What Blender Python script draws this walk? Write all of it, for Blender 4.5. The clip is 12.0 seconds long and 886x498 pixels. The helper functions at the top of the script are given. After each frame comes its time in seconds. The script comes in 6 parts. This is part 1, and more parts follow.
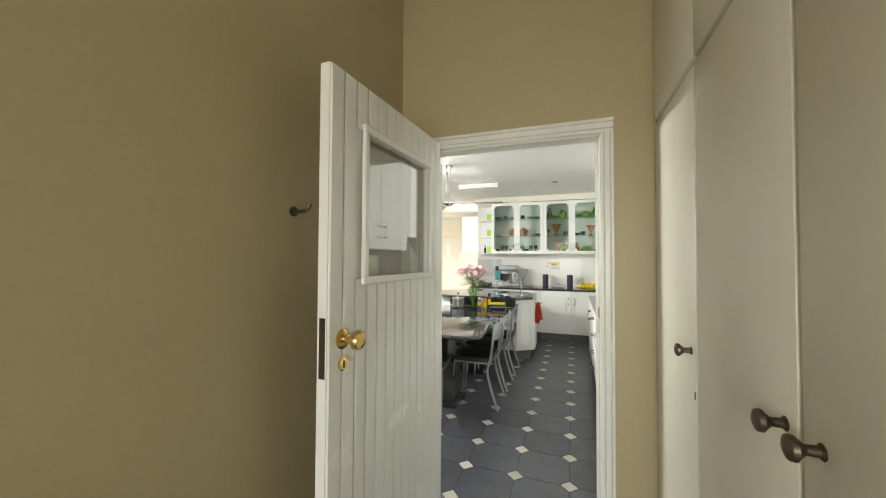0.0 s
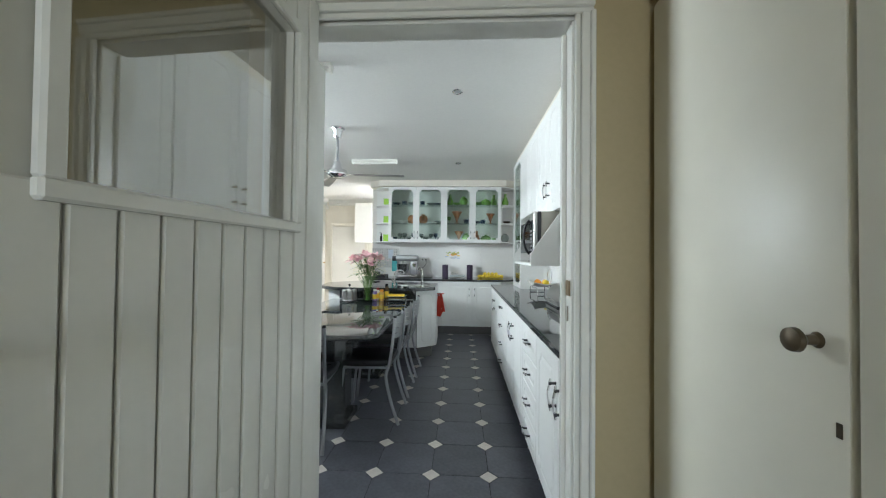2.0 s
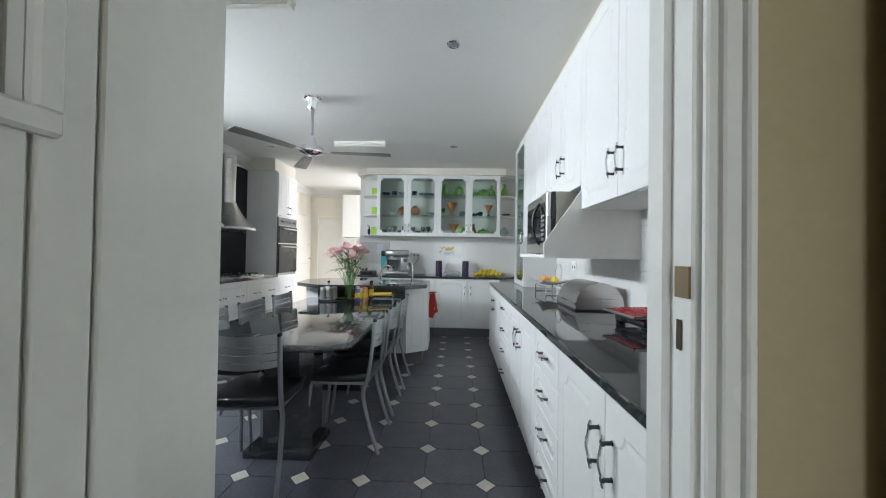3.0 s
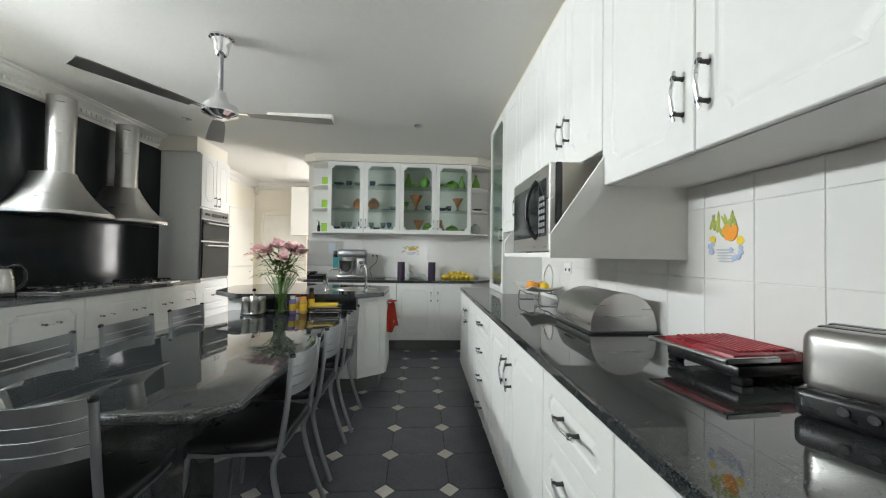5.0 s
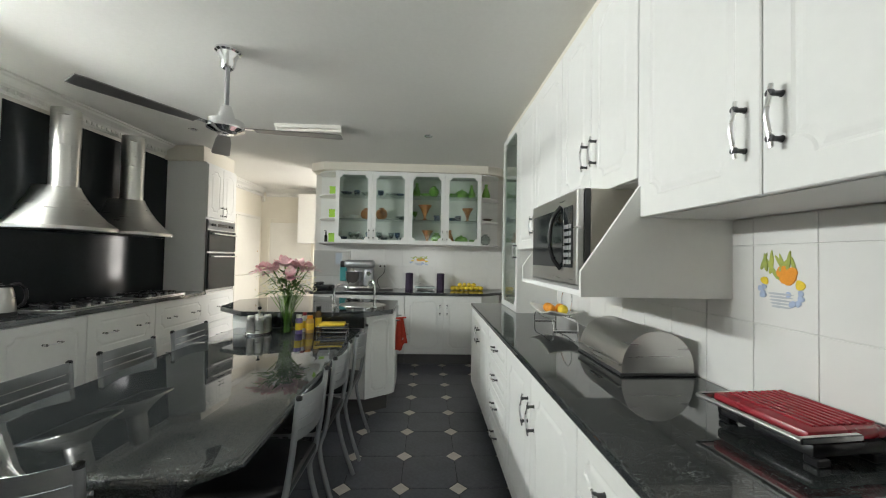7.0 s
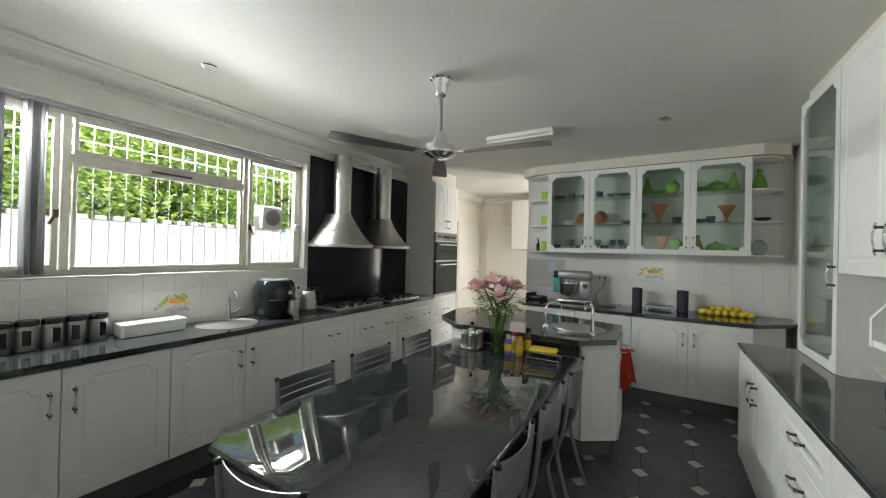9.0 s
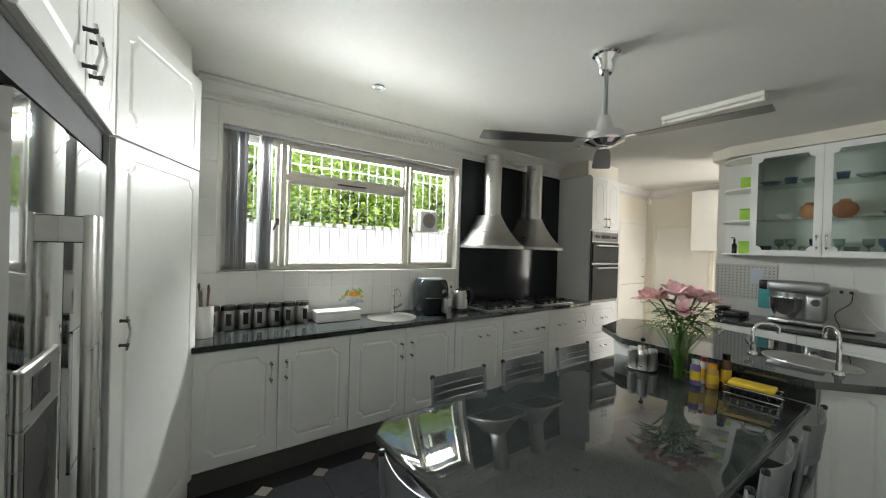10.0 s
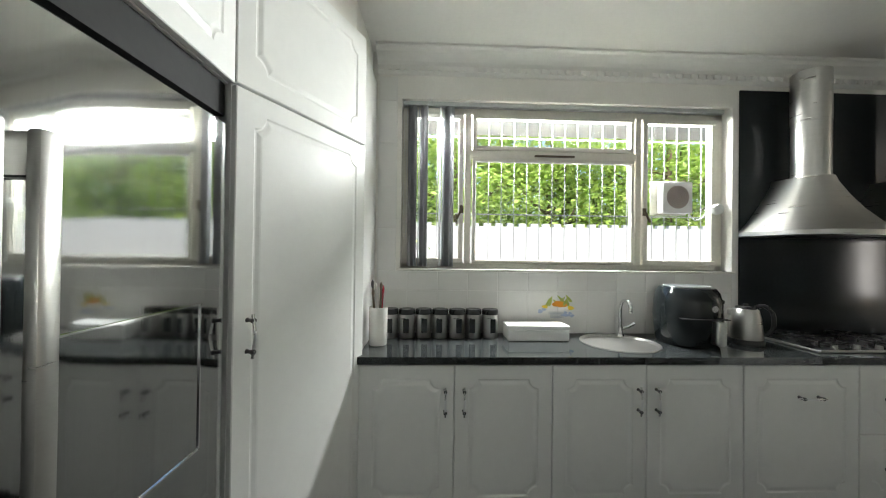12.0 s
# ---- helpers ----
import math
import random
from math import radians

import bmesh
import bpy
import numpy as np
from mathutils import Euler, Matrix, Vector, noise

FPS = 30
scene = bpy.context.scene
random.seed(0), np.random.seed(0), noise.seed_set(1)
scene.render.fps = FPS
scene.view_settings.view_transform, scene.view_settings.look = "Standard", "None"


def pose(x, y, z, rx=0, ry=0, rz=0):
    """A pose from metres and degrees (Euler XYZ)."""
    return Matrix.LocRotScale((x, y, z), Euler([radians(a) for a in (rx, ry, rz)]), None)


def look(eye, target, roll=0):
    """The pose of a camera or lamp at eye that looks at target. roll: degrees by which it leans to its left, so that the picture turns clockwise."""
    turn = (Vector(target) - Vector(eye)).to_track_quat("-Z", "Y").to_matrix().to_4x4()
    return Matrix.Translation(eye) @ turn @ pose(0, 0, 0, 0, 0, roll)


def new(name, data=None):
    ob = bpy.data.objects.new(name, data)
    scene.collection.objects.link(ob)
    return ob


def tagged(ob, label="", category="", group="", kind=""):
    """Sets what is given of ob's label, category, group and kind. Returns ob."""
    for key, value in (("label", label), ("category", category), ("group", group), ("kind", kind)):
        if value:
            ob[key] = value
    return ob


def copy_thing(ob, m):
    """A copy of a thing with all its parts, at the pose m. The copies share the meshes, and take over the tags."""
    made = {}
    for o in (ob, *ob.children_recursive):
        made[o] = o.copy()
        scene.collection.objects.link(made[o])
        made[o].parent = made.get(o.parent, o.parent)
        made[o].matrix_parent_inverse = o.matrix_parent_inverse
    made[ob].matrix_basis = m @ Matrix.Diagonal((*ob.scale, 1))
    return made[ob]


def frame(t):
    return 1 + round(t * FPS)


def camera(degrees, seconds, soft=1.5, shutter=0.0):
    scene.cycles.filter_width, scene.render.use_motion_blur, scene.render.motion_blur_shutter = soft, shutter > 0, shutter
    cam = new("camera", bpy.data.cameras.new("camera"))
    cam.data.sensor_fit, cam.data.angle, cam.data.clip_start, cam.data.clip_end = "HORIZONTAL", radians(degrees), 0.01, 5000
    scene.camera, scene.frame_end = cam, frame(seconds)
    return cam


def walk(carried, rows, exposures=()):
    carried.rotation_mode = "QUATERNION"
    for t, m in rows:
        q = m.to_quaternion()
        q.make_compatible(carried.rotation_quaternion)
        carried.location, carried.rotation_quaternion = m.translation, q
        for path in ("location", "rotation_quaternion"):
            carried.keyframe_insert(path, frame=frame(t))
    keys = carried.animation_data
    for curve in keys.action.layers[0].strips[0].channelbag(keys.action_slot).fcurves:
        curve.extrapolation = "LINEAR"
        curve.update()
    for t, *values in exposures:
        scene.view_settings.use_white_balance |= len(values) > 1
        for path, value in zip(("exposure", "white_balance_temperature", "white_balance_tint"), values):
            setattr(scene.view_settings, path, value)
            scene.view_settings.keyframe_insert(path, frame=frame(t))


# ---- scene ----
cam = camera(102.6, 12.0, 1.1)
EXPOSURES = [(0.0, 2.68, 6850, 12), (1.0, 2.35, 6300, 9), (2.0, 2.12, 5850, 10), (3.0, 1.98, 5850, 14), (5.5, 1.88, 6400, 12), (7.5, 1.65, 6500, 11), (9.0, 1.4, 6500, 11), (12.0, 1.42, 6500, 11)]
PATH = [
    (0, (0.048, 0.134, 1.467), (-0.638, 2.012, 1.516), 0.3),
    (0.5, (0.054, 0.236, 1.454), (-0.407, 2.181, 1.503), 0.4),
    (1, (-0.004, 0.384, 1.414), (-0.302, 2.361, 1.454), 0.7),
    (1.5, (-0.102, 0.576, 1.362), (-0.296, 2.566, 1.403), 0.8),
    (2, (-0.151, 0.776, 1.326), (-0.255, 2.773, 1.361), 0.6),
    (2.5, (-0.152, 1.05, 1.314), (-0.238, 3.048, 1.343), 0.7),
    (3, (-0.158, 1.305, 1.27), (-0.232, 3.304, 1.297), 0.9),
    (5, (-0.14, 2.051, 1.258), (-0.024, 4.047, 1.294), 0.8),
    (5.5, (-0.149, 2.133, 1.251), (0.007, 4.127, 1.289), 0.8),
    (6, (-0.151, 2.119, 1.263), (0.042, 4.109, 1.31), 0.8),
    (6.5, (-0.164, 2.132, 1.331), (0.014, 4.123, 1.378), 0.9),
    (8.5, (-0.242, 2.375, 1.476), (-0.931, 4.252, 1.502), 1.4),
    (9, (-0.235, 2.47, 1.529), (-1.274, 4.179, 1.54), 1.4),
    (9.5, (-0.253, 2.526, 1.547), (-1.606, 3.999, 1.546), 1.6),
    (10, (-0.348, 2.54, 1.538), (-1.979, 3.699, 1.528), 1.7),
    (10.5, (-0.525, 2.589, 1.543), (-2.355, 3.396, 1.515), 1.5),
    (11, (-0.735, 2.644, 1.534), (-2.674, 3.135, 1.505), 1.1),
    (11.5, (-0.942, 2.792, 1.49), (-2.933, 2.98, 1.472), 0.7),
    (12, (-1.115, 2.888, 1.425), (-3.114, 2.965, 1.441), 0.7),
]
walk(cam, [(t, look(eye, target, roll)) for t, eye, target, roll in PATH], EXPOSURES)
# ---- world, sun and large lights ----
world = bpy.data.worlds.new("sky")
scene.world = world
world.use_nodes = True
wn = world.node_tree.nodes
sky = wn.new("ShaderNodeTexSky")
sky.sky_type = "NISHITA"
sky.sun_disc = False
sky.sun_elevation = radians(58)
sky.sun_rotation = radians(75)
world.node_tree.links.new(sky.outputs[0], wn["Background"].inputs[0])
wn["Background"].inputs[1].default_value = 0.15


def lamp(name, kind, m, power, size=(1, 1), colour=(1, 1, 1)):
    data = bpy.data.lights.new(name, kind)
    data.energy, data.color = power, colour
    if kind == "AREA":
        data.shape, data.size, data.size_y = "RECTANGLE", size[0], size[1]
    ob = new(name, data)
    ob.matrix_world = m
    return ob


sun = lamp("sun", "SUN", look((6, 2, 10), (0, 0, 0)), 4.2, colour=(1, 0.95, 0.88))
sun.data.angle = radians(0.5)
lamp("window_daylight", "AREA", look((-3.57, 3.77, 2.215), (0, 3.77, 0.55)), 56, (2.0, 0.13), (0.95, 1.0, 0.98))
lamp("passage_daylight", "AREA", look((0.05, 9.22, 1.55), (-0.3, 7.6, 1.45)), 40, (1.25, 1.4), (1.0, 0.97, 0.92))
lamp("hall_daylight", "AREA", look((-0.2, -2.55, 1.30), (-0.2, 0, 0.25)), 8.5, (1.1, 1.0), (0.98, 1.0, 0.95))

# ---- materials ----
MATS = {}


def mat(name, colour, rough=0.5, metal=0.0, vary=0.06, scale=6.0, fine=60.0, bump=0.02, coat=0.0, alpha2=None,
        rough_vary=0.08, per_object=0.0, stretch=(1, 1, 1), trans=0.0, ior=1.45, spec=0.5):
    """A surface with coarse blotches and fine grain in colour, gloss and relief."""
    if name in MATS:
        return MATS[name]
    m = bpy.data.materials.new(name)
    m.use_nodes = True
    nt = m.node_tree
    b = nt.nodes["Principled BSDF"]
    tc = nt.nodes.new("ShaderNodeTexCoord")
    mp = nt.nodes.new("ShaderNodeMapping")
    mp.inputs["Scale"].default_value = stretch
    nt.links.new(tc.outputs["Object"], mp.inputs[0])
    n1 = nt.nodes.new("ShaderNodeTexNoise")
    n1.inputs["Scale"].default_value, n1.inputs["Detail"].default_value = scale, 4
    n2 = nt.nodes.new("ShaderNodeTexNoise")
    n2.inputs["Scale"].default_value, n2.inputs["Detail"].default_value = fine, 3
    for n in (n1, n2):
        nt.links.new(mp.outputs[0], n.inputs["Vector"])
    add = nt.nodes.new("ShaderNodeMath")
    add.operation = "ADD"
    nt.links.new(n1.outputs[0], add.inputs[0])
    nt.links.new(n2.outputs[0], add.inputs[1])
    rng = nt.nodes.new("ShaderNodeMapRange")
    rng.inputs["From Min"].default_value, rng.inputs["From Max"].default_value = 0.6, 1.4
    nt.links.new(add.outputs[0], rng.inputs["Value"])
    mix = nt.nodes.new("ShaderNodeMix")
    mix.data_type = "RGBA"
    lo = [max(0, c * (1 - vary)) for c in colour]
    hi = [min(1, c * (1 + vary)) for c in (alpha2 or colour)]
    mix.inputs[6].default_value, mix.inputs[7].default_value = (*lo, 1), (*hi, 1)
    nt.links.new(rng.outputs[0], mix.inputs[0])
    out = mix.outputs[2]
    if per_object:
        info = nt.nodes.new("ShaderNodeObjectInfo")
        r2 = nt.nodes.new("ShaderNodeMapRange")
        r2.inputs["To Min"].default_value, r2.inputs["To Max"].default_value = 1 - per_object, 1 + per_object
        nt.links.new(info.outputs["Random"], r2.inputs["Value"])
        hsv = nt.nodes.new("ShaderNodeHueSaturation")
        nt.links.new(out, hsv.inputs["Color"])
        nt.links.new(r2.outputs[0], hsv.inputs["Value"])
        out = hsv.outputs[0]
    nt.links.new(out, b.inputs["Base Color"])
    r3 = nt.nodes.new("ShaderNodeMapRange")
    r3.inputs["To Min"].default_value = max(0.02, rough - rough_vary)
    r3.inputs["To Max"].default_value = min(1, rough + rough_vary)
    nt.links.new(n1.outputs[0], r3.inputs["Value"])
    nt.links.new(r3.outputs[0], b.inputs["Roughness"])
    b.inputs["Metallic"].default_value = metal
    b.inputs["Coat Weight"].default_value = coat
    b.inputs["Coat Roughness"].default_value = 0.06
    b.inputs["Transmission Weight"].default_value = trans
    b.inputs["IOR"].default_value = ior
    b.inputs["Specular IOR Level"].default_value = spec
    if bump:
        bp = nt.nodes.new("ShaderNodeBump")
        bp.inputs["Strength"].default_value, bp.inputs["Distance"].default_value = bump * 5, 0.004
        nt.links.new(add.outputs[0], bp.inputs["Height"])
        nt.links.new(bp.outputs[0], b.inputs["Normal"])
    MATS[name] = m
    return m


def glass_mat(name, colour=(1, 1, 1), rough=0.0, gloss=0.035):
    """Thin clear glass: mostly lets light straight through, with a mirror gloss at grazing angles."""
    m = bpy.data.materials.new(name)
    m.use_nodes = True
    nt = m.node_tree
    nt.nodes.remove(nt.nodes["Principled BSDF"])
    tr = nt.nodes.new("ShaderNodeBsdfTransparent")
    tr.inputs[0].default_value = (*colour, 1)
    gl = nt.nodes.new("ShaderNodeBsdfGlossy")
    gl.inputs["Roughness"].default_value = rough
    lw = nt.nodes.new("ShaderNodeLayerWeight")
    lw.inputs[0].default_value = 0.5
    pw_ = nt.nodes.new("ShaderNodeMath")
    pw_.operation = "POWER"
    pw_.inputs[1].default_value = 4.0
    nt.links.new(lw.outputs["Facing"], pw_.inputs[0])
    fr = nt.nodes.new("ShaderNodeMapRange")
    fr.inputs["To Min"].default_value, fr.inputs["To Max"].default_value = gloss, 1.0
    nt.links.new(pw_.outputs[0], fr.inputs["Value"])
    mx = nt.nodes.new("ShaderNodeMixShader")
    nt.links.new(fr.outputs[0], mx.inputs[0])
    nt.links.new(tr.outputs[0], mx.inputs[1])
    nt.links.new(gl.outputs[0], mx.inputs[2])
    nt.links.new(mx.outputs[0], nt.nodes["Material Output"].inputs[0])
    return m


def granite_mat(name, base, fleck, rough):
    m = bpy.data.materials.new(name)
    m.use_nodes = True
    nt = m.node_tree
    b = nt.nodes["Principled BSDF"]
    tc = nt.nodes.new("ShaderNodeTexCoord")
    vo = nt.nodes.new("ShaderNodeTexVoronoi")
    vo.inputs["Scale"].default_value = 420
    no = nt.nodes.new("ShaderNodeTexNoise")
    no.inputs["Scale"].default_value, no.inputs["Detail"].default_value = 14, 6
    for n in (vo, no):
        nt.links.new(tc.outputs["Object"], n.inputs["Vector"])
    ramp = nt.nodes.new("ShaderNodeValToRGB")
    e = ramp.color_ramp.elements
    e[0].position, e[0].color = 0.45, (*base, 1)
    e[1].position, e[1].color = 0.95, (*fleck, 1)
    mul = nt.nodes.new("ShaderNodeMath")
    mul.operation = "MULTIPLY"
    sep = nt.nodes.new("ShaderNodeSeparateColor")
    nt.links.new(vo.outputs["Color"], sep.inputs[0])
    nt.links.new(sep.outputs[0], mul.inputs[0])
    r = nt.nodes.new("ShaderNodeMapRange")
    r.inputs["From Min"].default_value, r.inputs["From Max"].default_value = 0.3, 0.65
    r.inputs["To Min"].default_value, r.inputs["To Max"].default_value = 0.8, 1.02
    nt.links.new(no.outputs[0], r.inputs["Value"])
    nt.links.new(r.outputs[0], mul.inputs[1])
    nt.links.new(mul.outputs[0], ramp.inputs[0])
    nt.links.new(ramp.outputs[0], b.inputs["Base Color"])
    b.inputs["Roughness"].default_value = rough
    b.inputs["IOR"].default_value = 1.9
    MATS[name] = m
    return m


WHITE = mat("white_lacquer", (0.83, 0.83, 0.80), 0.35, spec=0.36, vary=0.02, scale=2.5, fine=30, bump=0.0015, rough_vary=0.04)
HALLWHITE = mat("cream_gloss_paint", (0.76, 0.735, 0.635), 0.36, vary=0.03, scale=2.0, fine=14, bump=0.012)
DOORWHITE = mat("white_gloss_paint", (0.79, 0.785, 0.735), 0.25, vary=0.03, scale=3, fine=40, bump=0.01)
HALLWALL = mat("tan_wall_paint", (0.45, 0.375, 0.225), 0.42, vary=0.04, scale=2, fine=70, bump=0.01)
KWALL = mat("white_wall_paint", (0.80, 0.78, 0.73), 0.6, vary=0.03, scale=2, fine=70, bump=0.01)
CREAM = mat("cream_wall_paint", (0.80, 0.76, 0.66), 0.6, vary=0.03, scale=2, fine=70, bump=0.01)
CEIL = mat("white_ceiling_paint", (0.80, 0.79, 0.75), 0.55, vary=0.03, scale=1.3, fine=50, bump=0.008)
TILE = mat("white_wall_tile", (0.80, 0.79, 0.76), 0.17, vary=0.02, scale=3, fine=20, bump=0.006, per_object=0.015)
GROUT = mat("pale_grout", (0.82, 0.81, 0.78), 0.8, vary=0.06)
FTILE = mat("dark_slate_tile", (0.105, 0.108, 0.125), 0.30, vary=0.28, scale=7, fine=45, bump=0.03, per_object=0.10)
FINSET = mat("cream_stone_inset", (0.66, 0.62, 0.55), 0.45, vary=0.12, scale=14, fine=90, bump=0.02, per_object=0.10)
FGROUT = mat("dark_grout", (0.022, 0.022, 0.024), 0.8, vary=0.2)
GRANITE = granite_mat("black_granite", (0.020, 0.023, 0.024), (0.09, 0.098, 0.098), 0.035)
STEEL = mat("brushed_steel", (0.56, 0.55, 0.53), 0.30, 1.0, vary=0.06, scale=4, fine=120, bump=0.006, stretch=(1, 1, 14))
CHROME = mat("chrome", (0.78, 0.78, 0.79), 0.08, 1.0, vary=0.02, bump=0.0)
SATIN = mat("satin_chrome", (0.80, 0.80, 0.80), 0.26, 1.0, vary=0.03, bump=0.0)
BLADE = mat("dull_blade_steel", (0.26, 0.255, 0.25), 0.35, 0.9, vary=0.06, scale=9, fine=90, bump=0.004)
FRIDGE = mat("fridge_steel", (0.46, 0.465, 0.46), 0.055, 1.0, vary=0.03, scale=3, fine=160, bump=0.002, stretch=(1, 1, 0.05), rough_vary=0.02)
GREYMETAL = mat("silver_painted_metal", (0.42, 0.43, 0.44), 0.33, 0.85, vary=0.05, scale=9, fine=90, bump=0.004)
BLACKPL = mat("black_plastic", (0.012, 0.012, 0.013), 0.28, vary=0.15, scale=8, bump=0.006)
DARKPL = mat("dark_grey_plastic", (0.05, 0.05, 0.052), 0.38, vary=0.12, scale=8, bump=0.006)
LEATHER = mat("black_leatherette", (0.018, 0.018, 0.02), 0.30, vary=0.2, scale=12, fine=160, bump=0.03)
SPLASH = mat("black_back_painted_glass", (0.022, 0.026, 0.028), 0.12, vary=0.1, bump=0.0, spec=0.2)
BGLASS = mat("black_glass", (0.012, 0.015, 0.016), 0.06, vary=0.1, bump=0.0)
PLINTH = mat("grey_plinth", (0.13, 0.125, 0.12), 0.4, vary=0.12, scale=5)
FRAMEPT = mat("cream_window_paint", (0.80, 0.77, 0.68), 0.4, vary=0.07, scale=7, fine=60, bump=0.02)
PANE = glass_mat("clear_glass", (0.97, 0.985, 0.975))
GREENPANE = glass_mat("cabinet_glass", (0.84, 0.89, 0.86), 0.02)
DOORPANE = glass_mat("reflective_door_glass", (0.80, 0.80, 0.76), 0.01, 0.20)
BRASS = mat("worn_brass", (0.72, 0.50, 0.20), 0.22, 1.0, vary=0.15, scale=12, bump=0.008)
BRONZE = mat("dark_bronze", (0.13, 0.105, 0.075), 0.35, 0.9, vary=0.2, scale=15, bump=0.01)
TRIMW = mat("white_trim_paint", (0.80, 0.78, 0.72), 0.35, vary=0.03, bump=0.008)
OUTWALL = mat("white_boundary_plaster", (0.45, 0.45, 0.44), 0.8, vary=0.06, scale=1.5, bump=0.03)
GROUND = mat("paved_ground", (0.34, 0.31, 0.27), 0.85, vary=0.15, scale=1.2, bump=0.04)


# ---- mesh helpers ----
def part(name, bm, material, parent=None, label="", smooth=0):
    me = bpy.data.meshes.new(name)
    if smooth:
        for f in bm.faces:
            f.smooth = True
        for e in bm.edges:
            if len(e.link_faces) == 2 and e.calc_face_angle(0) > radians(smooth):
                e.smooth = False
    bm.to_mesh(me)
    bm.free()
    for m in (material if isinstance(material, (list, tuple)) else [material]):
        me.materials.append(m)
    ob = new(name, me)
    ob.parent = parent
    if label:
        ob["label"] = label
    return ob


def thing(name, label, category, loc=(0, 0, 0), rz=0, group="", kind=""):
    ob = new(name)
    ob.empty_display_size = 0.05
    ob.matrix_basis = pose(*loc, 0, 0, rz)
    return tagged(ob, label, category, group, kind)


def solid(name, label, category, bm, material, loc=(0, 0, 0), rz=0, group="", kind="", smooth=0):
    ob = part(name, bm, material, None, "", smooth)
    ob.matrix_basis = pose(*loc, 0, 0, rz)
    return tagged(ob, label, category, group, kind)


def B():
    return bmesh.new()


def bx(bm, x0, x1, y0, y1, z0, z1, bev=0.0, seg=1, mi=0):
    r = bmesh.ops.create_cube(bm, size=1)
    vs = r["verts"]
    for v in vs:
        v.co = ((x0 + x1) / 2 + v.co.x * (x1 - x0), (y0 + y1) / 2 + v.co.y * (y1 - y0), (z0 + z1) / 2 + v.co.z * (z1 - z0))
    fs = {f for v in vs for f in v.link_faces}
    if bev:
        es = {e for v in vs for e in v.link_edges}
        r = bmesh.ops.bevel(bm, geom=list(es), offset=bev, segments=seg, profile=0.5, affect="EDGES")
        fs = {f for f in fs if f.is_valid} | set(r["faces"])
    for f in fs:
        f.material_index = mi
    return bm


def box(x0, x1, y0, y1, z0, z1, bev=0.0, seg=1):
    return bx(B(), x0, x1, y0, y1, z0, z1, bev, seg)


def prism(bm, pts, z0, z1, bev=0.0, seg=2, mi=0):
    """An upright prism on a polygon."""
    lo = [bm.verts.new((x, y, z0)) for x, y in pts]
    hi = [bm.verts.new((x, y, z1)) for x, y in pts]
    n = len(pts)
    fs = [bm.faces.new(lo[::-1]), bm.faces.new(hi)]
    for i in range(n):
        fs.append(bm.faces.new((lo[i], lo[(i + 1) % n], hi[(i + 1) % n], hi[i])))
    bmesh.ops.recalc_face_normals(bm, faces=fs)
    if bev:
        es = list({e for f in fs[:2] for e in f.edges})
        r = bmesh.ops.bevel(bm, geom=es, offset=bev, segments=seg, profile=0.5, affect="EDGES")
        fs = [f for f in fs if f.is_valid] + r["faces"]
    for f in fs:
        f.material_index = mi
    return bm


def slab_with_hole(pts, hole, z0, z1):
    """A flat slab on a polygon, with a hole through it."""
    bm = B()
    rings = {}
    for z in (z0, z1):
        o = [bm.verts.new((x, y, z)) for x, y in pts]
        h = [bm.verts.new((x, y, z)) for x, y in hole]
        es = [bm.edges.new((r[k], r[(k + 1) % len(r)])) for r in (o, h) for k in range(len(r))]
        bmesh.ops.triangle_fill(bm, use_beauty=True, use_dissolve=False, edges=es)
        rings[z] = (o, h)
    for q in (0, 1):
        a, b = rings[z0][q], rings[z1][q]
        for k in range(len(a)):
            bm.faces.new((a[k], a[(k + 1) % len(a)], b[(k + 1) % len(a)], b[k]))
    bmesh.ops.recalc_face_normals(bm, faces=bm.faces[:])
    return bm


def ellipse(cx, cy, rx, ry, rz=0, n=40):
    c, s = math.cos(radians(rz)), math.sin(radians(rz))
    return [(cx + rx * math.cos(t) * c - ry * math.sin(t) * s, cy + rx * math.cos(t) * s + ry * math.sin(t) * c) for t in [2 * math.pi * k / n for k in range(n)]]


def lathe(bm, prof, n=24, at=(0, 0, 0), axis="z", mi=0):
    """A turned shape from rows of (radius, height)."""
    at = Vector(at)
    rings = []
    for r, h in prof:
        ring = []
        for i in range(n):
            a = 2 * math.pi * i / n
            p = (r * math.cos(a), r * math.sin(a), h)
            if axis == "x":
                p = (h, r * math.cos(a), r * math.sin(a))
            if axis == "y":
                p = (r * math.sin(a), h, r * math.cos(a))
            ring.append(bm.verts.new(at + Vector(p)))
        rings.append(ring)
    fs = []
    for a, b in zip(rings, rings[1:]):
        for i in range(n):
            fs.append(bm.faces.new((a[i], a[(i + 1) % n], b[(i + 1) % n], b[i])))
    if prof[0][0] > 1e-4:
        fs.append(bm.faces.new(rings[0][::-1]))
    if prof[-1][0] > 1e-4:
        fs.append(bm.faces.new(rings[-1]))
    for f in fs:
        f.material_index = mi
    bmesh.ops.remove_doubles(bm, verts=[v for r in (rings[0], rings[-1]) for v in r], dist=1e-6)
    return bm


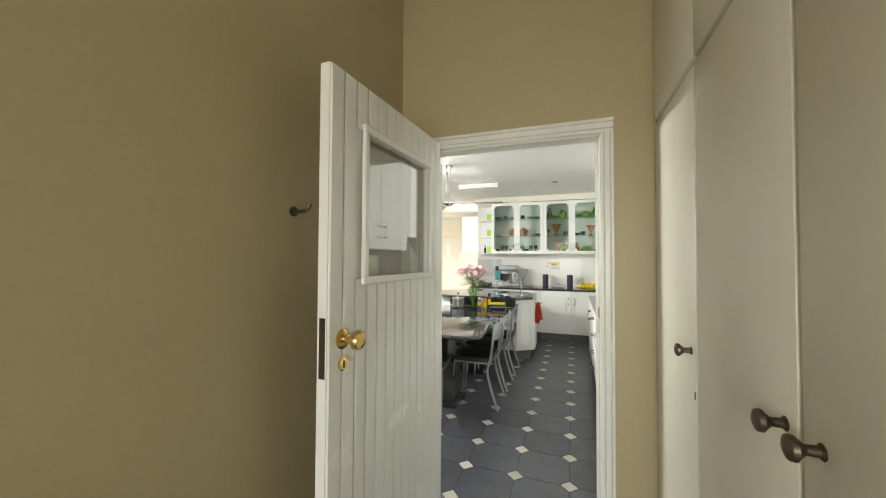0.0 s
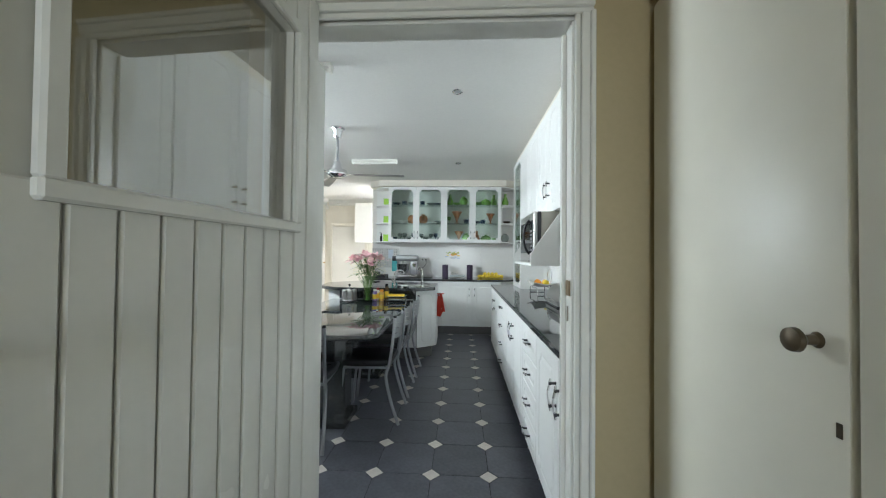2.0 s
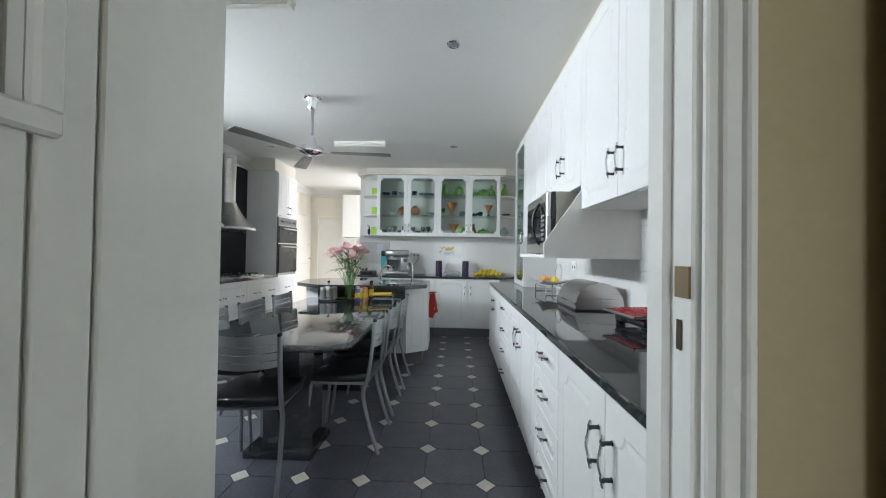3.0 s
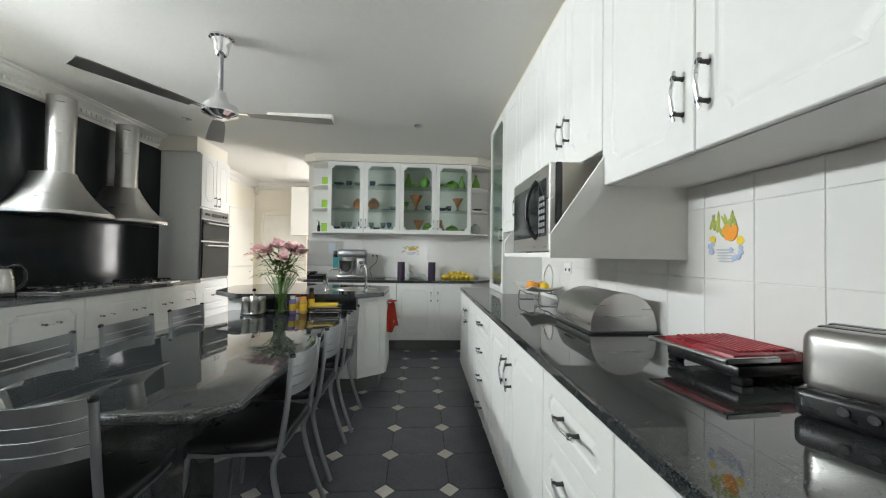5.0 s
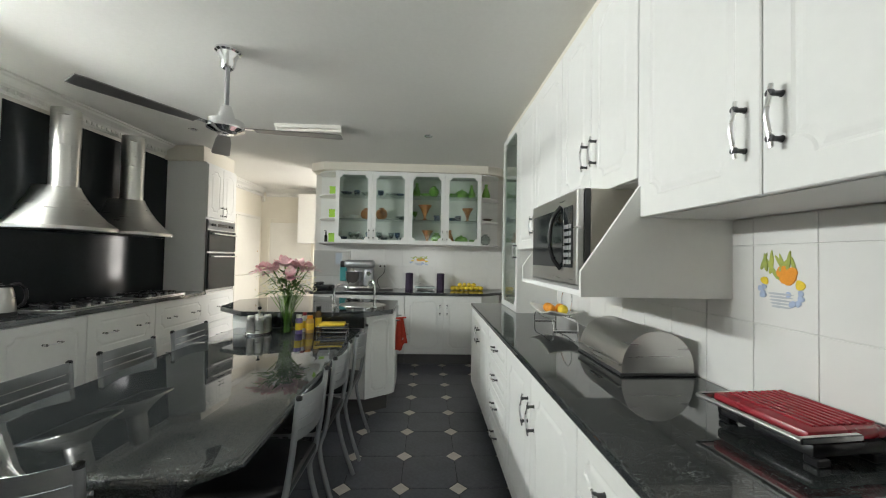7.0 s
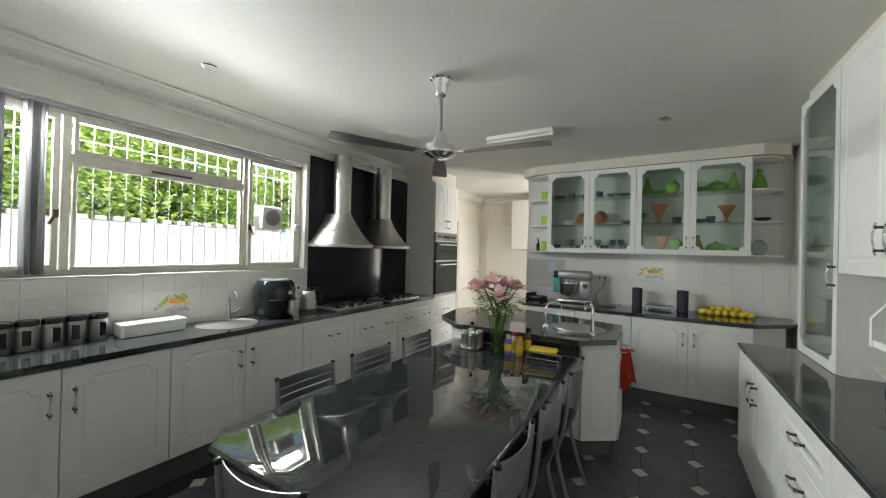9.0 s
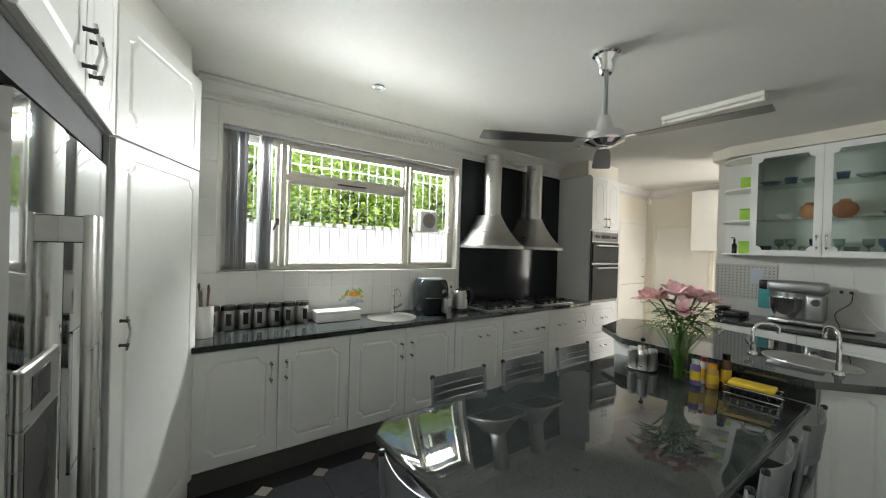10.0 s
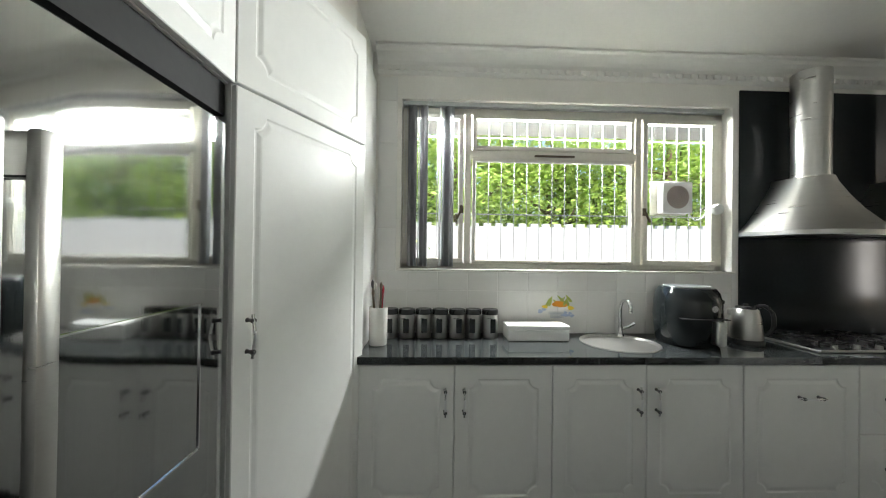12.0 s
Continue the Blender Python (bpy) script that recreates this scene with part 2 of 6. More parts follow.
def tube(bm, pts, r, n=8, mi=0, closed=False, flat=1.0):
    """A round bar along a line of points."""
    pts = [Vector(p) for p in pts]
    m = len(pts)
    rings = []
    up = Vector((0, 0, 1))
    for i, p in enumerate(pts):
        a = pts[(i - 1) % m] if closed or i else p
        b = pts[(i + 1) % m] if closed or i < m - 1 else p
        d = (b - a).normalized()
        ref = up if abs(d.z) < 0.92 else Vector((0.8, 0.6, 0))
        u = d.cross(ref).normalized()
        w = u.cross(d)
        rad = r[i] if isinstance(r, (list, tuple)) else r
        rings.append([bm.verts.new(p + (u * math.cos(t) + w * flat * math.sin(t)) * rad) for t in [2 * math.pi * k / n for k in range(n)]])
    fs = []
    for i in range(m if closed else m - 1):
        a, b = rings[i], rings[(i + 1) % m]
        off = min(range(n), key=lambda o: sum((a[k].co - b[(k + o) % n].co).length_squared for k in range(0, n, 2)))
        for k in range(n):
            fs.append(bm.faces.new((a[k], a[(k + 1) % n], b[(k + 1 + off) % n], b[(k + off) % n])))
    if not closed:
        fs += [bm.faces.new(rings[0][::-1]), bm.faces.new(rings[-1])]
    for f in fs:
        f.material_index = mi
    bmesh.ops.recalc_face_normals(bm, faces=fs)
    return bm


def curve(pts, n=6):
    """Points of a smooth line through pts."""
    pts = [Vector(p) for p in pts]
    out = []
    for i in range(len(pts) - 1):
        p0, p1, p2, p3 = pts[max(i - 1, 0)], pts[i], pts[i + 1], pts[min(i + 2, len(pts) - 1)]
        for k in range(n):
            t = k / n
            out.append(0.5 * ((2 * p1) + (p2 - p0) * t + (2 * p0 - 5 * p1 + 4 * p2 - p3) * t * t + (3 * p1 - p0 - 3 * p2 + p3) * t ** 3))
    return out + [pts[-1]]


def ball(bm, c, r, sub=2, mi=0, scale=(1, 1, 1)):
    q = bmesh.ops.create_icosphere(bm, subdivisions=sub, radius=r)
    for v in q["verts"]:
        v.co = Vector(c) + Vector((v.co.x * scale[0], v.co.y * scale[1], v.co.z * scale[2]))
    for v in q["verts"]:
        for f in v.link_faces:
            f.material_index = mi
    return bm


def scalloped(x0, x1, z0, z1, d, r):
    """Outline of a panel with hollowed corners, drawn in by d."""
    out = []
    R = r + d
    a0 = math.asin(min(1, d / R))
    for cx, cz, s in ((x0, z0, 0), (x1, z0, 1), (x1, z1, 2), (x0, z1, 3)):
        for k in range(6):
            a = a0 + (math.pi / 2 - 2 * a0) * k / 5
            p = (math.sin(a), math.cos(a))
            q = ((p[0], p[1]), (-p[1], p[0]), (-p[0], -p[1]), (p[1], -p[0]))[s]
            out.append((cx + R * q[0], cz + R * q[1]))
    return out


def routed(w, h, margin=0.065, r=0.045, t=0.02, groove=0.0035):
    """A door or drawer front of width w, height h, with a routed panel; front face at y = -t."""
    bm = B()
    e = 0.003
    outer = [(0, 0), (w, 0), (w, h), (0, h)]
    back = [bm.verts.new((x, 0, z)) for x, z in outer]
    side = [bm.verts.new((x, -t + e, z)) for x, z in outer]
    face = [bm.verts.new((min(max(x, e), w - e), -t, min(max(z, e), h - e))) for x, z in outer]
    bm.faces.new(back)
    for a, b in ((back, side), (side, face)):
        for i in range(4):
            bm.faces.new((a[i], b[i], b[(i + 1) % 4], a[(i + 1) % 4]))
    rows = [(0.0, 0.0), (0.006, groove), (0.012, groove), (0.024, 0.0003), (0.030, -0.0005)]
    loops = []
    for d, dep in rows:
        loops.append([bm.verts.new((x, -t + dep, z)) for x, z in scalloped(margin, w - margin, margin, h - margin, d, r)])
    n = len(loops[0])
    es = [bm.edges.get((face[i], face[(i + 1) % 4])) for i in range(4)]
    es += [bm.edges.new((loops[0][i], loops[0][(i + 1) % n])) for i in range(n)]
    bmesh.ops.triangle_fill(bm, use_beauty=True, use_dissolve=False, edges=es)
    for a, b in zip(loops, loops[1:]):
        for i in range(n):
            bm.faces.new((a[i], a[(i + 1) % n], b[(i + 1) % n], b[i]))
    bm.faces.new(loops[-1])
    bmesh.ops.recalc_face_normals(bm, faces=bm.faces[:])
    return bm


def handle_bm(length=0.115):
    """A bowed chrome bar on two dark posts; it stands out to -y and runs along z."""
    bm = B()
    L = length / 2
    tube(bm, curve([(0, -0.024, -L - 0.012), (0, -0.030, -L * 0.6), (0, -0.036, 0), (0, -0.030, L * 0.6), (0, -0.024, L + 0.012)], 4), 0.005, 8)
    for s in (-1, 1):
        lathe(bm, [(0.008, 0.0), (0.006, -0.004), (0.006, -0.020), (0.0085, -0.023), (0.0085, -0.031), (0.0, -0.032)], 10, (0, 0, s * L * 0.86), "y", 1)
    return bm


HANDLE_MESH = None


def add_handle(parent, x, z, along="z", name="handle"):
    global HANDLE_MESH
    if HANDLE_MESH is None:
        ob = part(name, handle_bm(), [SATIN, DARKPL], parent, "bowed chrome handle on dark posts", 40)
        HANDLE_MESH = ob.data
    else:
        ob = new(name, HANDLE_MESH)
        ob.parent = parent
        ob["label"] = "bowed chrome handle on dark posts"
    ob.matrix_basis = pose(x, -0.02, z) @ (pose(0, 0, 0, 0, 90, 0) if along == "x" else pose(0, 0, 0))
    return ob


def front(kind, parent, x, z, w, h, handles=(), along="z"):
    """A door or drawer front at x, z on a cabinet; handles: places on it."""
    ob = part(kind, routed(w - 0.004, h - 0.004, 0.05 if h < 0.25 else 0.065, 0.022 if h < 0.25 else 0.045), WHITE, parent)
    ob.matrix_basis = pose(x + 0.002, 0, z + 0.002)
    for hx, hz in handles:
        add_handle(ob, hx, hz, along)
    return ob


def base_unit(label, loc, rz, w, depth, cols, h0=0.16, h1=0.885, group="fitted kitchen base cabinets", plinth=True, body_top=None):
    """A base cabinet: its fronts are columns of (width, kind, handle side)."""
    c = thing("base_cabinet", label, "cabinet", loc, rz, group)
    part("body", box(0.001, w - 0.001, 0.0015, depth, h0 - 0.01, body_top or h1 + 0.004), WHITE, c)
    if body_top:
        part("front_rail", box(0.001, w - 0.001, 0.0015, 0.018, body_top + 0.001, h1 + 0.004), WHITE, c)
    if plinth:
        part("plinth", box(0.001, w - 0.001, 0.07, 0.085, 0.0, h0 - 0.011), PLINTH, c, "grey plinth board")
    x = 0
    for cw, kind, side in cols:
        if kind == "door":
            hx = cw - 0.045 if side == "r" else 0.045
            front("door", c, x, h0, cw, h1 - h0, [(hx, (h1 - h0) - 0.17)])
        elif kind == "flap":
            front("door", c, x, h0, cw, h1 - h0, [(cw * 0.55, (h1 - h0) - 0.16)], "x")
        elif kind == "panel":
            front("panel", c, x, h0, cw, h1 - h0)
        else:
            n = int(kind)
            hh = (h1 - h0) / n
            for i in range(n):
                front("drawer", c, x, h0 + i * hh, cw, hh, [(cw * s, hh / 2) for s in ((0.27, 0.76) if side == "two" else (0.5,))], "x")
        x += cw
    return c
# near-black colour for the shade in the gap over the fridge
GAPSHADE = mat("gap_shade_black", (0.010, 0.010, 0.010), 0.75, vary=0.2)
# ---- plan ----
EX, WX, NY, SY, CZ = 0.92, -3.31, 7.36, 1.87, 2.65   # inner faces of the kitchen's walls and its ceiling
DX0, DX1, DTOP = -0.65, 0.155, 1.995                  # the doorway from the hall
HY = 1.785                                           # hall side of the doorway wall
HX0, HX1 = -0.78, 0.36                                # hall wall and hall cupboard fronts
WY0, WY1, WZ0, WZ1 = 2.71, 4.82, 1.32, 2.37           # the window's opening


def structure(name, label, category, bm, material, smooth=0):
    return solid(name, label, category, bm, material, kind="structure", smooth=smooth)


PYN = 9.45                                            # far end of the passage wall
# kitchen walls
bm = B()
bx(bm, WX - 0.22, WX, 1.6, WY0, 0, 2.9)
bx(bm, WX - 0.22, WX, WY1, 7.5, 0, 2.9)
bx(bm, WX - 0.22, WX, WY0, WY1, 0, WZ0)
bx(bm, WX - 0.22, WX, WY0, WY1, WZ1, 2.9)
structure("wall_west", "white plastered kitchen wall with a wide window", "wall", bm, KWALL)
structure("wall_east", "white painted kitchen wall behind the fitted cupboards", "wall", box(EX, EX + 0.2, HY, PYN, 0, 2.9), KWALL)
structure("wall_north", "white painted kitchen wall behind the glazed cabinets", "wall", box(-1.82, EX, NY, NY + 0.15, 0, 2.9), KWALL)
bm = B()
bx(bm, DX1 + 0.03, EX, HY, SY, 0, 2.95)
bx(bm, WX, -1.2, HY, SY, 0, 2.95)
bx(bm, -1.2, DX0 - 0.03, HY, 2.03, 0, 2.95)
bx(bm, DX0 - 0.03, DX1 + 0.03, HY, SY, DTOP + 0.03, 2.95)
structure("wall_south", "tan and white wall with the open doorway", "wall", bm, [KWALL])
bm = B()
bx(bm, DX1 + 0.03, HX1 + 0.6, HY - 0.006, HY - 0.001, 0, 2.95)
bx(bm, HX0, DX0 - 0.03, HY - 0.006, HY - 0.001, 0, 2.95)
bx(bm, DX0 - 0.03, DX1 + 0.03, HY - 0.006, HY - 0.001, DTOP + 0.03, 2.95)
structure("wall_hall_north", "tan painted hall wall round the doorway", "wall", bm, HALLWALL)
structure("ceiling_kitchen", "white painted kitchen ceiling", "ceiling", box(WX, EX, HY + 0.01, PYN, CZ, CZ + 0.12), CEIL)

# hall
structure("wall_hall_west", "tan painted hall wall", "wall", box(HX0 - 0.15, HX0, -2.7, HY - 0.006, 0, 2.95), HALLWALL)
structure("wall_hall_east", "tan painted hall wall behind the cupboards", "wall", box(HX1 + 0.6, HX1 + 0.75, -2.7, HY - 0.006, 0, 2.95), HALLWALL)
bm = B()
bx(bm, HX0, -0.75, -2.72, -2.6, 0, 2.95)
bx(bm, 0.35, HX1 + 0.6, -2.72, -2.6, 0, 2.95)
bx(bm, -0.75, 0.35, -2.72, -2.6, 2.35, 2.95)
bx(bm, -0.75, 0.35, -2.72, -2.6, 0, 0.85)
structure("wall_hall_south", "tan painted hall wall with a window", "wall", bm, HALLWALL)
structure("ceiling_hall", "white painted hall ceiling", "ceiling", box(HX0, HX1 + 0.6, -2.7, HY - 0.007, 2.83, 2.95), CEIL)
structure("floor_hall", "dark slate hall floor", "floor", box(HX0, HX1 + 0.6, -2.7, HY + 0.05, -0.1, 0.0), FTILE)

# passage beyond the tall oven unit
PX, PY = -3.48, 9.3
structure("wall_passage_west", "cream passage wall with a stable door", "wall", box(PX - 0.15, PX, 7.5, PY, 0, 2.9), CREAM)
structure("wall_passage_return", "cream wall end behind the oven cabinet", "wall", box(PX - 0.15, WX - 0.221, 7.3, 7.499, 0, 2.9), CREAM)
bm = B()
bx(bm, PX - 0.15, -0.62, PY, PY + 0.15, 0, 2.9)
bx(bm, 0.72, EX, PY, PY + 0.15, 0, 2.9)
bx(bm, -0.62, 0.72, PY, PY + 0.15, 0, 0.8)
bx(bm, -0.62, 0.72, PY, PY + 0.15, 2.3, 2.9)
structure("wall_passage_north", "cream painted passage wall", "wall", bm, CREAM)
structure("ceiling_passage", "white painted passage ceiling", "ceiling", box(PX, WX, 7.5, PY, CZ, CZ + 0.12), CEIL)
sd = thing("door_2", "white stable door split in two leaves", "door", (PX + 0.004, 8.30, 0), 90, kind="structure")
part("lower_leaf", box(0.03, 0.87, -0.03, 0.0, 0.01, 1.0, 0.004), TRIMW, sd)
part("upper_leaf", box(0.03, 0.87, -0.03, 0.0, 1.012, 2.05, 0.004), TRIMW, sd)
part("frame", box(0.0, 0.028, -0.02, 0.0, 0, 2.1), TRIMW, sd)
part("frame", box(0.872, 0.90, -0.02, 0.0, 0, 2.1), TRIMW, sd)
part("frame", box(0.03, 0.87, -0.02, 0.0, 2.055, 2.1), TRIMW, sd)
part("handle", lathe(B(), [(0.012, 0), (0.012, -0.03), (0.02, -0.04), (0, -0.05)], 12, (0.80, -0.03, 1.12), "y"), BRASS, sd, "brass handle", 40)
part("bolt", box(0.785, 0.80, -0.042, -0.03, 1.42, 1.44), BRASS, sd)
d3 = thing("door_3", "closed white flush door in a cream frame", "door", (-3.36, PY - 0.002, 0), 0, kind="structure")
part("leaf", box(0.06, 0.86, -0.012, 0.0, 0.01, 2.0, 0.003), TRIMW, d3)
for x0, x1, z0, z1 in ((0, 0.058, 0, 2.08), (0.862, 0.92, 0, 2.08), (0.06, 0.86, 2.003, 2.08)):
    part("architrave", box(x0, x1, -0.025, 0.0, z0, z1, 0.005), CREAM, d3)
pc = thing("wall_cabinet", "plain white wall cupboard in the passage", "cabinet", (-2.64, PY - 0.36, 0), 0)
part("body", box(0, 0.8, 0, 0.355, 1.60, 2.52), WHITE, pc)
part("door", box(0.002, 0.398, -0.02, -0.001, 1.602, 2.518, 0.004), WHITE, pc)
part("door", box(0.402, 0.798, -0.02, -0.001, 1.602, 2.518, 0.004), WHITE, pc)
ps = thing("motion_sensor", "small white motion sensor in the passage corner", "sensor", (PX + 0.05, PY - 0.05, 2.46))
part("housing", box(-0.03, 0.03, -0.03, 0.03, -0.05, 0.05, 0.012, 2), TRIMW, ps)
part("bracket", tube(B(), [(0, 0, 0.045), (0, 0.0, 0.19)], 0.006, 6), TRIMW, ps)
part("lens", ball(B(), (0.018, -0.024, -0.01), 0.018, 2), TRIMW, ps)

# floor slab under the tiles
structure("floor", "dark grouted kitchen floor bed", "floor", box(WX - 0.35, EX, HY + 0.05, PYN, -0.1, -0.003), FGROUT)

# ground and outside
structure("ground", "pale paved ground outside", "ground", box(-600, WX - 0.22, -600, 600, -0.25, -0.15), GROUND)
bmw = B()
bx(bmw, -7.2, -7.0, -8, 18, -0.15, 1.86)
for i in range(130):
    y = -8 + 0.2 * i
    prism(bmw, [(-7.14, y), (-7.06, y), (-7.06, y + 0.12), (-7.14, y + 0.12)], 1.861, 1.92)
structure("boundary_wall", "white plastered boundary wall with a toothed coping", "wall", bmw, OUTWALL)
structure("roof_eave", "white painted roof eave over the window", "roof", box(-4.35, WX - 0.221, -1, 9, 2.50, 2.62), OUTWALL)


def foliage_mat():
    m = bpy.data.materials.new("leaf_green")
    m.use_nodes = True
    nt = m.node_tree
    b = nt.nodes["Principled BSDF"]
    geo = nt.nodes.new("ShaderNodeNewGeometry")
    ramp = nt.nodes.new("ShaderNodeValToRGB")
    e = ramp.color_ramp.elements
    e[0].color, e[1].color = (0.22, 0.36, 0.05, 1), (0.52, 0.64, 0.16, 1)
    nt.links.new(geo.outputs["Random Per Island"], ramp.inputs[0])
    nt.links.new(ramp.outputs[0], b.inputs["Base Color"])
    b.inputs["Roughness"].default_value = 0.5
    tl = nt.nodes.new("ShaderNodeBsdfTranslucent")
    nt.links.new(ramp.outputs[0], tl.inputs[0])
    mx = nt.nodes.new("ShaderNodeMixShader")
    mx.inputs[0].default_value = 0.4
    nt.links.new(b.outputs[0], mx.inputs[1])
    nt.links.new(tl.outputs[0], mx.inputs[2])
    nt.links.new(mx.outputs[0], nt.nodes["Material Output"].inputs[0])
    return m


LEAF = foliage_mat()
BARK = mat("brown_bark", (0.16, 0.11, 0.07), 0.9, vary=0.3, scale=10, bump=0.08)


def tree(x, y, height, spread, seed):
    rng = random.Random(seed)
    t = thing("tree", "leafy green garden tree behind the white wall", "tree", (x, y, -0.15), 0, "garden trees")
    bm = B()
    tube(bm, curve([(0, 0, 0), (0.05, 0.03, height * 0.3), (-0.06, 0.02, height * 0.55), (0.02, 0, height * 0.85)], 3), [0.13 - 0.008 * i for i in range(10)], 8)
    tips = []
    for i in range(9):
        a, z = rng.uniform(0, 6.28), height * rng.uniform(0.3, 0.75)
        tip = (math.cos(a) * spread * 0.75, math.sin(a) * spread * 0.75, z + height * 0.18)
        tube(bm, [(0, 0, z), (tip[0] * 0.5, tip[1] * 0.5, z + 0.3), tip], [0.05, 0.035, 0.012], 6)
        tips.append(tip)
    part("trunk", bm, BARK, t)
    verts, faces = [], []
    centres = []
    for i in range(70):
        a, rr = rng.uniform(0, 6.28), spread * math.sqrt(rng.random())
        z = rng.uniform(0.28, 1.0) * height
        k = 1 - 0.55 * abs(z / height - 0.6)
        centres.append((math.cos(a) * rr * k, math.sin(a) * rr * k, z))
    for c in centres:
        for j in range(150):
            p = Vector(c) + Vector((rng.gauss(0, 0.26), rng.gauss(0, 0.26), rng.gauss(0, 0.22)))
            u = Vector((rng.uniform(-1, 1), rng.uniform(-1, 1), rng.uniform(-0.5, 0.5))).normalized()
            w = u.cross(Vector((rng.uniform(-1, 1), rng.uniform(-1, 1), 1))).normalized()
            s = rng.uniform(0.04, 0.085)
            i0 = len(verts)
            verts += [p - u * s, p - w * s * 0.5, p + u * s, p + w * s * 0.5]
            faces.append((i0, i0 + 1, i0 + 2, i0 + 3))
    me = bpy.data.meshes.new("crown")
    me.from_pydata([tuple(v) for v in verts], [], faces)
    me.materials.append(LEAF)
    ob = new("crown", me)
    ob.parent = t


for i, (x, y, h, s) in enumerate([(-9.2, 1.0, 4.2, 1.7), (-9.0, 3.4, 4.6, 1.8), (-9.6, 5.8, 4.3, 1.8), (-9.1, 8.4, 4.7, 1.9), (-9.8, 11.2, 4.6, 2.0), (-10.8, 4.4, 5.4, 2.2), (-11.0, 8.0, 5.4, 2.2), (-9.6, 14, 5, 2.2), (-10.2, 2.2, 5.0, 2.1), (-10.4, 6.4, 5.2, 2.1), (-10.6, 9.8, 5.2, 2.1)]):
    tree(x, y, h, s, 11 + i)

# ---- window ----
win = thing("window_1", "wide cream steel-framed window with three lights", "window", (WX, 0, 0), 0, kind="structure")
fx0, fx1 = -0.115, -0.08
bm = B()
for a, b, c, d in ((WY0, WY1, WZ0, WZ0 + 0.035), (WY0, WY1, WZ1 - 0.06, WZ1 - 0.0), (WY0, WY0 + 0.04, WZ0, WZ1), (WY1 - 0.05, WY1, WZ0, WZ1)):
    bx(bm, fx0, fx1, a, b, c, d, 0.004)
part("window_frame", bm, FRAMEPT, win)
m1, m2, tz = 3.13, 4.25, 2.06
part("mullion", box(fx0 - 0.002, fx1 + 0.006, m1 - 0.02, m1 + 0.02, WZ0 + 0.03, WZ1 - 0.05, 0.005), FRAMEPT, win)
part("mullion", box(fx0 - 0.002, fx1 + 0.006, m2 - 0.02, m2 + 0.02, WZ0 + 0.03, WZ1 - 0.05, 0.005), FRAMEPT, win)
part("transom", box(fx0 - 0.002, fx1 + 0.004, m1, m2, tz - 0.03, tz + 0.025, 0.005), FRAMEPT, win)


def sash(y0, y1, z0, z1, w=0.03):
    bm = B()
    for a, b, c, d in ((y0, y1, z0, z0 + w), (y0, y1, z1 - w, z1), (y0, y0 + w, z0 + w, z1 - w), (y1 - w, y1, z0 + w, z1 - w)):
        bx(bm, fx0 + 0.01, fx1 + 0.012, a, b, c, d, 0.003)
    s = part("sash", bm, FRAMEPT, win)
    p = part("pane", box(fx0 + 0.02, fx0 + 0.024, y0 + w - 0.004, y1 - w + 0.004, z0 + w - 0.004, z1 - w + 0.004), PANE, s, "clear glass pane")
    p.visible_shadow = False


sash(WY0 + 0.04, m1 - 0.03, WZ0 + 0.035, WZ1 - 0.06)
sash(m1 + 0.03, m2 - 0.03, tz + 0.025, WZ1 - 0.06, 0.025)
sash(m1 + 0.03, m2 - 0.03, WZ0 + 0.035, tz - 0.03, 0.02)
sash(m2 + 0.03, WY1 - 0.05, WZ0 + 0.035, WZ1 - 0.06)
part("window_sill", box(fx1, 0.012, WY0 - 0.02, WY1 + 0.02, WZ0 - 0.012, WZ0, 0.004), TRIMW, win, "white sill")
BARS = mat("pale_burglar_bars", (0.30, 0.30, 0.29), 0.5)
for i in range(24):
    y = WY0 + 0.05 + i * (WY1 - WY0 - 0.1) / 23
    part("burglar_bar", tube(B(), [(-0.20, y, WZ0 + 0.02), (-0.20, y, WZ1 - 0.02)], 0.0032, 6), BARS, win)
for z in (1.5 + 0.18, 2.2):
    part("cross_bar", box(-0.206, -0.196, WY0 + 0.02, WY1 - 0.02, z, z + 0.008), BARS, win)

# ---- doorway frame and hall door ----
fr = thing("door_frame", "cream moulded door frame round the doorway", "door frame", (0, 0, 0), 0, kind="structure")
for x0, x1, y1 in ((DX0 - 0.03, DX0, 2.032), (DX1, DX1 + 0.03, 1.90)):
    part("jamb", box(x0, x1, HY + 0.002, y1, 0, DTOP, 0.003), DOORWHITE, fr)
part("head", box(DX0 - 0.03, DX1 + 0.03, HY + 0.002, SY - 0.002, DTOP, DTOP + 0.029), DOORWHITE, fr)


def architrave(x0, x1, y, dy, z0, z1, vertical):
    bm = B()
    for i, (a, b, d) in enumerate(((0, 0.3, 0.012), (0.3, 0.75, 0.02), (0.75, 1.0, 0.028))):
        if vertical:
            bx(bm, x0 + (x1 - x0) * a, x0 + (x1 - x0) * b, min(y, y + dy * d), max(y, y + dy * d), z0, z1, 0.003)
        else:
            bx(bm, x0, x1, min(y, y + dy * d), max(y, y + dy * d), z0 + (z1 - z0) * a, z0 + (z1 - z0) * b, 0.003)
    return bm


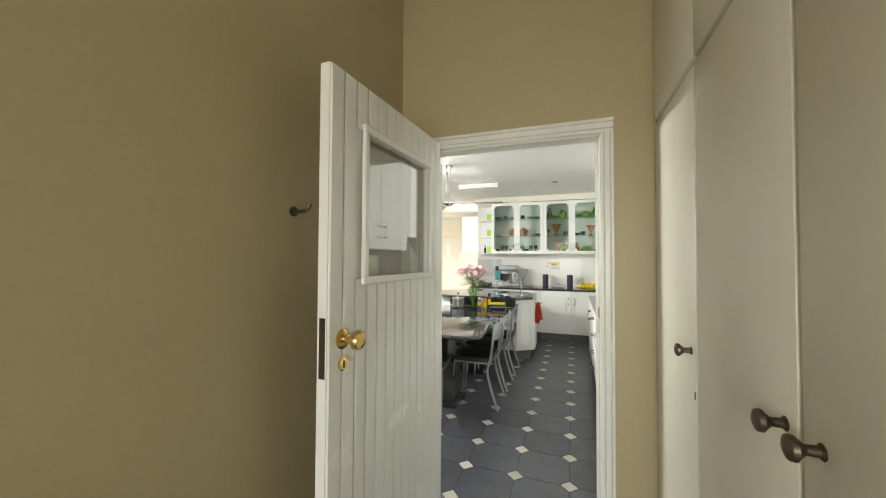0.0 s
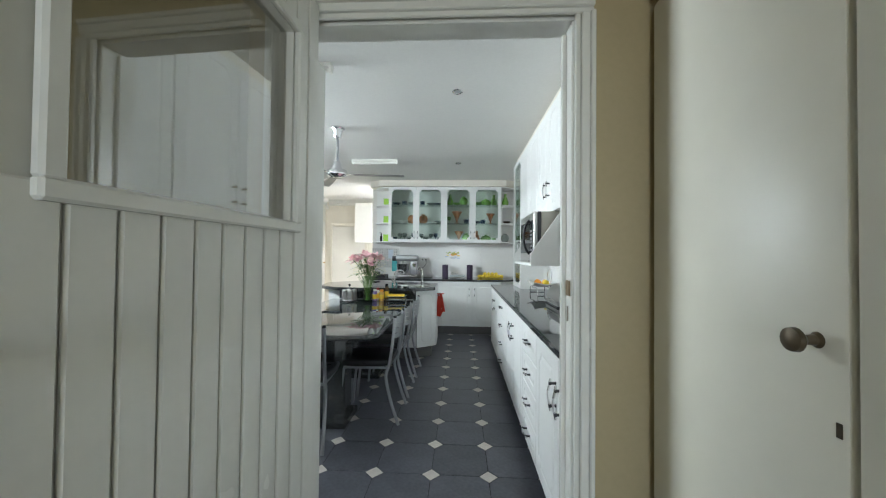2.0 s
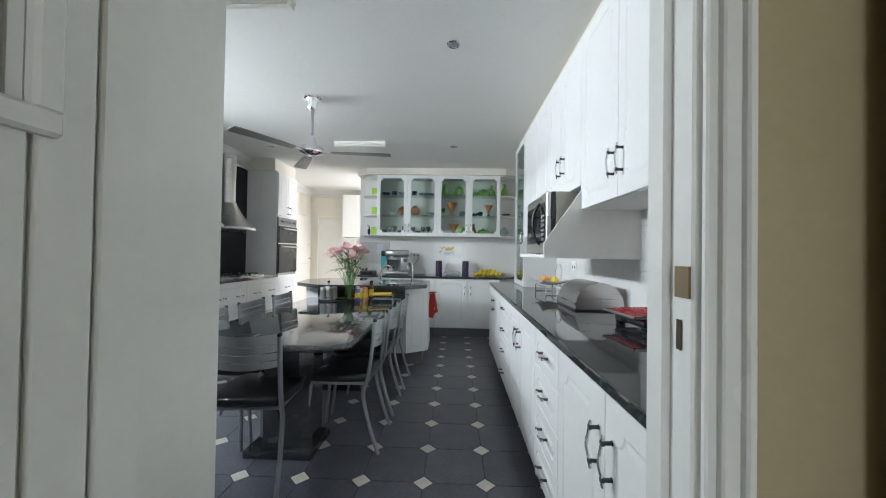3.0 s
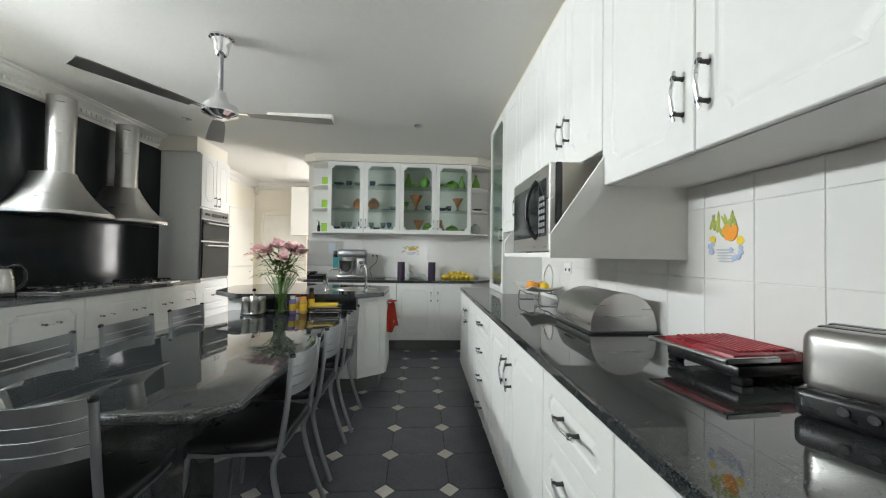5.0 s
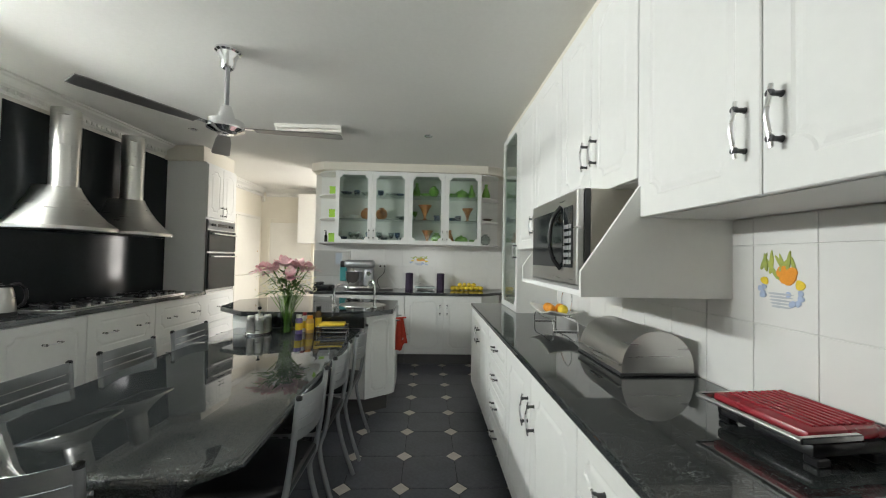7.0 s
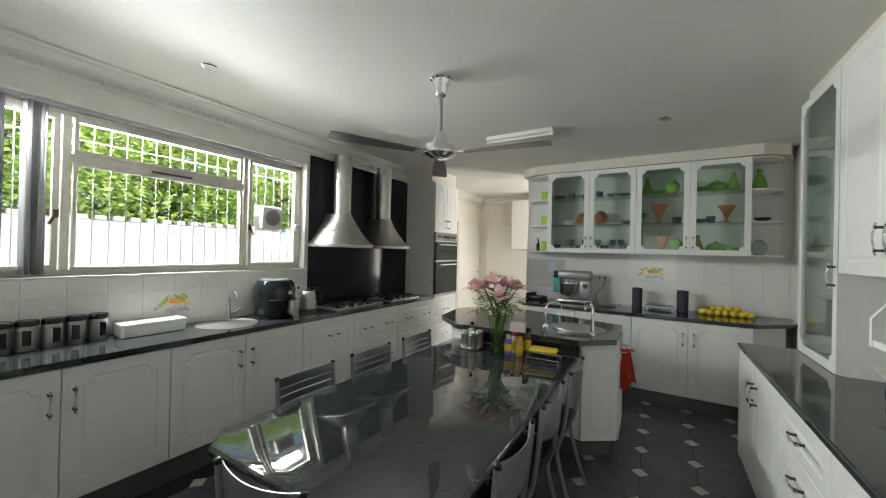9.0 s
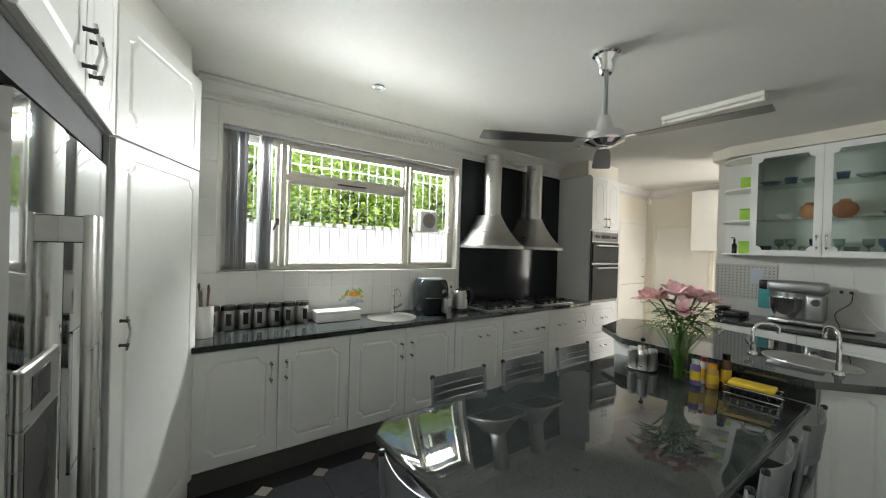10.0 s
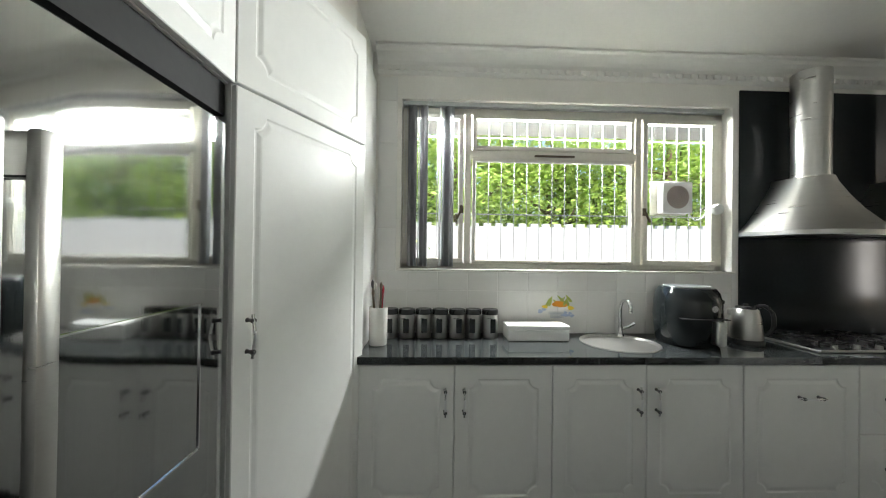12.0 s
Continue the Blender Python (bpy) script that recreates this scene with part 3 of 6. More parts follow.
part("architrave", architrave(DX1 + 0.004, DX1 + 0.056, HY - 0.007, -1, 0, DTOP + 0.008, True), DOORWHITE, fr)
part("architrave", architrave(DX0 - 0.008, DX0 - 0.064, HY - 0.007, -1, 0, DTOP + 0.008, True), DOORWHITE, fr)
part("architrave", architrave(DX0 - 0.064, DX1 + 0.056, HY - 0.007, -1, DTOP + 0.008, DTOP + 0.064, False), DOORWHITE, fr)
part("door_stop", box(DX1 - 0.012, DX1, HY + 0.05, SY - 0.02, 0, DTOP - 0.012), DOORWHITE, fr)
part("strike_plate", box(DX1 - 0.004, DX1 - 0.0005, HY + 0.004, HY + 0.034, 1.215, 1.258), mat("tarnished_brass", (0.20, 0.15, 0.09), 0.5, 0.8), fr, "worn brass strike plate")
part("bolt_hole", box(DX1 - 0.0025, DX1 - 0.0005, HY + 0.022, HY + 0.032, 1.142, 1.184), BRONZE, fr, "dark bolt slot")

door = thing("door_1", "open white boarded door with a glazed upper light", "door", (-0.557, 1.748, 0), -92.5, kind="structure")
LW, LT = 0.79, 0.04     # leaf runs along +x from its hinge, room face at +y
gx0, gx1, gz0, gz1 = 0.125, 0.617, 1.40, 1.875
bm = B()
bx(bm, 0.0, LW, -LT, -0.008, 0.012, gz0)
bx(bm, 0.0, gx0, -LT, -0.008, gz0, 2.025)
bx(bm, gx1, LW, -LT, -0.008, gz0, 2.025)
bx(bm, gx0, gx1, -LT, -0.008, gz1, 2.025)
part("leaf", bm, DOORWHITE, door)
nb = 13
bw = LW / nb
for i in range(nb):
    x0, x1 = i * bw + 0.0022, (i + 1) * bw - 0.0022
    spans = [(0.012, 2.025)]
    if x1 > gx0 and x0 < gx1:
        spans = [(0.012, gz0), (gz1, 2.025)]
    for z0, z1 in spans:
        part("board", bx(B(), x0, x1, -0.009, 0.0, z0, z1, 0.003), DOORWHITE, door)
bm = B()
for a, b, c, d in ((gx0 - 0.022, gx1 + 0.022, gz0 - 0.022, gz0 + 0.004), (gx0 - 0.022, gx1 + 0.022, gz1 - 0.004, gz1 + 0.022), (gx0 - 0.022, gx0 + 0.004, gz0, gz1), (gx1 - 0.004, gx1 + 0.022, gz0, gz1)):
    bx(bm, a, b, -0.004, 0.012, c, d, 0.004)
part("glazing_bead", bm, DOORWHITE, door)
part("pane", box(gx0, gx1, -0.030, -0.026, gz0, gz1), DOORPANE, door, "clear glass pane")
part("lock_plate", box(LW - 0.0005, LW + 0.002, -0.032, -0.012, 1.125, 1.295), BRONZE, door, "dark lock plate")
k = part("knob", lathe(B(), [(0.030, 0.0), (0.031, 0.004), (0.024, 0.010), (0.012, 0.013), (0.011, 0.030), (0.016, 0.036), (0.027, 0.046), (0.029, 0.056), (0.024, 0.066), (0.010, 0.071), (0.0, 0.072)], 24, (LW - 0.06, 0, 1.228), "y"), BRASS, door, "round brass knob", 40)
bm = lathe(B(), [(0.021, 0), (0.021, 0.004), (0.017, 0.006), (0.0, 0.006)], 18, (LW - 0.062, 0, 1.155), "y")
bx(bm, LW - 0.065, LW - 0.059, 0.0055, 0.0068, 1.143, 1.164, mi=1)
part("keyhole", bm, [BRASS, BLACKPL], door, "brass keyhole escutcheon")
bm = lathe(B(), [(0.016, 0), (0.016, 0.006), (0.0, 0.006)], 12, (0, 0, 0), "x")
tube(bm, curve([(0.004, 0, 0), (0.045, 0, 0.0), (0.062, 0, 0.012), (0.066, 0, 0.022)], 4), 0.006, 8)
solid("coat_hook", "small dark metal coat hook on the hall wall", "hook", bm, BRONZE, (HX0, 1.02, 1.61), smooth=40)

# ---- hall cupboards ----
def hall_cupboard(y0, y1, knob_side, top=2.005, up=True, inset=0.05):
    c = thing("hall_cupboard", "tall cream gloss painted built-in hall cupboard", "cupboard", (HX1, y1, 0), -90, "hall cupboards")
    w = y1 - y0
    part("body", box(0.0, w, 0.024, 0.59, 0.0, 2.82), HALLWHITE, c)
    d = part("door", box(0.003, w - 0.003, 0, 0.022, 0.06, top, 0.007, 2), HALLWHITE, c, "", 40)
    if up:
        part("upper_door", box(0.003, w - 0.003, -0.002, 0.022, top + 0.015, 2.78, 0.007, 2), HALLWHITE, c, "", 40)
    x = w - inset if knob_side == "r" else inset
    for z in (1.21,):
        part("knob", lathe(B(), [(0.012, 0), (0.008, -0.004), (0.007, -0.018), (0.012, -0.024), (0.018, -0.030), (0.017, -0.037), (0.008, -0.041), (0, -0.042)], 16, (x, 0, z), "y"), BRONZE, d, "dark bronze knob", 40)
    part("keyhole", box(x - 0.004 + (0.03 if knob_side == "r" else -0.03), x + 0.004 + (0.03 if knob_side == "r" else -0.03), -0.001, 0.004, 1.085, 1.105), BRONZE, d, "dark keyhole")
    return c


hall_cupboard(1.27, 1.755, "r", inset=0.045)
hall_cupboard(0.812, 1.267, "r", inset=0.035)
hall_cupboard(0.345, 0.809, "l", inset=0.05)
hall_cupboard(-0.6, 0.342, "l")
hall_cupboard(-1.6, -0.603, "l")
hall_cupboard(-2.58, -1.603, "l")

# ---- west run: base cabinets, worktop ----
WFX = -2.83
wd = WFX - WX - 0.002
base_unit("white base cabinet with two routed doors under the window", (WFX, 2.56, 0), 90, 0.93, wd, [(0.455, "door", "r"), (0.475, "door", "l")], 0.19)
base_unit("white base cabinet with two routed doors below the round sink", (WFX, 3.491, 0), 90, 0.955, wd, [(0.465, "door", "r"), (0.49, "door", "l")], 0.19, body_top=0.78)
base_unit("white base cabinet with one wide front beside the hob", (WFX, 4.447, 0), 90, 0.595, wd, [(0.595, "flap", "")], 0.19)
base_unit("white drawer cabinet with paired handles under the gas hob", (WFX, 5.043, 0), 90, 0.69, wd, [(0.69, "2", "two")], 0.19)
base_unit("white drawer cabinet beside the tall oven unit", (WFX, 5.734, 0), 90, 0.762, wd, [(0.762, "2", "two")], 0.19)
solid("worktop_west", "polished black granite worktop under the window", "worktop", slab_with_hole([(WX + 0.002, 2.555), (-2.80, 2.555), (-2.80, 6.497), (WX + 0.002, 6.497)], ellipse(-3.075, 3.96, 0.19, 0.19), 0.89, 0.925), GRANITE)

# ---- tall oven unit ----
tall = thing("oven_cabinet", "tall white cabinet with a built-in double oven", "cabinet", (-2.84, 6.50, 0), 90, "fitted kitchen tall cabinets")
part("body", box(0, 0.62, 0.0015, 0.46, 0.0, 2.47), WHITE, tall)
part("plinth", box(0.001, 0.619, -0.004, 0.0, 0, 0.15), PLINTH, tall)
for z0, z1, hz in ((0.19, 0.53, None), (0.535, 0.885, None)):
    front("drawer", tall, 0, z0, 0.62, z1 - z0, [(0.31, (z1 - z0) / 2)], "x")
front("door", tall, 0, 1.81, 0.31, 0.64, [(0.27, 0.09)])
front("door", tall, 0.31, 1.81, 0.31, 0.64, [(0.04, 0.09)])
solid("oven_soffit", "cream boxed-in soffit over the oven cabinet", "soffit", box(WX + 0.001, -2.86, 6.46, 7.12, 2.472, CZ - 0.001), CREAM, kind="structure")
oven = thing("double_oven", "black glass and steel built-in double oven", "oven", (-2.84, 6.51, 0), 90)
part("fascia", box(0.0, 0.60, -0.022, -0.002, 0.905, 1.79, 0.003), mat("dark_steel", (0.20, 0.20, 0.195), 0.35, 0.9), oven)
part("control_panel", box(0.008, 0.592, -0.026, -0.022, 1.67, 1.778, 0.001), DARKPL, oven, "dark control panel")
part("display", box(0.2, 0.4, -0.0275, -0.026, 1.705, 1.745), BGLASS, oven, "black display")
for kx in (0.08, 0.14, 0.46, 0.52):
    part("dial", lathe(B(), [(0.016, 0), (0.015, -0.018), (0, -0.018)], 14, (kx, -0.026, 1.725), "y"), BLACKPL, oven)
for z0, z1 in ((1.40, 1.655), (0.94, 1.38)):
    d = part("oven_door", box(0.008, 0.592, -0.04, -0.022, z0, z1, 0.004), SPLASH, oven, "black glass oven door")
    bm = B()
    tube(bm, [(0.05, -0.075, z1 - 0.04), (0.55, -0.075, z1 - 0.04)], 0.009, 10)
    for x in (0.07, 0.53):
        tube(bm, [(x, -0.04, z1 - 0.04), (x, -0.075, z1 - 0.04)], 0.007, 8)
    part("handle", bm, STEEL, d, "steel bar handle", 40)

# ---- black splashback, hoods ----
sb = thing("hob_splashback", "glossy black glass splashback behind the hob", "splashback", (WX, 4.86, 0.926))
for y0, y1, z0, z1 in ((0, 1.638, 0, 0.613), (0, 1.638, 0.615, 1.554)):
    part("glass_panel", box(0.001, 0.012, y0, y1, z0, z1, 0.001), SPLASH, sb)


def hood(yc, w=0.62):
    h = thing("cooker_hood", "brushed steel chimney cooker hood", "cooker hood", (WX + 0.013, yc, 0), 0, "cooker hoods")
    bm = B()
    dep, cw = 0.45, 0.09
    rows = [(w / 2, dep, 1.545), (w / 2, dep, 1.570), (w / 2 * 0.84, dep * 0.86, 1.625), (w / 2 * 0.66, dep * 0.74, 1.70), (w / 2 * 0.48, dep * 0.64, 1.785), (w / 2 * 0.34, dep * 0.57, 1.86), (cw + 0.003, 0.247, 1.895)]
    rings = []
    for hw, d, z in rows:
        ring = []
        for i in range(17):
            a = math.pi * i / 16
            k = 0.55
            ring.append(bm.verts.new((max(0.0, d * (abs(math.sin(a)) ** k)), -hw * math.copysign(abs(math.cos(a)) ** k, math.cos(a)), z)))
        rings.append(ring)
    for a, b in zip(rings, rings[1:]):
        for i in range(16):
            bm.faces.new((a[i], a[i + 1], b[i + 1], b[i]))
        bm.faces.new((a[16], a[0], b[0], b[16]))
    bm.faces.new(rings[0][::-1])
    bm.faces.new(rings[-1])
    bmesh.ops.recalc_face_normals(bm, faces=bm.faces[:])
    part("canopy", bm, STEEL, h, "", 35)
    part("chimney", lathe(B(), [(cw, 1.88), (cw, 2.22)], 36, (0.15, 0, 0)), STEEL, h, "", 40)
    part("upper_chimney", lathe(B(), [(cw + 0.002, 2.2205), (cw + 0.002, 2.52)], 36, (0.15, 0, 0)), STEEL, h, "", 40)
    part("filter", box(0.04, dep - 0.06, -w / 2 + 0.06, w / 2 - 0.06, 1.540, 1.5449), DARKPL, h, "dark grease filter")
    part("light_strip", box(dep - 0.05, dep - 0.03, -w / 2 + 0.12, w / 2 - 0.12, 1.541, 1.545), CHROME, h)
    return h


hood(5.16)
hood(5.82)

# cornices
def cornice(name, pts_len, loc, rz):
    bm = B()
    prof = [(0, 0), (0.12, 0), (0.12, -0.014), (0.10, -0.02), (0.09, -0.034), (0.06, -0.05), (0.036, -0.066), (0.022, -0.085), (0.022, -0.118), (0.012, -0.13), (0, -0.135)]
    a = [bm.verts.new((0, -x, z)) for x, z in prof]
    b = [bm.verts.new((pts_len, -x, z)) for x, z in prof]
    for i in range(len(prof)):
        j = (i + 1) % len(prof)
        bm.faces.new((a[i], a[j], b[j], b[i]))
    bm.faces.new(a)
    bm.faces.new(b[::-1])
    bmesh.ops.recalc_face_normals(bm, faces=bm.faces[:])
    n = int(pts_len / 0.05)
    for i in range(n):
        bx(bm, 0.01 + i * 0.05, 0.036 + i * 0.05, -0.034, -0.021, -0.116, -0.088)
    return solid(name, "white dentilled plaster cornice", "cornice", bm, CEIL, loc, rz, kind="structure")


cornice("cornice_west", 3.91, (WX + 0.001, 2.56, CZ - 0.001), 90)
cornice("cornice_passage", 2.6, (PX + 0.09, PY - 0.001, CZ - 0.001), 0)
cornice("cornice_passage_west", 1.79, (PX + 0.001, 7.5, CZ - 0.001), 90)

# ---- fridge wall ----
fridge = thing("fridge_freezer", "stainless steel side-by-side fridge freezer with a water dispenser", "fridge", (-2.20, 2.285, 0), 180)
FW = 0.90   # local x runs towards the doorway; the fronts face -y of the thing
fridge.matrix_basis = pose(-1.295, 2.285, 0, 0, 0, 180)
part("body", box(0.0, FW, 0.06, 0.40, 0.02, 1.80), DARKPL, fridge, "dark grey cabinet body")
part("side_panel", box(-0.004, 0.0, 0.06, 0.40, 0.02, 1.80), FRIDGE, fridge)
for i, (x0, x1) in enumerate(((0.003, 0.332), (0.338, FW - 0.003))):
    bm = B()
    n = 10
    for side in (0,):
        pts = []
        for k in range(n + 1):
            x = x0 + (x1 - x0) * k / n
            pts.append((x, 0.005 * ((2 * k / n - 1) ** 6)))
        pts += [(x1, 0.056), (x0, 0.056)]
        prism(bm, pts, 0.08, 1.80, 0.004, 1)
    d = part("door", bm, FRIDGE, fridge, "brushed steel door", 30)
    hx = 0.277 if i == 0 else 0.35
    bm = B()
    bx(bm, hx - 0.017, hx + 0.017, -0.062, -0.040, 0.55, 1.592, 0.006, 2)
    for z0, z1 in ((0.552, 0.61), (1.522, 1.588)):
        bx(bm, hx - 0.014, hx + 0.014, -0.045, 0.004, z0, z1, 0.003, mi=1)
    part("handle", bm, [STEEL, DARKPL], d, "upright steel bar handle with dark mounts", 40)
    if i == 0:
        dp = part("dispenser", box(0.03, 0.252, -0.008, 0.004, 0.80, 1.285, 0.004), STEEL, d, "water dispenser with a dark recess")
        bm = B()
        bx(bm, 0.042, 0.240, -0.0095, -0.0075, 0.815, 1.165)
        bx(bm, 0.075, 0.185, -0.0095, -0.0075, 1.195, 1.262)
        part("recess", bm, BLACKPL, d, "black dispenser recess")
    else:
        bm = B()
        for a, b, c, e in ((0.40, 0.785, 1.277, 1.281), (0.40, 0.785, 0.896, 0.900), (0.40, 0.404, 0.896, 1.281), (0.781, 0.785, 0.896, 1.281)):
            bx(bm, a, b, -0.003, 0.008, c, e)
        part("seam", bm, CHROME, d, "thin raised door-in-door seam")
bm = B()
bx(bm, 0, FW, 0.02, 0.40, 0.0, 0.0795)
part("base_grille", bm, BLACKPL, fridge)

fc = thing("fridge_cabinet", "white wall cabinet with two routed doors over the fridge", "cabinet", (-1.27, 2.27, 0), 180, "fitted kitchen wall cabinets")
part("body", box(0, 0.95, 0.002, 0.38, 1.93, 2.5), WHITE, fc)
# the open gap's shade is put in as a set-back black box
part("shadow_rail", box(0, 0.95, 0.012, 0.38, 1.83, 1.929), GAPSHADE, fc, "black strip painted as the shaded gap above the fridge")
front("door", fc, 0.0, 1.93, 0.475, 0.57, [(0.435, 0.12)])
front("door", fc, 0.475, 1.93, 0.475, 0.57, [(0.04, 0.12)])

pang = 180 - math.degrees(math.atan2(2.555 - 2.275, 2.85 - 2.225))
pantry = thing("pantry_cupboard", "tall white angled corner pantry with routed doors", "cupboard", (-2.225, 2.275, 0), pang, "fitted kitchen tall cabinets")
pw = math.hypot(2.555 - 2.275, -2.85 + 2.225)
bm = B()
prism(bm, [(0, 0.0015), (pw, 0.0015), (pw, 0.30), (0.0, 0.36)], 0.0, 2.46)
part("body", bm, WHITE, pantry)
front("door", pantry, 0, 0.15, pw, 1.78, [(0.05, 1.0)])
front("door", pantry, 0, 1.935, pw, 0.52)
solid("pantry_filler", "white filler panel between pantry and window wall", "panel", box(WX + 0.001, -2.852, 2.45, 2.553, 0, 2.46), WHITE)
bm = prism(B(), [(-1.27, 2.24), (-2.23, 2.24), (-2.86, 2.52), (WX + 0.001, 2.53), (WX + 0.001, SY + 0.001), (-1.27, SY + 0.001)], 2.50, CZ - 0.001)
solid("fridge_soffit", "white boxed-in soffit over the fridge and pantry", "soffit", bm, KWALL, kind="structure")

# ---- east run ----
EFX = 0.29
ed = EX - EFX - 0.002
def east_unit(label, y_hi, w, cols):
    return base_unit(label, (EFX, y_hi, 0), -90, w, ed, cols, 0.15)


east_unit("white base cabinet with two routed doors below the display cabinet", 5.75, 0.98, [(0.49, "door", "r"), (0.49, "door", "l")])
east_unit("white four-drawer base cabinet under the fruit stand", 4.769, 0.60, [(0.60, "4", "")])
east_unit("white base cabinet with two routed doors under the bread bin", 4.168, 0.945, [(0.4725, "door", "r"), (0.4725, "door", "l")])
east_unit("white four-drawer base cabinet under the grill", 3.222, 0.435, [(0.435, "4", "")])
east_unit("white base cabinet with two routed doors beside the doorway", 2.786, 0.91, [(0.455, "door", "r"), (0.455, "door", "l")])
solid("worktop_east", "polished black granite worktop along the wall cupboards", "worktop", prism(B(), [(0.262, 1.872), (EX - 0.002, 1.872), (EX - 0.002, 5.77), (0.262, 5.77)], 0.89, 0.925, 0.008), GRANITE)
UFX = 0.59
ud = EX - UFX - 0.002


def wall_unit(label, y_hi, w, z0, z1, cols, hz=0.1):
    c = thing("wall_cabinet", label, "cabinet", (UFX, y_hi, 0), -90, "fitted kitchen wall cabinets")
    part("body", box(0.001, w - 0.001, 0.0015, ud, z0, z1), WHITE, c)
    x = 0
    for cw, side in cols:
        front("door", c, x, z0, cw, z1 - z0, [(cw - 0.045 if side == "r" else 0.045, hz + 0.062)])
        x += cw
    return c


wall_unit("white wall cabinet with two tall routed doors over the toaster", 3.42, 0.96, 1.54, 2.56, [(0.48, "r"), (0.48, "l")])
wall_unit("white wall cabinet with two tall routed doors beside the doorway", 2.458, 0.586, 1.54, 2.56, [(0.293, "r"), (0.293, "l")])
wall_unit("white wall cabinet with two routed doors over the microwave", 4.165, 0.743, 1.685, 2.56, [(0.3715, "r"), (0.3715, "l")], 0.13)
wall_unit("white wall cabinet with two routed doors beside the display cabinet", 5.14, 0.973, 1.46, 2.56, [(0.4865, "r"), (0.4865, "l")])
solid("cornice_east", "white cover strip between wall cabinets and ceiling", "trim", box(UFX + 0.02, EX - 0.001, SY + 0.001, 5.76, 2.562, CZ - 0.001), CREAM, kind="structure")

# microwave shelf and microwave
ms = thing("microwave_shelf", "white open shelf housing with slanted sides for the microwave", "shelf", (0, 0, 0))
for y0 in (3.402, 4.168):
    bm = B()
    vs = [(0.356, 1.254), (EX - 0.002, 1.254), (EX - 0.002, 1.682), (0.588, 1.682), (0.356, 1.345)]
    a = [bm.verts.new((x, y0, z)) for x, z in vs]
    b = [bm.verts.new((x, y0 + 0.016, z)) for x, z in vs]
    bm.faces.new(a)
    bm.faces.new(b[::-1])
    for i in range(5):
        bm.faces.new((a[i], b[i], b[(i + 1) % 5], a[(i + 1) % 5]))
    bmesh.ops.recalc_face_normals(bm, faces=bm.faces[:])
    part("side_panel", bm, WHITE, ms)
part("shelf", box(0.358, EX - 0.002, 3.4185, 4.1675, 1.256, 1.276), WHITE, ms)
mw = thing("microwave", "stainless steel and black microwave oven on its shelf", "microwave", (0.42, 4.162, 1.277), -90)
part("case", box(0.0, 0.60, 0.045, 0.42, 0.006, 0.398, 0.004), mat("beige_steel", (0.50, 0.47, 0.41), 0.42, 0.6, vary=0.04), mw, "beige steel case")
part("front_collar", box(0.0, 0.60, 0.0195, 0.0448, 0.006, 0.398, 0.002), DARKPL, mw, "dark collar behind the door")
part("door", box(0.0, 0.60, -0.012, 0.019, 0.008, 0.396, 0.005), STEEL, mw, "steel door frame")
part("door_glass", box(0.022, 0.455, -0.015, -0.012, 0.075, 0.335, 0.001), BGLASS, mw, "black glass door")
part("control_panel", box(0.468, 0.562, -0.015, -0.0122, 0.075, 0.335, 0.001), BGLASS, mw, "black button panel")
for r in range(6):
    for c in range(3):
        part("key", box(0.476 + c * 0.028, 0.496 + c * 0.028, -0.0175, -0.0152, 0.09 + r * 0.030, 0.108 + r * 0.030), mat("grey_key", (0.30, 0.30, 0.30), 0.5), mw)
part("handle", tube(B(), curve([(0.435, -0.014, 0.065), (0.415, -0.045, 0.12), (0.405, -0.055, 0.205), (0.415, -0.045, 0.29), (0.435, -0.014, 0.345)], 5), 0.010, 10), BLACKPL, mw, "curved black door handle", 40)
part("foot", box(0.04, 0.07, 0.05, 0.08, 0.0, 0.006), BLACKPL, mw)
part("foot", box(0.52, 0.55, 0.05, 0.08, 0.0, 0.006), BLACKPL, mw)

# tall glazed cabinet on the worktop
def glazed_door(w, h, parent, x, z, pane=GREENPANE, margin=0.055, r=0.04, hside=None, hz=0.13):
    bm = B()
    t = 0.02
    outer = [(0.002, 0.002), (w - 0.002, 0.002), (w - 0.002, h - 0.002), (0.002, h - 0.002)]
    inner = scalloped(margin, w - margin, margin, h - margin, 0.0, r)
    inner2 = scalloped(margin - 0.006, w - margin + 0.006, margin - 0.006, h - margin + 0.006, 0.0, r)
    n = len(inner)
    ring = {}
    for y, inn in ((-t, inner), (0.0, inner2)):
        o = [bm.verts.new((a, y, b)) for a, b in outer]
        i_ = [bm.verts.new((a, y, b)) for a, b in inn]
        es = [bm.edges.new((o[k], o[(k + 1) % 4])) for k in range(4)] + [bm.edges.new((i_[k], i_[(k + 1) % n])) for k in range(n)]
        bmesh.ops.triangle_fill(bm, use_beauty=True, use_dissolve=False, edges=es)
        ring[y] = (o, i_)
    for k in range(4):
        bm.faces.new((ring[-t][0][k], ring[0.0][0][k], ring[0.0][0][(k + 1) % 4], ring[-t][0][(k + 1) % 4]))
    for k in range(n):
        bm.faces.new((ring[-t][1][k], ring[-t][1][(k + 1) % n], ring[0.0][1][(k + 1) % n], ring[0.0][1][k]))
    bmesh.ops.recalc_face_normals(bm, faces=bm.faces[:])
    d = part("glazed_door", bm, WHITE, parent)
    d.matrix_basis = pose(x, 0, z)
    p = part("pane", box(margin - 0.012, w - margin + 0.012, -0.008, -0.005, margin - 0.012, h - margin + 0.012), pane, d, "clear glass pane")
    p.visible_shadow = False
    if hside:
        add_handle(d, w - 0.03 if hside == "r" else 0.03, hz)
    return d


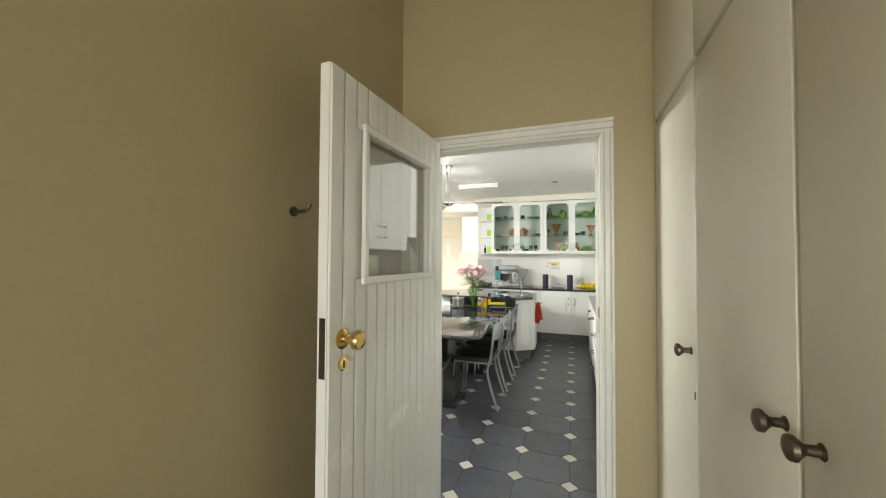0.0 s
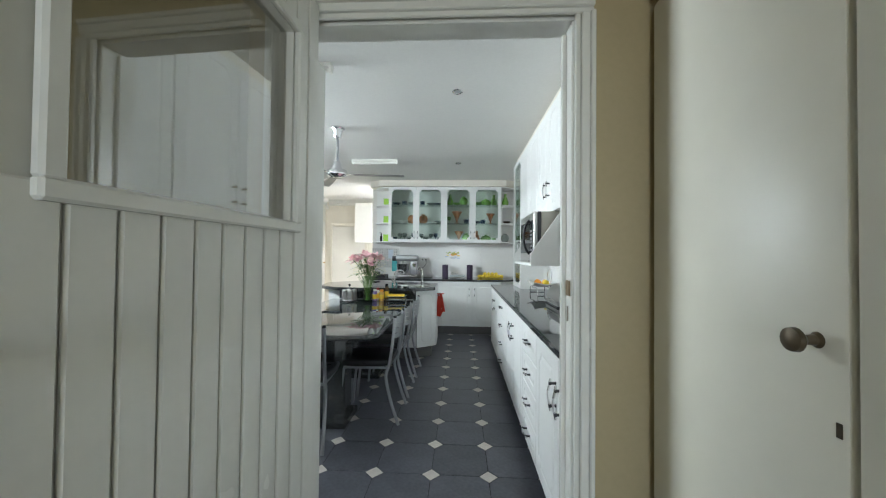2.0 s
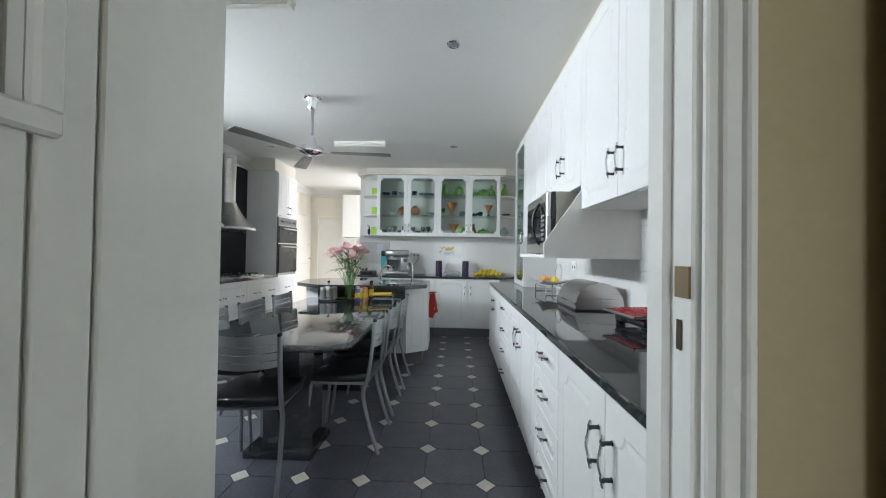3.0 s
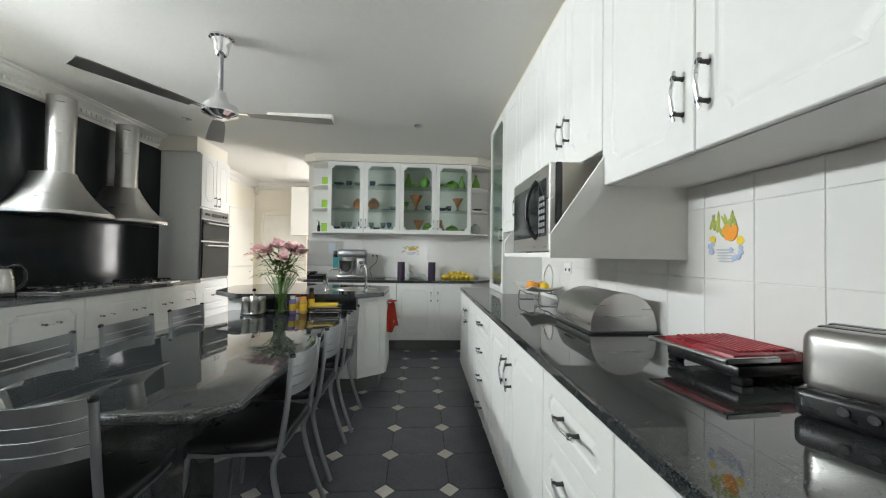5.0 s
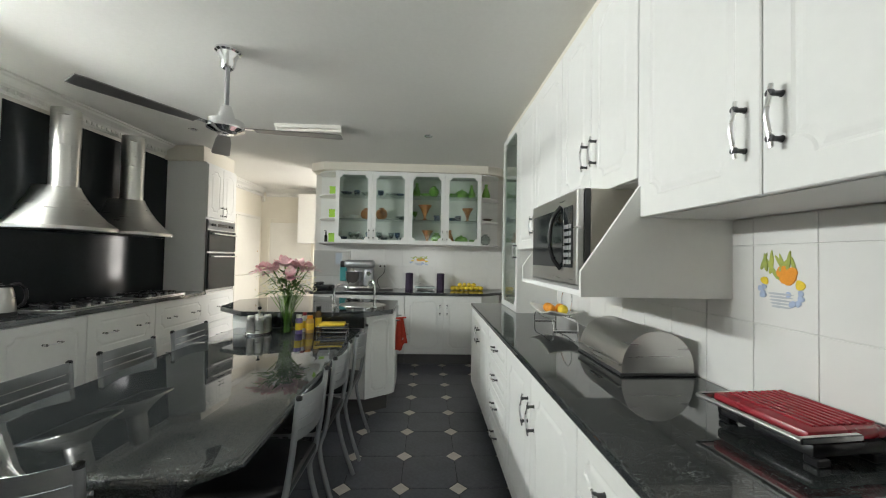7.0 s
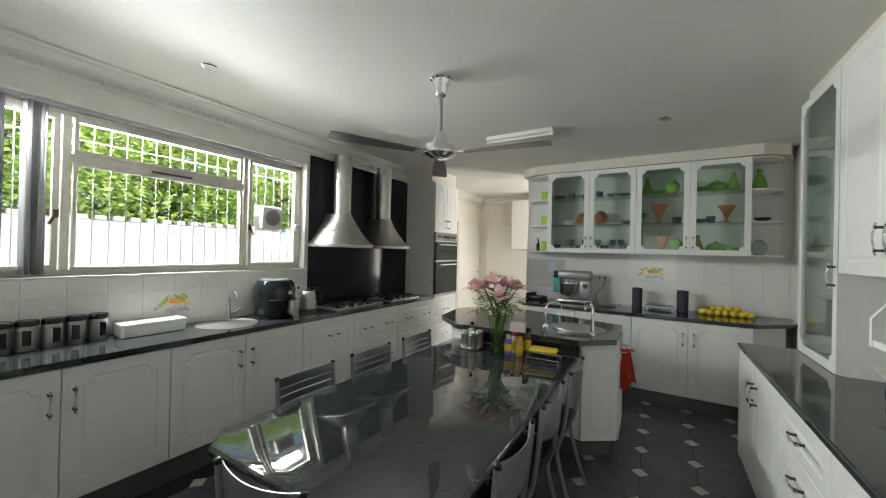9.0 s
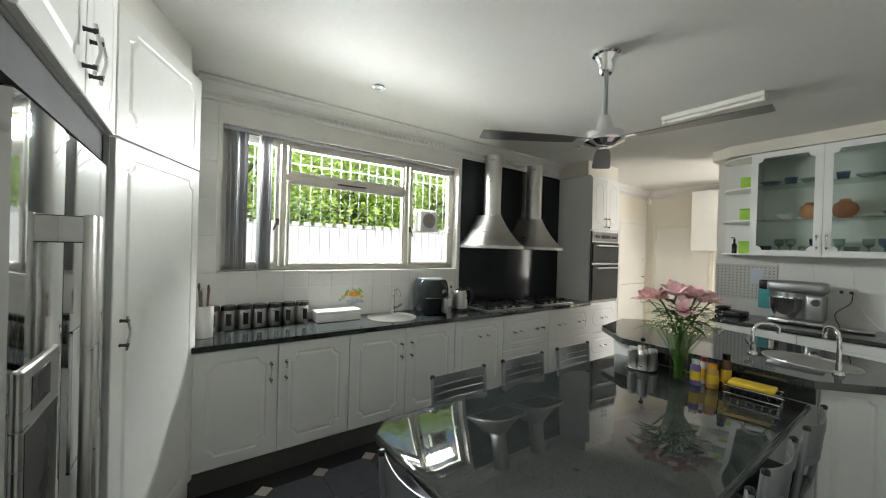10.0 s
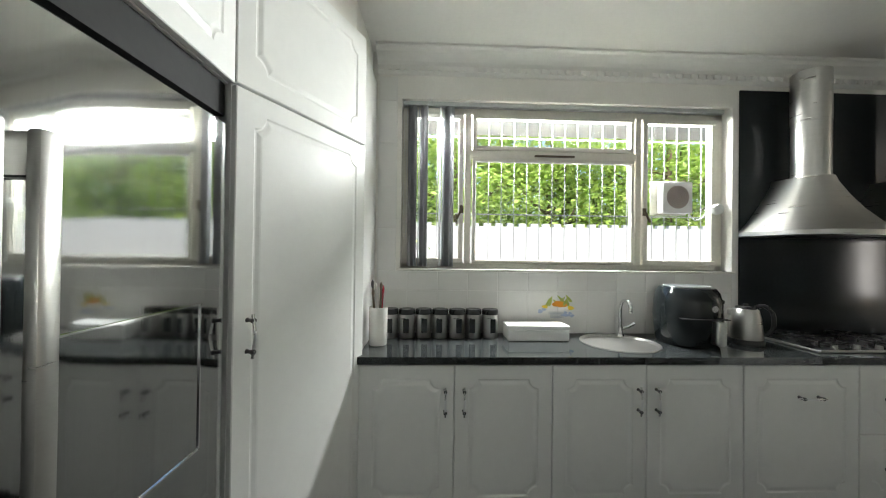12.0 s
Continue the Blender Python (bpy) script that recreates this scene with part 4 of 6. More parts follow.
GSHELF = glass_mat("glass_shelf", (0.86, 0.93, 0.90), 0.02)


def display_cabinet(label, loc, rz, w, depth, z0, z1, n, shelves, hs, name="display_cabinet"):
    c = thing(name, label, "cabinet", loc, rz, "glazed display cabinets")
    t = 0.016
    for x in (0, w - t):
        part("side", box(x, x + t, 0.001, depth, z0, z1), WHITE, c)
    part("top", box(t, w - t, 0.001, depth, z1 - t, z1), WHITE, c)
    part("bottom", box(t, w - t, 0.001, depth, z0, z0 + t), WHITE, c)
    part("back", box(t, w - t, depth - 0.008, depth, z0 + t, z1 - t), WHITE, c)
    for s in shelves:
        p = part("glass_shelf", box(t, w - t, 0.02, depth - 0.01, s - 0.006, s), GSHELF, c, "glass shelf")
        p.visible_shadow = False
    cw = w / n
    for i in range(n):
        glazed_door(cw, z1 - z0, c, i * cw, z0, hside=hs[i], hz=0.13 if z1 - z0 < 1.2 else 0.52)
    return c


tc = display_cabinet("tall narrow white glazed cabinet standing on the black worktop", (UFX, 5.75, 0), -90, 0.605, ud, 0.926, 2.56, 1, [1.3, 1.62, 1.95, 2.25], ["r"])

# ---- north run ----
NFY = 6.74
nd = NY - NFY - 0.002
base_unit("white base cabinet with two routed doors under the stand mixer", (-1.62, NFY, 0), 0, 1.15, nd, [(0.575, "door", "r"), (0.575, "door", "l")], 0.15)
base_unit("white base cabinet with two routed doors under the lemons", (-0.468, NFY, 0), 0, 0.985, nd, [(0.4925, "door", "r"), (0.4925, "door", "l")], 0.15)
c = thing("corner_cabinet", "white angled corner base cabinet", "cabinet", (0, 0, 0))
part("body", prism(B(), [(0.519, NFY), (0.80, NFY + 0.27), (0.80, NY - 0.002), (0.519, NY - 0.002)], 0.15, 0.885), WHITE, c)
part("plinth", prism(B(), [(0.519, NFY + 0.07), (0.78, NFY + 0.32), (0.78, NY - 0.002), (0.519, NY - 0.002)], 0.0, 0.149), PLINTH, c)
solid("worktop_north", "polished black granite worktop under the glazed cabinets", "worktop", prism(B(), [(-1.66, NFY - 0.03), (0.55, NFY - 0.03), (0.90, 7.02), (0.90, NY - 0.002), (-1.80, NY - 0.002), (-1.80, 6.90)], 0.89, 0.925, 0.008), GRANITE)
GZ0, GZ1 = 1.548, 2.53
display_cabinet("white wall display cabinet with two scalloped glass doors and blue glassware", (-1.447, 7.0, 0), 0, 0.985, NY - 7.0 - 0.002, GZ0, GZ1, 2, [1.89, 2.22], ["r", "l"])
display_cabinet("white wall display cabinet with two scalloped glass doors and green glassware", (-0.461, 7.0, 0), 0, 0.995, NY - 7.0 - 0.002, GZ0, GZ1, 2, [1.89, 2.22], ["r", "l"])


def end_shelves(x0, sgn, label):
    c = thing("open_shelf_unit", label, "shelf", (x0, 7.0, 0), 0, "open corner shelf units")
    w, d = 0.29, NY - 7.0 - 0.002
    part("back", box(min(0, sgn * w), max(0, sgn * w), d - 0.012, d, GZ0, GZ1), WHITE, c)
    for z in (GZ0, 1.88, 2.20, GZ1 - 0.016):
        pts = [(0, 0.0)] + [(sgn * w * math.sin(a), d - 0.013 - (d - 0.013) * math.cos(a) ** 0.8) for a in [math.pi / 2 * k / 8 for k in range(1, 9)]] + [(0, d - 0.013)]
        part("shelf", prism(B(), pts if sgn > 0 else pts[::-1], z, z + 0.016, 0.003, 1), WHITE, c)
    return c


end_shelves(-1.449, -1, "white open rounded end shelves with lime green cups")
end_shelves(0.536, 1, "white open rounded end shelves with green glass vases")
bm = prism(B(), [(-1.62, 7.0), (0.62, 7.0), (0.84, 7.12), (EX - 0.001, NY - 0.001), (-1.81, NY - 0.001), (-1.81, 7.13)], GZ1 + 0.012, CZ - 0.001)
solid("display_soffit", "cream boxed-in soffit over the display cabinets", "soffit", bm, CREAM, kind="structure")

# ---- table and island ----
table = thing("dining_table", "long black granite dining table with clipped corners", "table", (0, 0, 0))
tp = [(-1.69, 3.175), (-0.84, 3.195), (-0.735, 3.29), (-0.735, 5.24), (-1.79, 5.24), (-1.79, 3.27)]
part("tabletop", prism(B(), tp, 0.722, 0.762, 0.016, 4), GRANITE, table, "polished black granite top", 40)
for y in (3.62, 4.72):
    part("pedestal", prism(B(), [(-1.40, y - 0.06), (-1.34, y - 0.14), (-1.12, y - 0.14), (-1.06, y - 0.06), (-1.06, y + 0.10), (-1.40, y + 0.10)], 0.05, 0.721, 0.004), GRANITE, table, "black granite pedestal")
    part("foot", prism(B(), [(-1.44, y - 0.18), (-1.02, y - 0.18), (-1.02, y + 0.15), (-1.44, y + 0.15)], 0.0, 0.049, 0.006), GRANITE, table)

island = thing("kitchen_island", "white panelled island with a raised black granite top", "kitchen island", (0, 0, 0))
body = [(-0.72, 5.27), (-0.49, 5.43), (-0.50, 5.84), (-1.66, 6.14), (-1.98, 5.78), (-1.90, 5.40), (-1.64, 5.27)]
part("body", prism(B(), body, 0.15, 0.78), WHITE, island)
part("top_rail", slab_with_hole(body, ellipse(-0.80, 5.60, 0.21, 0.165, -12), 0.781, 0.873), WHITE, island)
part("plinth", prism(B(), [(x * 0.93 - 0.085, 5.65 + (y - 5.65) * 0.85) for x, y in body], 0.0, 0.149), PLINTH, island)
part("countertop", slab_with_hole([(-1.69, 5.12), (-0.71, 5.14), (-0.485, 5.35), (-0.495, 5.98), (-1.71, 6.32), (-2.09, 5.88), (-2.0, 5.38)], ellipse(-0.80, 5.60, 0.205, 0.16, -12), 0.874, 0.914), GRANITE, island, "raised black granite top", 40)
part("riser", box(-1.70, -0.72, 5.243, 5.263, 0.763, 0.873), GRANITE, island, "black granite riser")


def side_panel(x0, y0, x1, y1):
    w = math.hypot(x1 - x0, y1 - y0)
    a = math.degrees(math.atan2(y1 - y0, x1 - x0))
    p = part("panel", routed(w - 0.006, 0.73, 0.05, 0.03), WHITE, island)
    p.matrix_basis = pose(x0, y0, 0.152, 0, 0, a) @ pose(0.003, -0.002, 0)


side_panel(-0.72, 5.27, -0.49, 5.43)
side_panel(-0.49, 5.43, -0.50, 5.84)


# ---- chairs ----
def chair():
    c = thing("dining_chair", "silver metal dining chair with a slatted back and black padded seat", "chair", (0, 0, 0), 0, "chairs round the granite table")
    # local: the sitter looks to +y; the back is at -y
    bm = B()
    pts = [(-0.165, -0.20), (0.165, -0.20), (0.20, -0.12), (0.215, 0.05), (0.205, 0.17), (0.16, 0.22), (-0.16, 0.22), (-0.205, 0.17), (-0.215, 0.05), (-0.20, -0.12)]
    prism(bm, pts, 0.445, 0.495, 0.02, 4)
    part("seat", bm, LEATHER, c, "black padded seat", 50)
    part("seat_frame", tube(B(), [(-0.18, -0.18, 0.435), (0.18, -0.18, 0.435), (0.19, 0.18, 0.435), (-0.19, 0.18, 0.435)], 0.010, 8, closed=True), GREYMETAL, c, "", 40)
    for s in (-1, 1):
        part("leg", tube(B(), curve([(s * 0.19, 0.17, 0.43), (s * 0.195, 0.19, 0.22), (s * 0.20, 0.21, 0.0)], 4), 0.0115, 10), GREYMETAL, c, "", 40)
        part("leg", tube(B(), curve([(s * 0.185, -0.232, 0.835), (s * 0.185, -0.213, 0.62), (s * 0.185, -0.19, 0.46), (s * 0.185, -0.165, 0.36), (s * 0.19, -0.21, 0.17), (s * 0.195, -0.27, 0.0)], 5), 0.0125, 10), GREYMETAL, c, "", 40)
        part("cap", lathe(B(), [(0.0135, 0), (0.0135, 0.012), (0.007, 0.018), (0, 0.018)], 10, (s * 0.185, -0.233, 0.829)), BLACKPL, c, "black end cap", 40)
    zs = [(0.813, 0.052), (0.765, 0.036), (0.7235, 0.036), (0.682, 0.036)]
    for z, h in zs:
        bm = B()
        rows = []
        for k in range(9):
            u = k / 8 * 2 - 1
            y = -0.228 - 0.035 * (1 - u * u) + (0.84 - z) * 0.10
            dip = 0.012 * (1 - u * u)
            rows.append([bm.verts.new((u * 0.178, y + dy, z + dz - dip)) for dy, dz in ((-0.002, -h / 2), (0.002, -h / 2), (0.002, h / 2), (-0.002, h / 2))])
        for a, b in zip(rows, rows[1:]):
            for i in range(4):
                bm.faces.new((a[i], a[(i + 1) % 4], b[(i + 1) % 4], b[i]))
        bm.faces.new(rows[0][::-1])
        bm.faces.new(rows[-1])
        bmesh.ops.recalc_face_normals(bm, faces=bm.faces[:])
        part("back_slat", bm, GREYMETAL, c, "", 50)
    return c


first = chair()
first.matrix_basis = pose(-0.90, 3.74, 0, 0, 0, 90)
copy_thing(first, pose(-0.90, 4.27, 0, 0, 0, 90))
copy_thing(first, pose(-0.89, 4.81, 0, 0, 0, 90))
copy_thing(first, pose(-1.69, 3.80, 0, 0, 0, -90))
copy_thing(first, pose(-1.69, 4.33, 0, 0, 0, -90))
copy_thing(first, pose(-1.69, 4.87, 0, 0, 0, -90))
copy_thing(first, pose(-1.278, 3.335, 0, 0, 0, 6.5))

# ---- ceiling fan and lights ----
fan = thing("ceiling_fan", "chrome three-blade ceiling fan on a down rod", "ceiling fan", (-1.46, 4.415, CZ))
part("canopy", lathe(B(), [(0.075, 0.0), (0.075, -0.012), (0.06, -0.02), (0.045, -0.06), (0.04, -0.10), (0.03, -0.115), (0, -0.116)], 24), CHROME, fan, "", 40)
part("down_rod", lathe(B(), [(0.013, -0.11), (0.013, -0.38)], 12), GREYMETAL, fan, "", 40)
part("motor", lathe(B(), [(0.028, -0.352), (0.05, -0.422), (0.055, -0.442), (0.10, -0.447), (0.108, -0.472), (0.105, -0.497), (0.07, -0.512), (0.05, -0.522), (0, -0.522)], 28), CHROME, fan, "chrome motor housing", 40)
for a in (7, 122, 240):
    bl = part("blade", prism(B(), [(0.17, -0.035), (0.30, -0.048), (0.66, -0.062), (0.70, -0.055), (0.70, 0.055), (0.66, 0.062), (0.30, 0.048), (0.17, 0.035)], -0.003, 0.003, 0.001, 1), BLADE, fan, "long steel blade")
    bl.matrix_basis = pose(0, 0, -0.492, 0, 0, a) @ pose(0, 0, 0, 4, 0, 0)
    part("blade_arm", bx(B(), 0.085, 0.24, -0.020, 0.020, 0.0035, 0.010, 0.003), CHROME, bl)


def fluorescent(x, y, n=0.64):
    f = thing("ceiling_light", "unlit fluorescent batten light on the ceiling", "ceiling light", (x, y, CZ), 0, "fluorescent lights")
    part("batten", box(-n / 2, n / 2, -0.03, 0.03, -0.035, -0.0005, 0.004), TRIMW, f)
    part("tube", lathe(B(), [(0.013, -n / 2 + 0.02), (0.013, n / 2 - 0.02)], 12, (0, 0, -0.05), "x"), TRIMW, f, "white glass tube", 40)
    for s in (-1, 1):
        part("end_cap", box(s * (n / 2 - 0.015) - 0.012, s * (n / 2 - 0.015) + 0.012, -0.02, 0.02, -0.066, -0.034, 0.003), TRIMW, f)


fluorescent(-1.375, 5.66)
fluorescent(-1.38, 3.18)
for x, y in ((-0.205, 5.85), (-2.62, 5.89), (-2.66, 3.59), (-0.195, 3.62)):
    d = thing("downlight", "small chrome recessed downlight", "downlight", (x, y, CZ), 0, "ceiling downlights")
    part("rim", lathe(B(), [(0.028, -0.001), (0.045, -0.0005), (0.046, -0.004), (0.040, -0.009), (0.030, -0.007), (0.028, -0.002)], 20), CHROME, d, "", 40)
    part("lens", lathe(B(), [(0.029, -0.003), (0.012, -0.0045), (0, -0.0045)], 16), GREYMETAL, d, "grey lamp face")
# ---- small materials ----
PINK = mat("pink_petal", (0.86, 0.38, 0.44), 0.5, vary=0.22, scale=20, alpha2=(0.93, 0.62, 0.63))
STEM = mat("green_stem", (0.10, 0.20, 0.04), 0.5, vary=0.3, scale=12)
CREAMFL = mat("cream_blossom", (0.78, 0.74, 0.52), 0.6, vary=0.2)
LEMON = mat("lemon_peel", (0.85, 0.62, 0.05), 0.42, vary=0.12, scale=20, fine=200, bump=0.03)
ORANGE = mat("orange_peel", (0.85, 0.33, 0.03), 0.42, vary=0.12, scale=20, fine=200, bump=0.03)
RED = mat("red_gloss", (0.30, 0.018, 0.03), 0.28, vary=0.12)
TEAL = mat("teal_cloth", (0.10, 0.42, 0.42), 0.85, vary=0.15, scale=30, bump=0.04)
REDCLOTH = mat("red_towel", (0.62, 0.07, 0.04), 0.9, vary=0.2, scale=30, fine=250, bump=0.06)
WHITECLOTH = mat("white_towel", (0.78, 0.72, 0.66), 0.9, vary=0.1, scale=30, fine=250, bump=0.06)
PURPLE = mat("purple_wax", (0.055, 0.035, 0.07), 0.6, vary=0.15)
WHITEPL = mat("white_plastic", (0.80, 0.80, 0.78), 0.32, vary=0.03)
CERAMIC = mat("white_ceramic", (0.80, 0.78, 0.73), 0.15, vary=0.04)
YELLOW = mat("yellow_cloth", (0.85, 0.58, 0.05), 0.8, vary=0.12, scale=25)
LIME = mat("lime_plastic", (0.42, 0.72, 0.10), 0.25, vary=0.08)
GREENGL = mat("green_glass", (0.38, 0.78, 0.14), 0.06, vary=0.2, trans=0.5)
ORANGL = mat("orange_glass", (0.95, 0.36, 0.14), 0.08, vary=0.3, trans=0.4)
BLUEGL = mat("blue_glass", (0.16, 0.30, 0.50), 0.06, vary=0.2, trans=0.7)
PALEGL = mat("pale_glass", (0.74, 0.82, 0.80), 0.05, vary=0.05, trans=0.8)
GREYBL = mat("grey_blind_cloth", (0.42, 0.42, 0.43), 0.75, vary=0.06, scale=20, fine=200, bump=0.02)
CLEARV = glass_mat("vase_glass", (0.90, 0.95, 0.90), 0.0)
MINT = mat("mint_paint", (0.40, 0.62, 0.60), 0.5)
WORKZ = 0.926

# ---- wall tiles behind the worktops ----
def tiles(parent_name, label, plane, lo, hi, z0, z1, w, h, skip=None, loc=None, rz=0):
    """Tiles on a wall; local x runs along the wall, they stand out to -y."""
    t = thing(parent_name, label, "wall tiles", loc, rz, kind="structure")
    part("grout", box(lo, hi, -0.003, -0.0005, z0, z1), GROUT, t)
    me = None
    x = lo
    while x < hi - 0.02:
        z = z0
        while z < z1 - 0.02:
            ww, hh = min(w, hi - x), min(h, z1 - z)
            if not (skip and skip(x, x + ww, z, z + hh)):
                if ww > w - 1e-4 and hh > h - 1e-4 and me:
                    o = new("tile", me)
                    o.parent = t
                else:
                    o = part("tile", box(0.0007, ww - 0.0007, -0.007, -0.0031, 0.0007, hh - 0.0007, 0.0015), TILE, t)
                    if ww > w - 1e-4 and hh > h - 1e-4:
                        me = o.data
                o.matrix_basis = pose(x, 0, z)
            z += h
        x += w
    return t


tiles("wall_tiles_east", "glossy white wall tiles above the worktop", 0, 0.0, 3.7, WORKZ, 1.536, 0.2, 0.26, loc=(EX, 5.12, 0), rz=-90)
tiles("wall_tiles_west", "glossy white wall tiles under the window", 0, 0.0, 2.28, WORKZ, 1.305, 0.187, 0.262, loc=(WX, 2.568, 0), rz=90)
tiles("wall_tiles_window", "glossy white wall tiles beside the window", 0, 0.0, 0.115, 1.3055, 2.5, 0.115, 0.262, loc=(WX, 2.568, 0), rz=90)
tiles("wall_tiles_north", "glossy white wall tiles under the display cabinets", 0, 0.0, 2.7, WORKZ, 1.556, 0.25, 0.315, loc=(-1.80, NY, 0), rz=0)


def motif(loc, rz, w, h, pieces, seed):
    """A painted ceramic fruit and flower motif: petals, leaves and fruit in low relief."""
    rng = random.Random(seed)
    t = thing("tile_motif", "painted fruit and flower motif on the wall tiles", "wall decoration", loc, rz, "fruit motifs")
    for name, material, pts in pieces:
        for cx, cz, rx, rzz, ang in pts:
            bm = B()
            n = 10
            vs = []
            for k in range(n):
                a = 2 * math.pi * k / n
                x, z = rx * math.cos(a), rzz * math.sin(a) * (1 - 0.35 * math.cos(a))
                ca, sa = math.cos(radians(ang)), math.sin(radians(ang))
                vs.append((cx * w + (x * ca - z * sa) * w, cz * h + (x * sa + z * ca) * h))
            dep = rng.uniform(0.0012, 0.003)
            f = [bm.verts.new((x, -0.0075 - dep, z)) for x, z in vs]
            g = [bm.verts.new((x, -0.0072, z)) for x, z in vs]
            bm.faces.new(f)
            for k in range(n):
                bm.faces.new((g[k], g[(k + 1) % n], f[(k + 1) % n], f[k]))
            bmesh.ops.recalc_face_normals(bm, faces=bm.faces[:])
            part(name, bm, material, t)
    return t


def motif_pieces(seed, wide):
    rng = random.Random(seed)
    leaf = [(rng.uniform(-0.3, 0.3), rng.uniform(0.12, 0.32), 0.15, 0.030, rng.uniform(45, 135)) for i in range(11)]
    fl = [(rng.uniform(-0.08, 0.12) + 0.05, rng.uniform(0.0, 0.14), 0.11, 0.08, rng.uniform(0, 180)) for i in range(7)]
    pear = [(-0.28, -0.02, 0.06, 0.07, 60), (0.30, -0.06, 0.08, 0.07, 120)]
    bowl = [(0, -0.22 - 0.05 * i, 0.22 - 0.015 * i, 0.018, 0) for i in range(5)]
    berry = [(0.20 + rng.uniform(-0.1, 0.15), -0.28 + rng.uniform(-0.1, 0.1), 0.04, 0.045, 0) for i in range(9)] + [(-0.34 + rng.uniform(-0.05, 0.06), -0.2 + rng.uniform(-0.06, 0.08), 0.045, 0.045, 0) for i in range(5)]
    return [("leaf", STEM_LIGHT, leaf), ("petal", ORANGE, fl), ("pear", LEMON, pear), ("bowl_band", CERBLUE, bowl), ("berry", BLUEBERRY, berry)]


STEM_LIGHT = mat("painted_leaf_green", (0.30, 0.42, 0.12), 0.3, vary=0.2, alpha2=(0.50, 0.50, 0.10))
CERBLUE = mat("painted_pale_grey", (0.50, 0.52, 0.55), 0.3)
BLUEBERRY = mat("painted_pale_blue", (0.42, 0.50, 0.66), 0.3, vary=0.15)
motif((EX, 3.225, 1.335), -90, 0.19, 0.20, motif_pieces(3, False), 3)
motif((WX, 3.69, 1.095), 90, 0.28, 0.17, motif_pieces(4, True), 4)
motif((-0.31, NY, 1.33), 0, 0.34, 0.16, motif_pieces(5, True), 5)

# ---- sockets ----
def socket(loc, rz, plugs=0, dark=False):
    s = thing("wall_socket", "white double wall socket", "socket", loc, rz, "wall sockets")
    part("plate", box(-0.06, 0.06, -0.016, -0.0072, -0.04, 0.04, 0.003), WHITEPL, s)
    for x in (-0.03, 0.03):
        part("switch", box(x - 0.008, x + 0.008, -0.019, -0.016, 0.012, 0.03, 0.001), WHITEPL, s)
        part("outlet", lathe(B(), [(0.014, -0.016), (0.013, -0.017), (0, -0.017)], 12, (x, 0, -0.012), "y"), DARKPL, s)
    return s


socket((-0.84, NY, 1.25), 0)
socket((-1.02, NY, 1.27), 0)
socket((EX, 4.55, 1.18), -90)
socket((EX, 2.72, 1.30), -90)
socket((WX, 4.72, 1.14), 90)
pl = thing("plug", "black plug with a hanging cable in the socket", "plug", (EX - 0.018, 2.70, 1.285), -90)
part("body", box(-0.025, 0.025, -0.05, -0.001, -0.03, 0.03, 0.01, 2), BLACKPL, pl, "", 40)
part("cable", tube(B(), curve([(0, -0.04, -0.025), (0.0, -0.055, -0.12), (0.02, -0.04, -0.24), (0.06, -0.06, -0.345), (0.12, -0.11, -0.352)], 6), 0.004, 6), BLACKPL, pl, "", 60)

# ---- east worktop ----
fs = thing("fruit_stand", "white ceramic fruit tray on a low chrome wire stand", "fruit stand", (0.70, 4.60, WORKZ), -90)
bm = B()
rows = []
for i in range(9):
    u = i / 8
    x = (u - 0.5) * 0.44
    zz = 0.075 + 0.07 * (2 * u - 1) ** 2 * 0.5
    rows.append([bm.verts.new((x, y, zz + 0.02 * (y / 0.11) ** 2 + dz)) for y, dz in ((-0.11, 0), (-0.055, 0), (0, 0), (0.055, 0), (0.11, 0), (0.11, 0.007), (0, 0.007), (-0.11, 0.007))])
for a, b in zip(rows, rows[1:]):
    for i in range(8):
        bm.faces.new((a[i], a[(i + 1) % 8], b[(i + 1) % 8], b[i]))
bm.faces.new(rows[0])
bm.faces.new(rows[-1][::-1])
bmesh.ops.recalc_face_normals(bm, faces=bm.faces[:])
part("tray", bm, CERAMIC, fs, "curved white ceramic tray", 50)
bm = B()
for y in (-0.08, 0.08):
    tube(bm, curve([(-0.20, y, 0.004), (-0.17, y, 0.07), (0, y, 0.066), (0.17, y, 0.07), (0.20, y, 0.004)], 5), 0.004, 6)
for x in (-0.2, 0.2):
    tube(bm, [(x, -0.08, 0.004), (x, 0.08, 0.004)], 0.004, 6)
tube(bm, curve([(-0.06, 0.08, 0.066), (-0.09, 0.085, 0.2), (0, 0.09, 0.27), (0.09, 0.085, 0.2), (0.06, 0.08, 0.066)], 6), 0.004, 6)
part("stand", bm, CHROME, fs, "chrome wire stand with a loop", 60)
for i, (x, y) in enumerate(((-0.05, -0.03), (0.03, -0.04), (-0.01, 0.04), (0.07, 0.03))):
    z = 0.083 + 0.07 * (x / 0.22) ** 2 * 0.5 + 0.02 * (y / 0.11) ** 2 + 0.033
    solid("orange" if i < 3 else "lemon", "ripe fruit in the white ceramic tray", "fruit", ball(B(), (0, 0, 0), 0.034, 3), ORANGE if i < 3 else LEMON, (0.70 + y, 4.60 - x, WORKZ + z), group="fruit in the tray", smooth=60)

